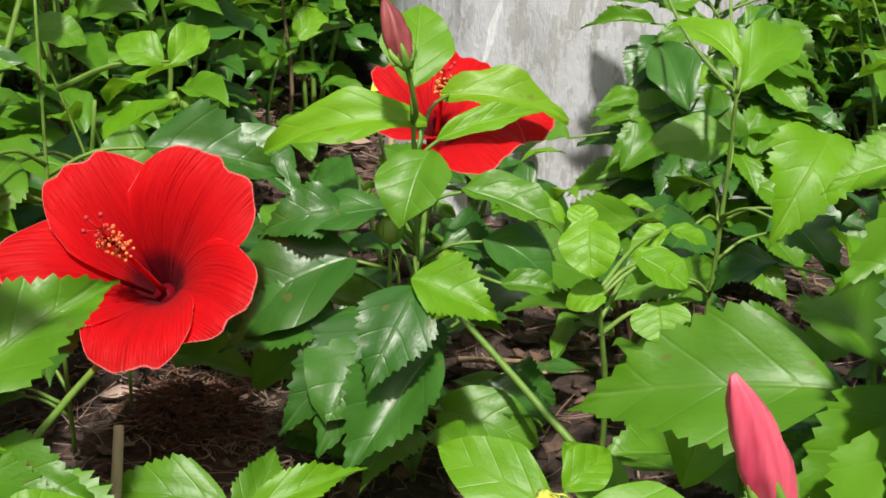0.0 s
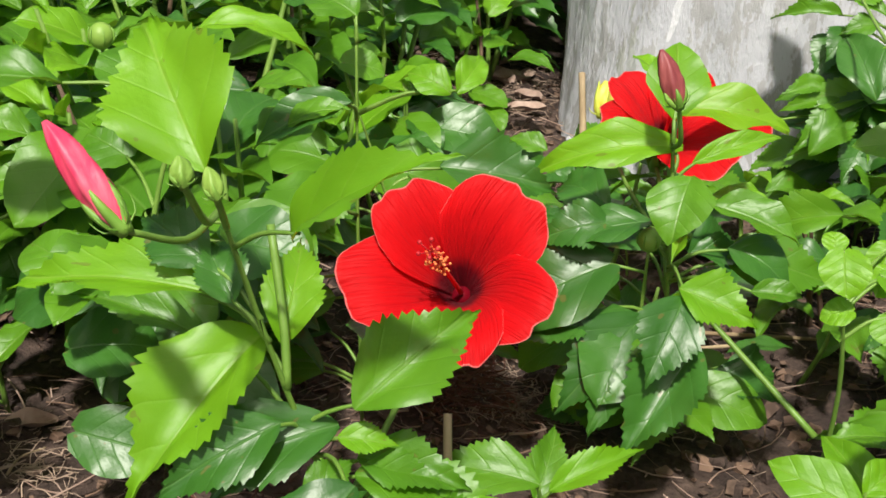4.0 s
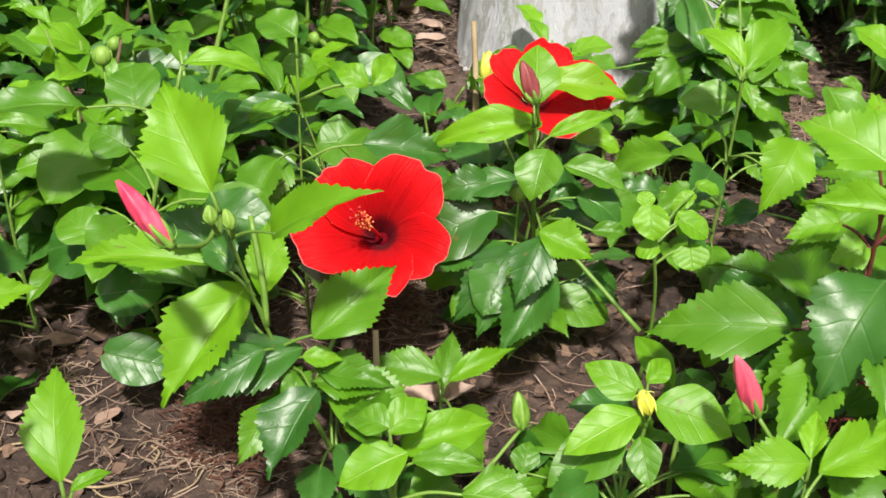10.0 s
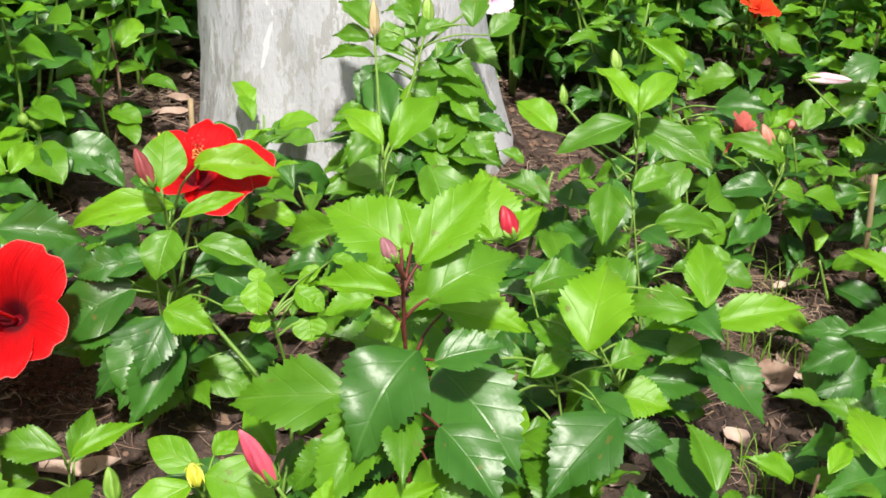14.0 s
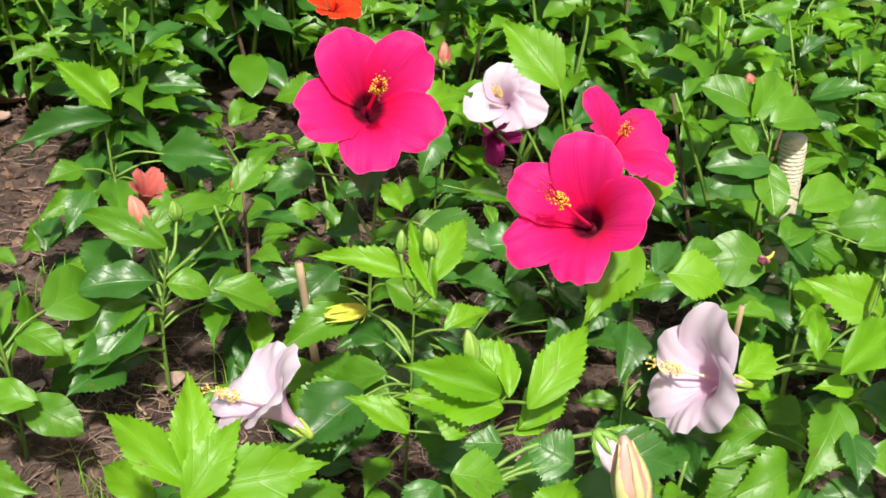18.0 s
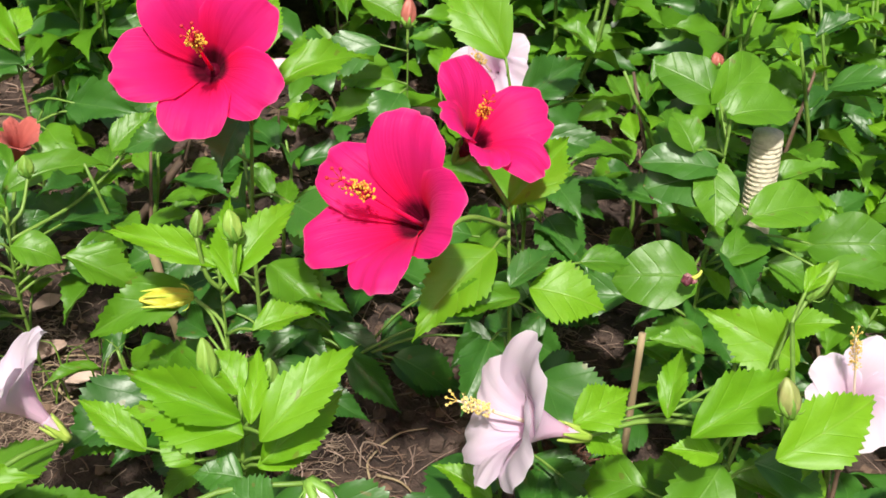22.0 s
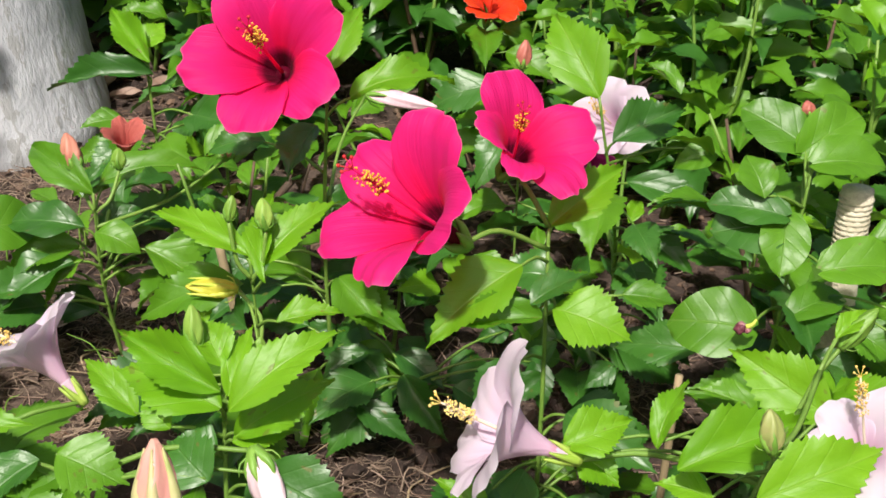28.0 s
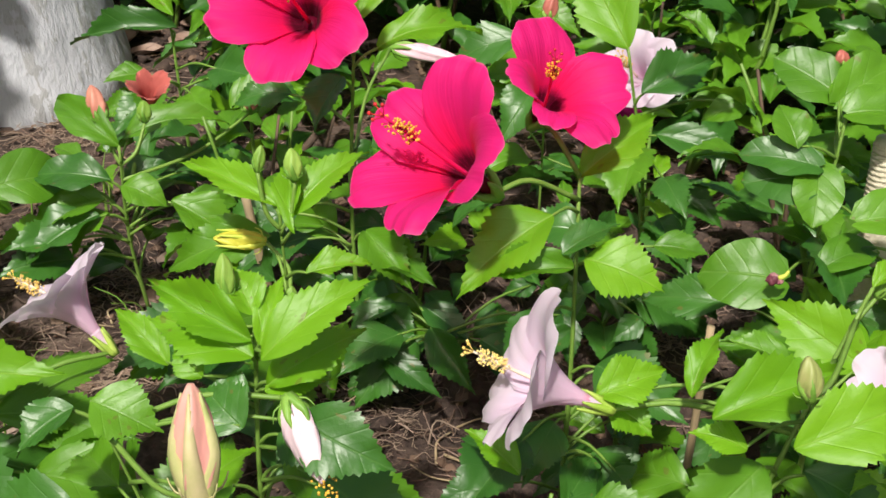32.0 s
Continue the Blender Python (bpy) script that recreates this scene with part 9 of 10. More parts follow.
shrub(0.714, 0.791, 0.06, 'o', 39)
shrub(1.139, 0.783, 0.14, 's', 40)
shrub(1.351, 0.796, 0.20, 's', 41)
shrub(-1.067, 0.968, 0.35, 'r', 42)
shrub(-0.977, 0.959, 0.37, 'r', 43)
shrub(-0.777, 0.913, 0.37, 'r', 44)
shrub(-0.717, 0.996, 0.35, 's', 45)
shrub(-0.516, 0.973, 0.32, 's', 46)
shrub(-0.381, 0.915, 0.35, 'r', 47)
shrub(-0.242, 0.932, 0.20, 'r', 48)
shrub(-0.147, 0.949, 0.06, 'r', 49)
shrub(-0.030, 0.995, 0.14, 's', 50)
shrub(0.157, 0.918, 0.14, 'o', 51)
shrub(0.367, 0.907, 0.20, 's', 52)
shrub(0.782, 0.988, 0.06, 'o', 54)
shrub(1.155, 0.973, 0.06, 's', 55)
shrub(1.303, 0.967, 0.20, 's', 56)
shrub(1.399, 0.974, 0.20, 's', 57)
shrub(1.539, 0.981, 0.31, 's', 58)
shrub(-1.138, 1.099, 0.34, 's', 59)
shrub(-0.923, 1.030, 0.36, 'r', 60)
shrub(-0.848, 1.114, 0.32, 's', 61)
shrub(-0.700, 1.111, 0.35, 'r', 62)
shrub(-0.458, 1.103, 0.35, 'r', 63)
shrub(-0.304, 1.056, 0.29, 'o', 64)
shrub(-0.106, 1.097, 0.06, 's', 65)
shrub(0.030, 1.043, 0.14, 's', 66)
shrub(0.098, 1.055, 0.09, 'r', 67)
shrub(0.782, 1.118, 0.20, 's', 70)
shrub(1.427, 1.069, 0.20, 's', 71)
shrub(-1.158, 1.215, 0.35, 's', 72)
shrub(-1.018, 1.147, 0.31, 's', 73)
shrub(-0.690, 1.206, 0.34, 's', 74)
shrub(-0.511, 1.178, 0.30, 's', 75)
shrub(-0.387, 1.169, 0.38, 's', 76)
shrub(-0.288, 1.215, 0.33, 'r', 77)
shrub(-0.075, 1.198, 0.06, 's', 78)
shrub(0.032, 1.154, 0.14, 'r', 79)
shrub(0.540, 1.197, 0.06, 's', 80)
shrub(0.727, 1.235, 0.14, 's', 81)
shrub(0.890, 1.230, 0.09, 's', 82)
shrub(1.062, 1.186, 0.09, 's', 83)
shrub(1.306, 1.144, 0.35, 's', 84)
shrub(1.398, 1.144, 0.20, 's', 85)
shrub(1.602, 1.204, 0.33, 'o', 86)
shrub(-1.245, 1.340, 0.31, 's', 87)
shrub(-1.065, 1.283, 0.32, 'o', 88)
shrub(-0.924, 1.366, 0.31, 'r', 89)
shrub(-0.844, 1.313, 0.29, 'r', 90)
shrub(-0.623, 1.338, 0.38, 'r', 91)
shrub(-0.540, 1.328, 0.34, 'r', 92)
shrub(-0.373, 1.338, 0.38, 's', 93)
shrub(-0.184, 1.332, 0.20, 'r', 94)
shrub(0.745, 1.356, 0.09, 'r', 95)
shrub(0.872, 1.362, 0.09, 's', 96)
shrub(1.257, 1.371, 0.14, 's', 97)
shrub(1.415, 1.297, 0.35, 's', 98)
shrub(1.486, 1.292, 0.20, 's', 99)
shrub(1.711, 1.350, 0.30, 's', 100)
shrub(-1.380, 1.459, 0.36, 'r', 101)
shrub(-1.185, 1.450, 0.31, 'r', 102)
shrub(-0.798, 1.484, 0.30, 'r', 103)
shrub(-0.634, 1.506, 0.34, 'o', 104)
shrub(-0.555, 1.498, 0.34, 'r', 105)
shrub(-0.340, 1.486, 0.38, 's', 106)
shrub(0.582, 1.438, 0.30, 's', 107)
shrub(0.845, 1.456, 0.09, 's', 108)
shrub(1.029, 1.490, 0.14, 's', 109)
shrub(1.115, 1.394, 0.06, 'o', 110)
shrub(1.394, 1.459, 0.39, 's', 111)
shrub(1.580, 1.503, 0.34, 's', 112)
shrub(1.708, 1.470, 0.33, 's', 113)
shrub(-1.299, 1.630, 0.38, 'r', 114)
shrub(-1.164, 1.576, 0.32, 'o', 115)
shrub(-0.981, 1.554, 0.35, 's', 116)
shrub(-0.851, 1.603, 0.39, 'o', 117)
shrub(-0.462, 1.534, 0.37, 's', 118)
shrub(-0.374, 1.570, 0.33, 'r', 119)
shrub(-0.172, 1.580, 0.31, 's', 120)
shrub(0.605, 1.629, 0.35, 's', 121)
shrub(0.746, 1.543, 0.09, 's', 122)
shrub(0.905, 1.548, 0.06, 's', 123)
shrub(1.069, 1.624, 0.20, 's', 124)
shrub(1.139, 1.577, 0.36, 's', 125)
shrub(1.335, 1.618, 0.33, 's', 126)
shrub(1.485, 1.528, 0.32, 's', 127)
shrub(1.664, 1.526, 0.29, 's', 128)
shrub(1.811, 1.608, 0.31, 's', 129)
shrub(-1.453, 1.765, 0.30, 'r', 130)
shrub(-1.268, 1.764, 0.36, 'r', 131)
shrub(-1.184, 1.743, 0.39, 'o', 132)
shrub(-0.970, 1.690, 0.39, 's', 133)
shrub(-0.848, 1.733, 0.30, 'o', 134)
shrub(-0.679, 1.661, 0.36, 's', 135)
shrub(-0.456, 1.706, 0.37, 's', 136)
shrub(-0.306, 1.680, 0.31, 'r', 137)
shrub(-0.158, 1.665, 0.34, 's', 138)
shrub(0.459, 1.680, 0.35, 'o', 139)
shrub(0.620, 1.744, 0.31, 's', 140)
shrub(0.771, 1.775, 0.37, 'r', 141)
shrub(0.938, 1.730, 0.20, 's', 142)
shrub(1.069, 1.719, 0.30, 's', 143)
shrub(1.196, 1.777, 0.39, 's', 144)
shrub(1.369, 1.737, 0.36, 's', 145)
shrub(1.537, 1.704, 0.34, 's', 146)
shrub(1.717, 1.750, 0.38, 's', 147)
shrub(1.905, 1.697, 0.36, 's', 148)
shrub(-1.292, 1.921, 0.32, 'r', 149)
shrub(-1.215, 1.825, 0.31, 'r', 150)
shrub(-1.012, 1.891, 0.38, 'r', 151)
shrub(-0.804, 1.922, 0.37, 'r', 152)
shrub(-0.609, 1.818, 0.38, 's', 153)
shrub(-0.529, 1.840, 0.30, 'r', 154)
shrub(-0.329, 1.884, 0.34, 'r', 155)
shrub(-0.186, 1.887, 0.38, 'r', 156)
shrub(-0.026, 1.848, 0.35, 'r', 157)
shrub(0.207, 1.853, 0.31, 'r', 158)
shrub(0.373, 1.804, 0.33, 's', 159)
shrub(0.468, 1.934, 0.39, 's', 160)
shrub(0.715, 1.825, 0.39, 's', 161)
shrub(0.827, 1.901, 0.36, 's', 162)
shrub(0.943, 1.932, 0.31, 's', 163)
shrub(1.165, 1.850, 0.30, 's', 164)
shrub(1.304, 1.814, 0.31, 'r', 165)
shrub(1.430, 1.854, 0.39, 's', 166)
shrub(1.706, 1.916, 0.30, 's', 167)
shrub(1.781, 1.920, 0.38, 's', 168)
shrub(1.946, 1.816, 0.31, 's', 169)
shrub(-1.537, 1.958, 0.36, 'r', 170)
shrub(-1.223, 2.008, 0.32, 'r', 171)
shrub(-1.009, 1.984, 0.39, 'o', 172)
shrub(-0.860, 2.040, 0.31, 's', 173)
shrub(-0.630, 1.993, 0.39, 'r', 174)
shrub(-0.442, 1.996, 0.40, 'r', 175)
shrub(-0.310, 1.974, 0.30, 'r', 176)
shrub(-0.179, 2.047, 0.32, 'o', 177)
shrub(-0.007, 1.998, 0.38, 'o', 178)
shrub(0.142, 2.018, 0.39, 's', 179)
shrub(0.339, 1.960, 0.36, 'o', 180)
shrub(0.589, 2.046, 0.38, 'o', 181)
shrub(0.717, 1.970, 0.34, 's', 182)
shrub(0.841, 2.022, 0.38, 'r', 183)
shrub(1.003, 2.048, 0.33, 's', 184)
shrub(1.145, 2.068, 0.36, 's', 185)
shrub(1.345, 1.975, 0.36, 's', 186)
shrub(1.549, 1.970, 0.35, 's', 187)
shrub(1.851, 1.977, 0.36, 's', 188)
shrub(2.101, 2.071, 0.32, 's', 189)
shrub(-1.347, 2.198, 0.36, 'r', 190)
shrub(-1.252, 2.152, 0.34, 'r', 191)
shrub(-0.951, 2.162, 0.33, 'o', 192)
shrub(-0.786, 2.130, 0.37, 'r', 193)
shrub(-0.717, 2.147, 0.36, 's', 194)
shrub(-0.549, 2.175, 0.35, 's', 195)
shrub(-0.318, 2.169, 0.32, 'r', 196)
shrub(-0.155, 2.186, 0.32, 'r', 197)
shrub(0.092, 2.161, 0.40, 's', 198)
shrub(0.228, 2.120, 0.38, 's', 199)
shrub(0.436, 2.232, 0.37, 's', 200)
shrub(0.517, 2.187, 0.36, 's', 201)
shrub(0.788, 2.239, 0.40, 'o', 202)
shrub(0.976, 2.118, 0.40, 's', 203)
shrub(1.150, 2.195, 0.39, 'o', 204)
shrub(1.330, 2.236, 0.31, 's', 205)
shrub(1.434, 2.119, 0.39, 's', 206)
shrub(1.617, 2.143, 0.32, 's', 207)
shrub(1.763, 2.227, 0.34, 'r', 208)
shrub(1.907, 2.181, 0.40, 'o', 209)
shrub(2.104, 2.216, 0.40, 's', 210)
shrub(-1.167, 2.367, 0.37, 's', 211)
shrub(-0.959, 2.372, 0.39, 'r', 212)
shrub(-0.795, 2.359, 0.37, 'r', 213)
shrub(-0.679, 2.310, 0.37, 'r', 214)
shrub(-0.471, 2.361, 0.41, 'r', 215)
shrub(-0.370, 2.337, 0.33, 's', 216)
shrub(-0.186, 2.300, 0.38, 'r', 217)
shrub(0.079, 2.293, 0.34, 'r', 218)
shrub(0.171, 2.320, 0.35, 'o', 219)
shrub(0.455, 2.305, 0.31, 's', 220)
shrub(0.643, 2.388, 0.35, 's', 221)
shrub(0.740, 2.303, 0.41, 's', 222)
shrub(0.969, 2.398, 0.36, 's', 223)
shrub(1.137, 2.311, 0.31, 's', 224)
shrub(1.293, 2.323, 0.37, 'r', 225)
shrub(1.574, 2.331, 0.39, 's', 226)
shrub(1.633, 2.285, 0.39, 's', 227)
shrub(1.906, 2.379, 0.31, 's', 228)
shrub(2.063, 2.394, 0.36, 's', 229)
shrub(2.306, 2.325, 0.31, 's', 230)
shrub(-1.388, 2.456, 0.37, 'o', 231)
shrub(-1.183, 2.521, 0.40, 'r', 232)
shrub(-1.001, 2.534, 0.39, 'r', 233)
shrub(-0.862, 2.435, 0.40, 's', 234)
shrub(-0.711, 2.552, 0.36, 'r', 235)
shrub(-0.442, 2.451, 0.33, 's', 236)
shrub(-0.231, 2.519, 0.32, 's', 237)
shrub(-0.067, 2.530, 0.34, 's', 238)
shrub(0.112, 2.544, 0.40, 's', 239)
shrub(0.333, 2.561, 0.35, 'o', 240)
shrub(0.534, 2.479, 0.38, 's', 241)
shrub(0.638, 2.506, 0.33, 's', 242)
shrub(0.794, 2.563, 0.36, 's', 243)
shrub(1.085, 2.509, 0.34, 's', 244)
shrub(1.270, 2.529, 0.31, 's', 245)
shrub(1.374, 2.456, 0.34, 's', 246)
shrub(1.565, 2.469, 0.38, 's', 247)
shrub(1.830, 2.492, 0.40, 'o', 248)
shrub(1.992, 2.463, 0.33, 's', 249)
shrub(2.137, 2.524, 0.40, 'o', 250)
shrub(2.325, 2.520, 0.38, 'o', 251)
shrub(-1.468, 2.647, 0.41, 's', 252)
shrub(-1.222, 2.714, 0.34, 'o', 253)
shrub(-1.087, 2.603, 0.32, 'r', 254)
shrub(-0.861, 2.615, 0.35, 'o', 255)
shrub(-0.605, 2.628, 0.32, 'r', 256)
shrub(-0.494, 2.598, 0.38, 'r', 257)
shrub(-0.314, 2.584, 0.38, 's', 258)
shrub(-0.118, 2.693, 0.35, 's', 259)
shrub(0.272, 2.637, 0.35, 's', 260)
shrub(0.464, 2.684, 0.35, 's', 261)
shrub(0.653, 2.684, 0.33, 's', 262)
shrub(0.901, 2.673, 0.34, 's', 263)
shrub(1.112, 2.692, 0.35, 's', 264)
shrub(1.239, 2.656, 0.40, 's', 265)
shrub(1.520, 2.709, 0.37, 's', 266)
shrub(1.725, 2.615, 0.34, 's', 267)
shrub(1.830, 2.647, 0.36, 's', 268)
shrub(2.053, 2.733, 0.35, 'r', 269)
shrub(2.231, 2.681, 0.39, 's', 270)
shrub(2.405, 2.666, 0.37, 'r', 271)
shrub(-1.241, 2.897, 0.33, 's', 272)
shrub(-1.061, 2.875, 0.36, 's', 273)
shrub(-0.809, 2.908, 0.39, 'r', 274)
shrub(-0.679, 2.873, 0.39, 'r', 275)
shrub(-0.400, 2.849, 0.39, 's', 276)
shrub(-0.292, 2.864, 0.33, 'r', 277)
shrub(-0.049, 2.890, 0.36, 's', 278)
shrub(0.101, 2.757, 0.39, 's', 279)
shrub(0.318, 2.814, 0.40, 's', 280)
shrub(0.520, 2.871, 0.38, 's', 281)
shrub(0.743, 2.774, 0.34, 's', 282)
shrub(1.000, 2.782, 0.39, 's', 283)
shrub(1.057, 2.871, 0.37, 's', 284)
shrub(1.322, 2.823, 0.39, 'o', 285)
shrub(1.584, 2.802, 0.38, 's', 286)
shrub(1.696, 2.768, 0.32, 'o', 287)
shrub(1.987, 2.756, 0.39, 's', 288)
shrub(2.122, 2.851, 0.37, 's', 289)
shrub(2.340, 2.763, 0.34, 's', 290)
shrub(2.468, 2.800, 0.34, 's', 291)
shrub(-1.408, 3.030, 0.40, 'r', 292)
shrub(-1.049, 2.964, 0.40, 'r', 293)
shrub(-0.887, 2.980, 0.40, 'r', 294)
shrub(-0.581, 2.952, 0.39, 'r', 295)
shrub(-0.371, 3.090, 0.37, 'r', 296)
shrub(-0.219, 3.046, 0.37, 'r', 297)
shrub(0.002, 2.994, 0.35, 'r', 298)
shrub(0.087, 3.059, 0.34, 'r', 299)
shrub(0.413, 2.934, 0.42, 'o', 300)
shrub(0.630, 2.991, 0.33, 's', 301)
shrub(0.755, 3.010, 0.32, 's', 302)
shrub(1.058, 3.028, 0.32, 's', 303)
shrub(1.237, 3.075, 0.42, 's', 304)
shrub(1.319, 3.080, 0.34, 's', 305)
shrub(1.569, 3.083, 0.42, 's', 306)
shrub(1.753, 3.071, 0.33, 's', 307)
shrub(2.013, 3.025, 0.36, 's', 308)
shrub(2.150, 2.958, 0.32, 's', 309)
shrub(2.417, 3.081, 0.36, 's', 310)
shrub(-1.303, 3.130, 0.37, 's', 311)
shrub(-1.128, 3.252, 0.37, 'o', 312)
shrub(-0.828, 3.162, 0.41, 's', 313)
shrub(-0.637, 3.170, 0.37, 'r', 314)
shrub(-0.399, 3.259, 0.33, 'r', 315)
shrub(-0.150, 3.251, 0.39, 'r', 316)
shrub(-0.033, 3.199, 0.40, 'r', 317)
shrub(0.187, 3.223, 0.38, 's', 318)
shrub(0.456, 3.230, 0.39, 'r', 319)
shrub(0.670, 3.168, 0.42, 's', 320)
shrub(0.785, 3.213, 0.38, 's', 321)
shrub(1.074, 3.130, 0.35, 's', 322)
shrub(1.226, 3.258, 0.39, 's', 323)
shrub(1.482, 3.204, 0.34, 's', 324)
shrub(1.691, 3.149, 0.37, 's', 325)
shrub(1.807, 3.134, 0.41, 'o', 326)
shrub(2.134, 3.272, 0.35, 'o', 327)
shrub(2.243, 3.253, 0.35, 'o', 328)
shrub(2.518, 3.166, 0.39, 's', 329)
shrub(-1.284, 3.399, 0.41, 'r', 330)
shrub(-1.008, 3.449, 0.33, 'r', 331)
shrub(-0.942, 3.414, 0.42, 'r', 332)
shrub(-0.716, 3.415, 0.41, 's', 333)
shrub(-0.387, 3.329, 0.40, 's', 334)
shrub(-0.252, 3.322, 0.34, 'r', 335)
shrub(-0.061, 3.435, 0.40, 'r', 336)
shrub(0.175, 3.409, 0.37, 's', 337)
shrub(0.365, 3.325, 0.33, 'o', 338)
shrub(0.601, 3.411, 0.38, 's', 339)
shrub(0.846, 3.418, 0.33, 's', 340)
shrub(1.136, 3.467, 0.34, 's', 341)
shrub(1.401, 3.410, 0.36, 's', 342)
shrub(1.585, 3.383, 0.39, 's', 343)
shrub(1.674, 3.396, 0.37, 's', 344)
shrub(1.962, 3.410, 0.40, 's', 345)
shrub(2.475, 3.450, 0.34, 's', 346)
shrub(2.636, 3.377, 0.42, 's', 347)
shrub(-1.268, 3.514, 0.37, 'r', 348)
shrub(-1.110, 3.632, 0.43, 'r', 349)
shrub(-0.820, 3.626, 0.41, 'r', 350)
shrub(-0.584, 3.660, 0.39, 'r', 351)
shrub(-0.343, 3.558, 0.43, 's', 352)
shrub(-0.207, 3.543, 0.38, 's', 353)
shrub(0.009, 3.543, 0.36, 'r', 354)
shrub(0.301, 3.517, 0.42, 'o', 355)
shrub(0.486, 3.587, 0.38, 's', 356)
shrub(0.694, 3.598, 0.35, 's', 357)
shrub(0.901, 3.659, 0.41, 's', 358)
shrub(1.238, 3.620, 0.39, 'r', 359)
shrub(1.343, 3.532, 0.37, 's', 360)
shrub(1.695, 3.500, 0.42, 'o', 361)
shrub(1.823, 3.531, 0.40, 's', 362)
shrub(1.978, 3.506, 0.39, 's', 363)
shrub(2.252, 3.568, 0.40, 's', 364)
shrub(2.550, 3.643, 0.35, 's', 365)
shrub(-1.511, 3.859, 0.41, 's', 366)
shrub(-1.359, 3.785, 0.41, 'r', 367)
shrub(-1.016, 3.833, 0.35, 'o', 368)
shrub(-0.837, 3.808, 0.39, 'r', 369)
shrub(-0.650, 3.878, 0.35, 'o', 370)
shrub(-0.413, 3.842, 0.39, 's', 371)
shrub(-0.098, 3.866, 0.37, 'r', 372)
shrub(0.037, 3.817, 0.42, 's', 373)
shrub(0.259, 3.697, 0.37, 'o', 374)
shrub(0.546, 3.855, 0.39, 's', 375)
shrub(0.742, 3.835, 0.36, 's', 376)
shrub(1.011, 3.696, 0.37, 's', 377)
shrub(1.284, 3.818, 0.34, 's', 378)
shrub(1.363, 3.845, 0.38, 's', 379)
shrub(-1.543, 4.004, 0.43, 'r', 380)
shrub(-1.370, 3.987, 0.43, 'r', 381)
shrub(-1.135, 4.066, 0.36, 'r', 382)
shrub(-0.885, 4.016, 0.37, 'r', 383)
shrub(-0.713, 4.002, 0.44, 'r', 384)
shrub(-0.356, 3.909, 0.36, 'r', 385)
shrub(-0.162, 3.910, 0.38, 'r', 386)
shrub(0.080, 4.020, 0.36, 'r', 387)
shrub(0.285, 4.088, 0.39, 'o', 388)
shrub(0.525, 4.059, 0.39, 's', 389)
shrub(0.846, 4.069, 0.41, 's', 390)
shrub(1.041, 3.991, 0.37, 's', 391)
shrub(1.312, 3.932, 0.38, 's', 392)
shrub(1.458, 3.917, 0.37, 's', 393)
shrub(1.708, 4.040, 0.34, 's', 394)
shrub(-1.606, 4.312, 0.41, 'r', 395)
shrub(-1.439, 4.266, 0.43, 'r', 396)
shrub(-1.175, 4.140, 0.43, 'r', 397)
shrub(-0.905, 4.271, 0.43, 'r', 398)
shrub(-0.586, 4.259, 0.37, 'r', 399)
shrub(-0.358, 4.201, 0.43, 's', 400)
shrub(-0.133, 4.287, 0.34, 'r', 401)
shrub(0.145, 4.151, 0.39, 's', 402)
shrub(0.357, 4.231, 0.38, 's', 403)
shrub(0.502, 4.176, 0.39, 's', 404)
shrub(0.797, 4.313, 0.39, 's', 405)
shrub(1.041, 4.148, 0.39, 's', 406)
shrub(1.420, 4.144, 0.35, 's', 407)
shrub(1.532, 4.271, 0.41, 's', 408)
shrub(-1.561, 4.465, 0.39, 's', 409)
shrub(-1.349, 4.376, 0.42, 's', 410)
shrub(-1.097, 4.339, 0.37, 's', 411)
shrub(-0.898, 4.509, 0.35, 'r', 412)
shrub(-0.721, 4.341, 0.44, 'r', 413)
shrub(-0.415, 4.518, 0.42, 'o', 414)
shrub(-0.144, 4.492, 0.44, 'r', 415)
shrub(0.168, 4.452, 0.40, 'o', 416)
shrub(0.400, 4.347, 0.42, 'o', 417)
shrub(0.687, 4.462, 0.43, 's', 418)
shrub(0.856, 4.453, 0.37, 's', 419)
shrub(1.077, 4.368, 0.37, 's', 420)
shrub(1.501, 4.439, 0.43, 's', 421)
shrub(1.735, 4.524, 0.40, 's', 422)
shrub(-1.615, 4.613, 0.43, 's', 423)
shrub(-1.478, 4.605, 0.37, 'r', 424)
shrub(-1.064, 4.661, 0.41, 'r', 425)
shrub(-0.928, 4.673, 0.36, 'r', 426)
shrub(-0.538, 4.611, 0.37, 's', 427)
shrub(-0.292, 4.562, 0.37, 'r', 428)
shrub(-0.026, 4.654, 0.42, 's', 429)
shrub(0.114, 4.699, 0.36, 's', 430)
shrub(0.393, 4.605, 0.38, 's', 431)
shrub(0.760, 4.614, 0.37, 's', 432)
shrub(0.872, 4.675, 0.39, 'r', 433)
shrub(1.264, 4.726, 0.43, 's', 434)
shrub(1.387, 4.584, 0.35, 's', 435)
shrub(1.746, 4.709, 0.43, 's', 436)
shrub(1.927, 4.624, 0.37, 's', 437)
shrub(-2.009, 4.916, 0.42, 's', 438)
shrub(-1.638, 4.990, 0.42, 'r', 439)
shrub(-1.413, 4.972, 0.37, 'r', 440)
shrub(-1.133, 5.011, 0.44, 'r', 441)
shrub(-0.890, 4.983, 0.45, 'o', 442)
shrub(-0.654, 4.903, 0.41, 'r', 443)
shrub(-0.285, 5.011, 0.45, 'r', 444)
shrub(0.013, 4.979, 0.46, 's', 445)
shrub(0.185, 4.970, 0.38, 's', 446)
shrub(0.554, 4.910, 0.44, 's', 447)
shrub(0.681, 4.946, 0.36, 's', 448)
shrub(0.961, 4.869, 0.45, 's', 449)
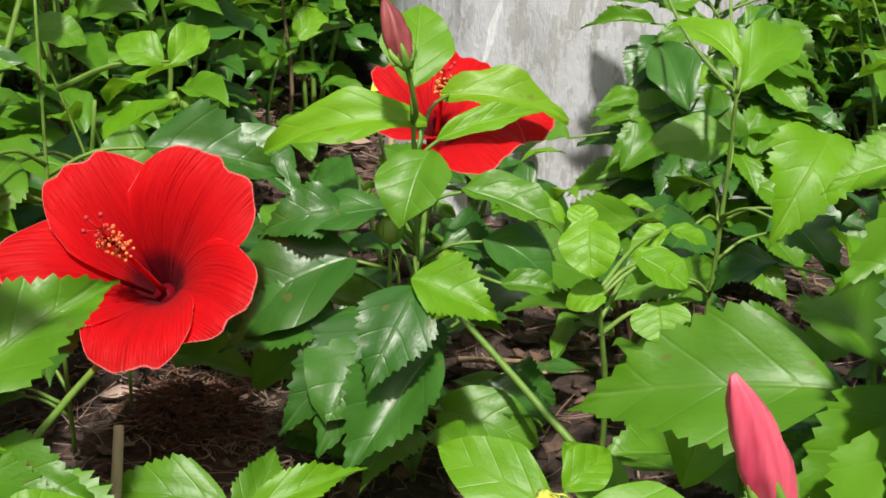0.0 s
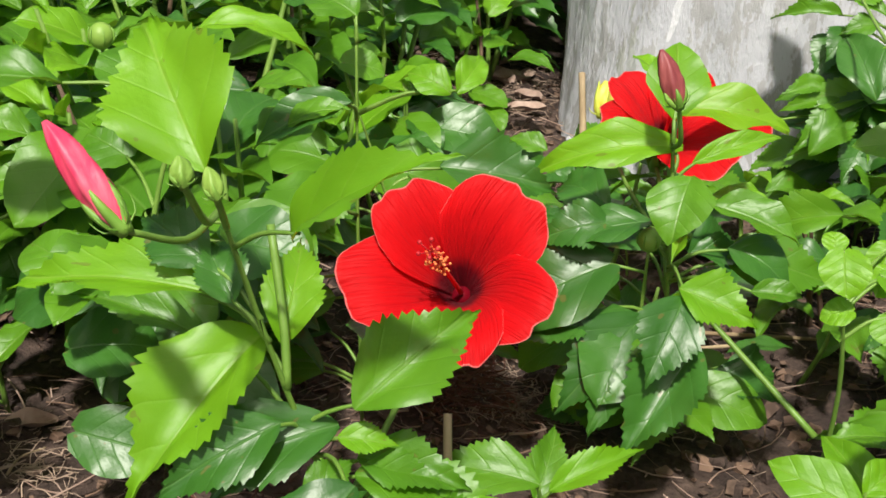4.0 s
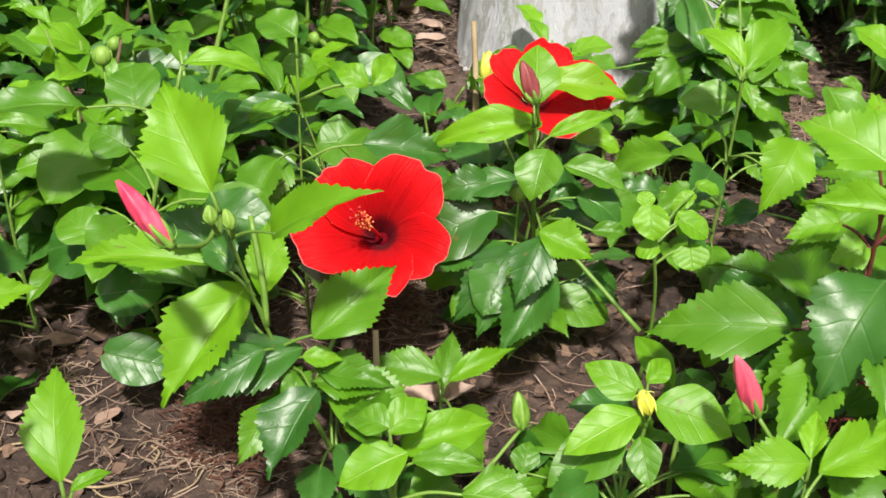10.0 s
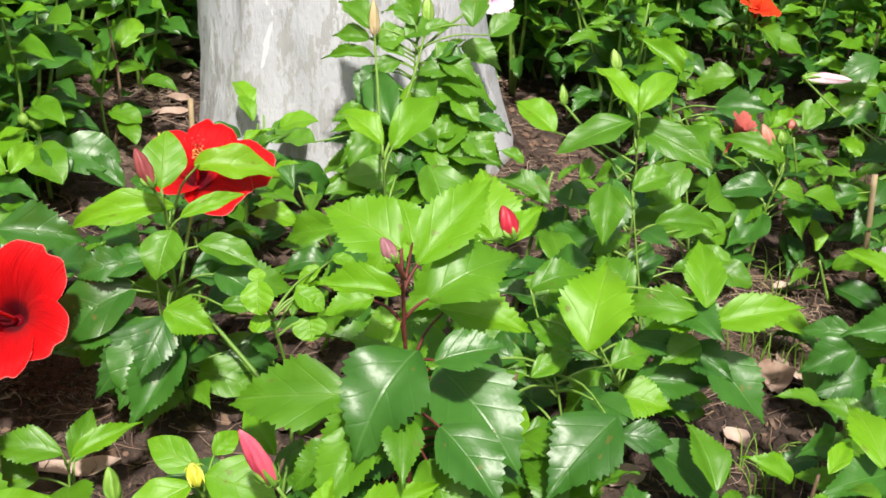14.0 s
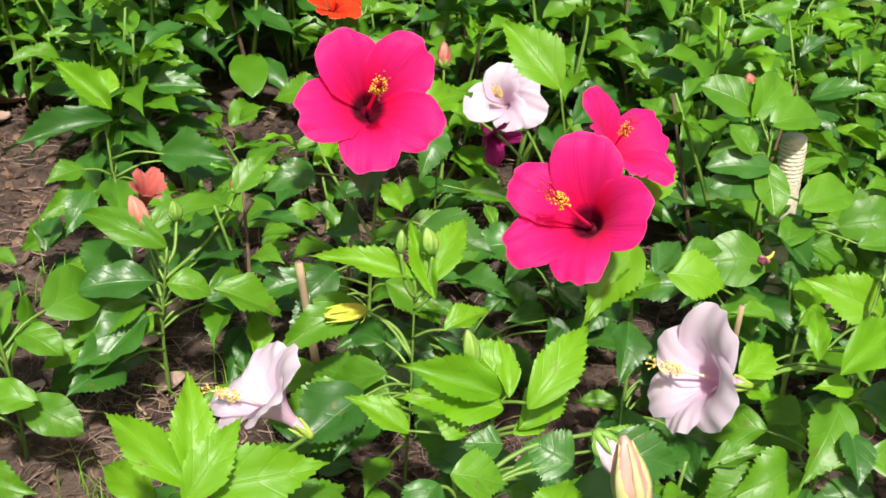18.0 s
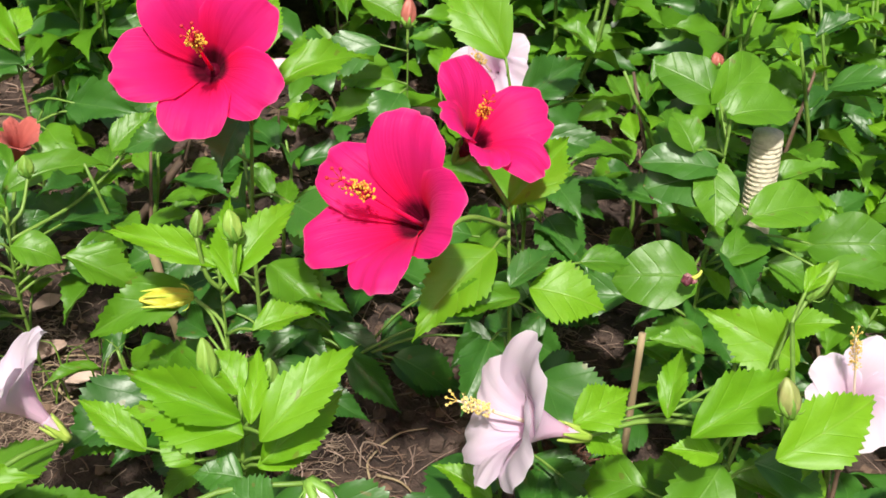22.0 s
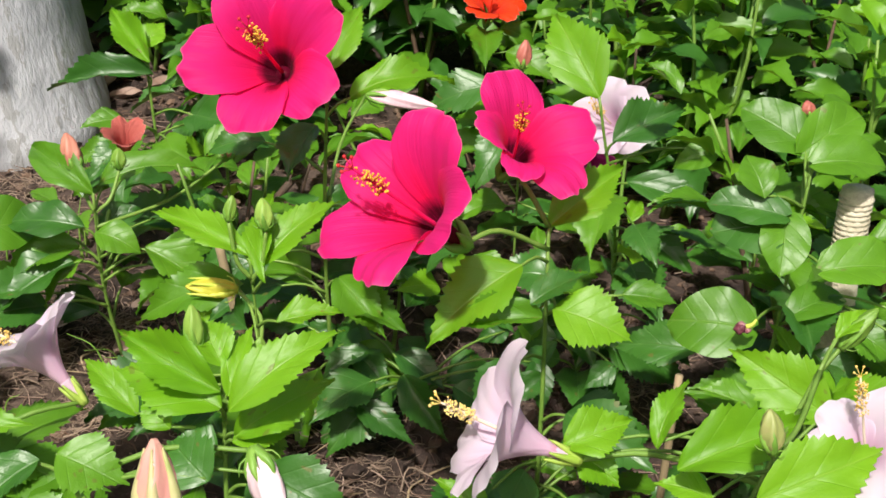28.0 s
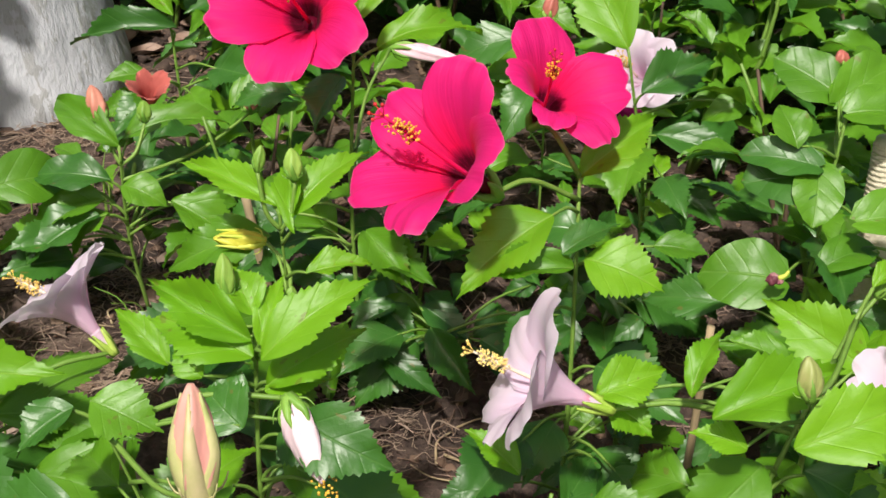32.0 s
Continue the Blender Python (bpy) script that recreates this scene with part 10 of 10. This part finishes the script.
shrub(1.358, 4.970, 0.36, 's', 450)
shrub(1.475, 4.908, 0.46, 's', 451)
shrub(1.877, 4.897, 0.43, 's', 452)
shrub(2.107, 5.011, 0.42, 's', 453)
shrub(-1.802, 5.139, 0.37, 'o', 454)
shrub(-1.472, 5.214, 0.44, 'o', 455)
shrub(-1.252, 5.163, 0.46, 'r', 456)
shrub(-0.796, 5.056, 0.42, 's', 457)
shrub(-0.534, 5.125, 0.46, 's', 458)
shrub(-0.317, 5.246, 0.40, 'r', 459)
shrub(0.027, 5.179, 0.45, 'r', 460)
shrub(0.292, 5.104, 0.44, 's', 461)
shrub(0.483, 5.075, 0.44, 's', 462)
shrub(0.761, 5.120, 0.42, 's', 463)
shrub(0.987, 5.204, 0.45, 's', 464)
shrub(1.362, 5.242, 0.43, 's', 465)
shrub(1.698, 5.160, 0.37, 's', 466)
shrub(1.945, 5.055, 0.38, 's', 467)

# ---- litter ----
def crumbs(name, count, mat, seed, label, small, large):
    rng = random.Random(seed)
    pieces = []
    for k in range(count):
        x, y = rng.uniform(-0.75, 1.65), rng.uniform(0.3, 1.75)
        z = rough_z(x, y) + 0.003
        a, l = rng.uniform(0, 6.28), rng.uniform(small, large)
        d = Vector((math.cos(a), math.sin(a), rng.uniform(-0.1, 0.35)))
        p = Vector((x, y, z))
        if k % 3 or mat is DEAD:
            r = rng.uniform(0.0003, 0.0010)
            side = Vector((-d.y, d.x, 0)) * l * rng.uniform(-0.4, 0.4)
            pieces.append(tube_data([p, p + d * l * 0.7 + side, p + d * l * 1.5], r, r * 0.6, 3, 2))
        else:
            v, f = blob_data(p, l * 0.28, 0.5, 3, 5)
            pieces.append(([q + Vector((rng.uniform(-1, 1), rng.uniform(-1, 1), rng.uniform(-1, 1))) * l * 0.09 for q in v], f))
    tagged(new(name, finished(name, *joined(pieces), mat, None, False)), label, "litter", kind="stuff")


crumbs("soil_crumbs", 7000, CHIP, 21, "scattered dark soil crumbs and root ends", 0.006, 0.03)
crumbs("dry_litter", 3000, DEAD, 22, "scattered pale dry stalks and leaf chips", 0.006, 0.045)


def clods(count, seed):
    """Broken lumps of earth of many sizes."""
    rng = random.Random(seed)
    pieces = []
    for k in range(count):
        x, y = rng.uniform(-0.8, 1.6), rng.uniform(0.25, 1.9)
        r = 0.002 + 0.011 * rng.random() ** 2.8
        v, f = blob_data((x, y, rough_z(x, y) + r * 0.3), r, 0.7, 4, 6)
        pieces.append(([p + Vector(noise.noise_vector(p * 90)) * r * 0.7 for p in v], f))
    tagged(new("soil_clods", finished("soil_clods", *joined(pieces), SOIL, None, False)), "loose clods of brown earth", "soil", kind="stuff")


clods(6500, 31)


def chips(count, seed):
    """Broken pieces of dry leaf, curled and tilted."""
    rng = random.Random(seed)
    pieces = []
    for k in range(count):
        x, y = rng.uniform(-0.75, 1.65), rng.uniform(0.3, 1.75)
        l = 0.0025 + 0.010 * rng.random() ** 2.2
        c = Vector((x, y, rough_z(x, y) + 0.004 + 0.1 * l))
        a = rng.uniform(0, 6.28)
        u, w = Vector((math.cos(a), math.sin(a), rng.uniform(-0.5, 0.5))), Vector((-math.sin(a), math.cos(a), rng.uniform(-0.4, 0.4)))
        v = [c + u * l * i * rng.uniform(0.6, 1.1) + w * l * j * rng.uniform(0.3, 0.7) + Vector((0, 0, 0.3 * l * (i * i - 0.5))) for i in (-1, 0, 1) for j in (-1, 1)]
        v += [p - Vector((0, 0, 0.0006)) for p in v]
        pieces.append((v, [(0, 2, 3, 1), (2, 4, 5, 3), (6, 7, 9, 8), (8, 9, 11, 10), (0, 1, 7, 6), (4, 10, 11, 5), (0, 6, 8, 2), (2, 8, 10, 4), (1, 3, 9, 7), (3, 5, 11, 9)]))
    tagged(new("leaf_chips", finished("leaf_chips", *joined(pieces), FLAKE, None, False)), "broken bits of dry brown leaves", "litter", kind="stuff")


chips(3600, 41)


def straw(x, y, radius, count, seed):
    """A drift of dry stalks and shreds on the soil."""
    rng = random.Random(900 + seed)
    pieces = []
    for k in range(int(1.1 * count)):
        a, d = rng.uniform(0, 6.28), 1.3 * radius * abs(rng.gauss(0, 0.55))
        px, py = x + d * math.cos(a), y + 0.8 * d * math.sin(a)
        p = Vector((px, py, rough_z(px, py) + 0.004 + rng.uniform(0, 0.006)))
        b, l = rng.uniform(0, 6.28), 0.005 + 0.026 * rng.random() ** 1.5
        way = Vector((math.cos(b), math.sin(b), rng.uniform(-0.15, 0.3)))
        side = Vector((-way.y, way.x, rng.uniform(-0.3, 0.6))) * l * rng.uniform(-0.5, 0.5)
        r = rng.uniform(0.0002, 0.0006) * (2.0 if k % 13 == 0 else 1)
        pieces.append(tube_data([p, p + way * l * 0.5 + side, p + way * l], r, r * 0.5, 4, 3))
    tagged(new("straw_litter", finished("straw_litter", *joined(pieces), STRAW, None, False)), "drift of dry pale stalks on the soil", "litter", kind="stuff")


straw(-0.167, 0.786, 0.13, 420, 0)
straw(-0.112, 0.731, 0.1, 260, 1)
straw(-0.147, 1.539, 0.14, 300, 2)
straw(-0.124, 1.619, 0.14, 260, 3)
straw(0.583, 1.038, 0.12, 320, 4)
straw(0.652, 0.881, 0.1, 240, 5)
straw(0.660, 1.067, 0.12, 300, 6)
straw(0.436, 1.286, 0.12, 260, 7)
straw(-0.304, 0.488, 0.1, 300, 8)
straw(-0.434, 0.577, 0.1, 160, 9)
straw(0.979, 1.089, 0.1, 240, 10)
straw(0.953, 0.961, 0.08, 200, 11)
straw(1.162, 1.165, 0.08, 160, 12)
straw(0.718, 0.931, 0.09, 220, 13)


def dead_leaf(x, y, length, width, turn, seed):
    """A curled brown leaf lying on the soil."""
    rng = random.Random(seed)
    n, m = 12, 8
    ca, sa = math.cos(turn), math.sin(turn)
    lift, roll = rng.uniform(0.10, 0.22), rng.uniform(0.5, 1.1)
    verts, faces = [], []
    for i in range(n + 1):
        u = i / n
        w = width * 0.5 * math.sin(math.pi * min(0.985, 0.06 + 0.92 * u)) ** 0.75
        for j in range(m + 1):
            v = 2 * j / m - 1
            lx, ly = (u - 0.5) * length, v * w
            lz = roll * w * v * v * 0.7 + lift * length * (u - 0.5) ** 2 * 2 + 0.03 * length * math.sin(9 * u + 4 * v + seed)
            px, py = x + ca * lx - sa * ly, y + sa * lx + ca * ly
            verts.append((px, py, rough_z(x, y) + 0.006 + lz))
        if i:
            o, q = (i - 1) * (m + 1), i * (m + 1)
            faces += [(o + k, o + k + 1, q + k + 1, q + k) for k in range(m)]
    tagged(new("dead_leaf", finished("dead_leaf", verts, faces, DEAD)), "curled pale brown dead leaf lying on soil", "dead leaf", "fallen leaves on the soil")


dead_leaf(0.691, 0.815, 0.085, 0.050, 1.8, 0)
dead_leaf(0.650, 0.790, 0.066, 0.042, 1.3, 1)
dead_leaf(0.569, 0.676, 0.037, 0.026, 2.0, 2)
dead_leaf(0.428, 0.590, 0.045, 0.032, 0.4, 3)
dead_leaf(0.773, 0.806, 0.067, 0.040, 0.2, 4)
dead_leaf(0.426, 2.048, 0.079, 0.055, 1.0, 5)
dead_leaf(0.342, 1.612, 0.072, 0.043, 1.7, 6)
dead_leaf(0.420, 1.708, 0.072, 0.050, 0.5, 7)
dead_leaf(0.455, 2.069, 0.073, 0.051, 1.4, 8)
dead_leaf(0.352, 1.652, 0.052, 0.031, 0.1, 9)
dead_leaf(0.420, 1.642, 0.048, 0.034, 1.0, 10)
dead_leaf(0.396, 1.454, 0.051, 0.026, 2.4, 11)
dead_leaf(-0.465, 0.513, 0.029, 0.015, 0.8, 12)
dead_leaf(-0.451, 0.628, 0.037, 0.022, 0.2, 13)
dead_leaf(-0.126, 1.754, 0.061, 0.031, 0.9, 14)
dead_leaf(-0.141, 1.624, 0.057, 0.034, 2.2, 15)
dead_leaf(-0.151, 1.686, 0.059, 0.035, 0.6, 16)
dead_leaf(-0.109, 1.534, 0.046, 0.028, 2.6, 17)
dead_leaf(-0.138, 1.596, 0.057, 0.034, 0.2, 18)
dead_leaf(0.690, 1.049, 0.039, 0.027, 0.9, 19)
dead_leaf(1.741, 1.573, 0.047, 0.028, 0.5, 20)
dead_leaf(0.362, 0.614, 0.034, 0.014, 1.5, 21)
dead_leaf(-0.103, 0.596, 0.076, 0.027, 0.1, 22)
dead_leaf(0.662, 1.131, 0.035, 0.021, 1.0, 23)
dead_leaf(-0.214, 0.766, 0.031, 0.016, 0.3, 25)
dead_leaf(-0.142, 1.459, 0.042, 0.025, 1.1, 26)
dead_leaf(-0.170, 1.768, 0.053, 0.032, 0.3, 27)
dead_leaf(-0.112, 1.593, 0.044, 0.022, 1.9, 28)
dead_leaf(-0.175, 1.464, 0.038, 0.026, 0.9, 29)
dead_leaf(-0.146, 1.338, 0.042, 0.021, 2.6, 30)
dead_leaf(-0.143, 1.787, 0.057, 0.034, 0.4, 31)
dead_leaf(-0.111, 1.635, 0.058, 0.029, 1.3, 32)
dead_leaf(-0.144, 1.576, 0.047, 0.033, 2.2, 33)
dead_leaf(-0.107, 1.460, 0.049, 0.030, 0.1, 34)
dead_leaf(0.393, 1.585, 0.046, 0.028, 0.8, 35)
dead_leaf(0.486, 1.622, 0.043, 0.030, 2.0, 36)
dead_leaf(0.462, 2.009, 0.076, 0.053, 0.2, 37)
dead_leaf(-0.143, 0.782, 0.028, 0.013, 0.6, 38)
dead_leaf(-0.110, 0.837, 0.025, 0.013, 2.1, 39)
dead_leaf(-0.175, 0.766, 0.023, 0.012, 1.4, 40)
dead_leaf(0.607, 1.049, 0.037, 0.022, 0.7, 41)
dead_leaf(0.539, 0.880, 0.032, 0.019, 1.8, 42)
dead_leaf(0.736, 1.011, 0.033, 0.016, 0.4, 43)
dead_leaf(0.563, 1.028, 0.028, 0.017, 1.2, 44)
dead_leaf(-0.384, 0.528, 0.027, 0.014, 0.9, 45)
dead_leaf(-0.296, 0.585, 0.028, 0.017, 2.3, 46)


def grass_tuft(x, y, count, height, seed):
    rng = random.Random(seed)
    pieces = []
    for k in range(count):
        p = Vector((x + rng.uniform(-0.03, 0.03), y + rng.uniform(-0.03, 0.03), ground_z(x, y) - 0.005))
        a, l = rng.uniform(0, 6.28), height * rng.uniform(0.5, 1.1)
        d = Vector((math.cos(a), math.sin(a), 0)) * l * rng.uniform(0.15, 0.6)
        pieces.append(tube_data([p, p + d * 0.3 + Vector((0, 0, l * 0.6)), p + d + Vector((0, 0, l * rng.uniform(0.7, 1)))], 0.0012, 0.0003, 4, 4))
    tagged(new("grass_tuft", finished("grass_tuft", *joined(pieces), GRASS)), "tuft of thin pale green grass blades", "grass", kind="stuff")


grass_tuft(0.557, 0.596, 14, 0.07, 0)
grass_tuft(0.625, 0.617, 14, 0.07, 1)
grass_tuft(0.723, 0.995, 8, 0.08, 2)
grass_tuft(0.763, 1.043, 8, 0.07, 3)
grass_tuft(0.673, 0.846, 14, 0.06, 4)
grass_tuft(0.523, 1.167, 12, 0.06, 5)
grass_tuft(0.627, 0.874, 12, 0.06, 6)
grass_tuft(0.551, 1.189, 8, 0.06, 7)
grass_tuft(0.203, 1.033, 10, 0.06, 8)
grass_tuft(-0.032, 1.011, 10, 0.06, 9)
grass_tuft(0.233, 1.482, 6, 0.1, 10)


def root_twig(points, radius, seed):
    v, f = tube_data(points, radius, radius * 0.6, 6, 6, 0.15, random.Random(seed))
    tagged(new("dry_twig", finished("dry_twig", v, f, DRY)), "thin dry twig lying on the soil", "twig")


root_twig([(0.940, 1.114, -0.019), (0.976, 1.097, -0.022), (1.020, 1.095, -0.026)], 0.0024, 0)
root_twig([(0.019, 0.876, 0.050), (0.112, 0.889, 0.043), (0.242, 0.904, 0.033)], 0.0024, 1)
root_twig([(0.040, 0.851, 0.048), (0.071, 0.862, 0.046), (0.118, 0.878, 0.042)], 0.0020, 2)
root_twig([(0.992, 1.280, -0.023), (1.005, 1.259, -0.024), (1.021, 1.218, -0.026)], 0.0018, 3)
root_twig([(-0.417, 0.454, 0.082), (-0.377, 0.440, 0.079), (-0.342, 0.453, 0.077)], 0.0014, 4)
root_twig([(0.437, 0.951, 0.018), (0.467, 0.958, 0.016), (0.509, 0.961, 0.013)], 0.0017, 5)
root_twig([(0.717, 0.817, -0.003), (0.756, 0.810, -0.006), (0.791, 0.824, -0.008)], 0.0017, 6)
root_twig([(0.946, 1.108, -0.020), (0.985, 1.090, -0.023), (1.004, 1.084, -0.024)], 0.0021, 7)
root_twig([(0.709, 1.020, -0.002), (0.721, 0.991, -0.003), (0.743, 0.972, -0.005)], 0.0015, 8)


def root_clump(x, y, radius, seed):
    """A matted heap of reddish root fibres and mulch."""
    rng = random.Random(seed)
    pieces = []
    for k in range(330):
        a, d = rng.uniform(0, 6.28), radius * rng.random() ** 0.6
        px, py = x + d * math.cos(a), y + d * math.sin(a)
        p = Vector((px, py, rough_z(px, py) + 0.003 + 0.028 * (1 - (d / radius) ** 2) * rng.uniform(0.5, 1.0)))
        b, l = rng.uniform(0, 6.28), rng.uniform(0.008, 0.026)
        way = Vector((math.cos(b), math.sin(b), rng.uniform(-0.4, 0.5)))
        side = Vector((-way.y, way.x, rng.uniform(-0.5, 0.5))) * l * rng.uniform(-0.6, 0.6)
        r = rng.uniform(0.0004, 0.0013)
        pieces.append(tube_data([p, p + way * l * 0.5 + side, p + way * l], r, r * 0.5, 4, 3))
    tagged(new("root_litter", finished("root_litter", *joined(pieces), ROOT, None, False)), "matted reddish brown roots and mulch on soil", "litter", kind="stuff")


root_clump(-0.276, 0.517, 0.055, 1)
root_clump(-0.160, 0.753, 0.045, 2)
root_clump(1.170, 0.960, 0.045, 3)

# thin pale twigs strewn over the bare soil
twig_rng = random.Random(77)
for spot_x, spot_y, spread, many in ((0.56, 0.92, 0.13, 12), (0.68, 1.02, 0.10, 8), (0.98, 0.98, 0.09, 8), (0.62, 1.30, 0.12, 8), (-0.36, 0.50, 0.12, 8), (1.02, 0.80, 0.08, 5)):
    for k in range(many):
        bx, by = spot_x + twig_rng.gauss(0, 0.6) * spread, spot_y + twig_rng.gauss(0, 0.6) * spread
        heading, reach_out = twig_rng.uniform(0, 6.28), twig_rng.uniform(0.02, 0.05)
        ex, ey = bx + reach_out * math.cos(heading), by + reach_out * math.sin(heading)
        mx, my = 0.5 * (bx + ex) - 0.006 * math.sin(heading), 0.5 * (by + ey) + 0.006 * math.cos(heading)
        root_twig([(bx, by, rough_z(bx, by) + 0.004), (mx, my, rough_z(mx, my) + 0.006), (ex, ey, rough_z(ex, ey) + 0.005)], twig_rng.uniform(0.0007, 0.0014), 20 + k)
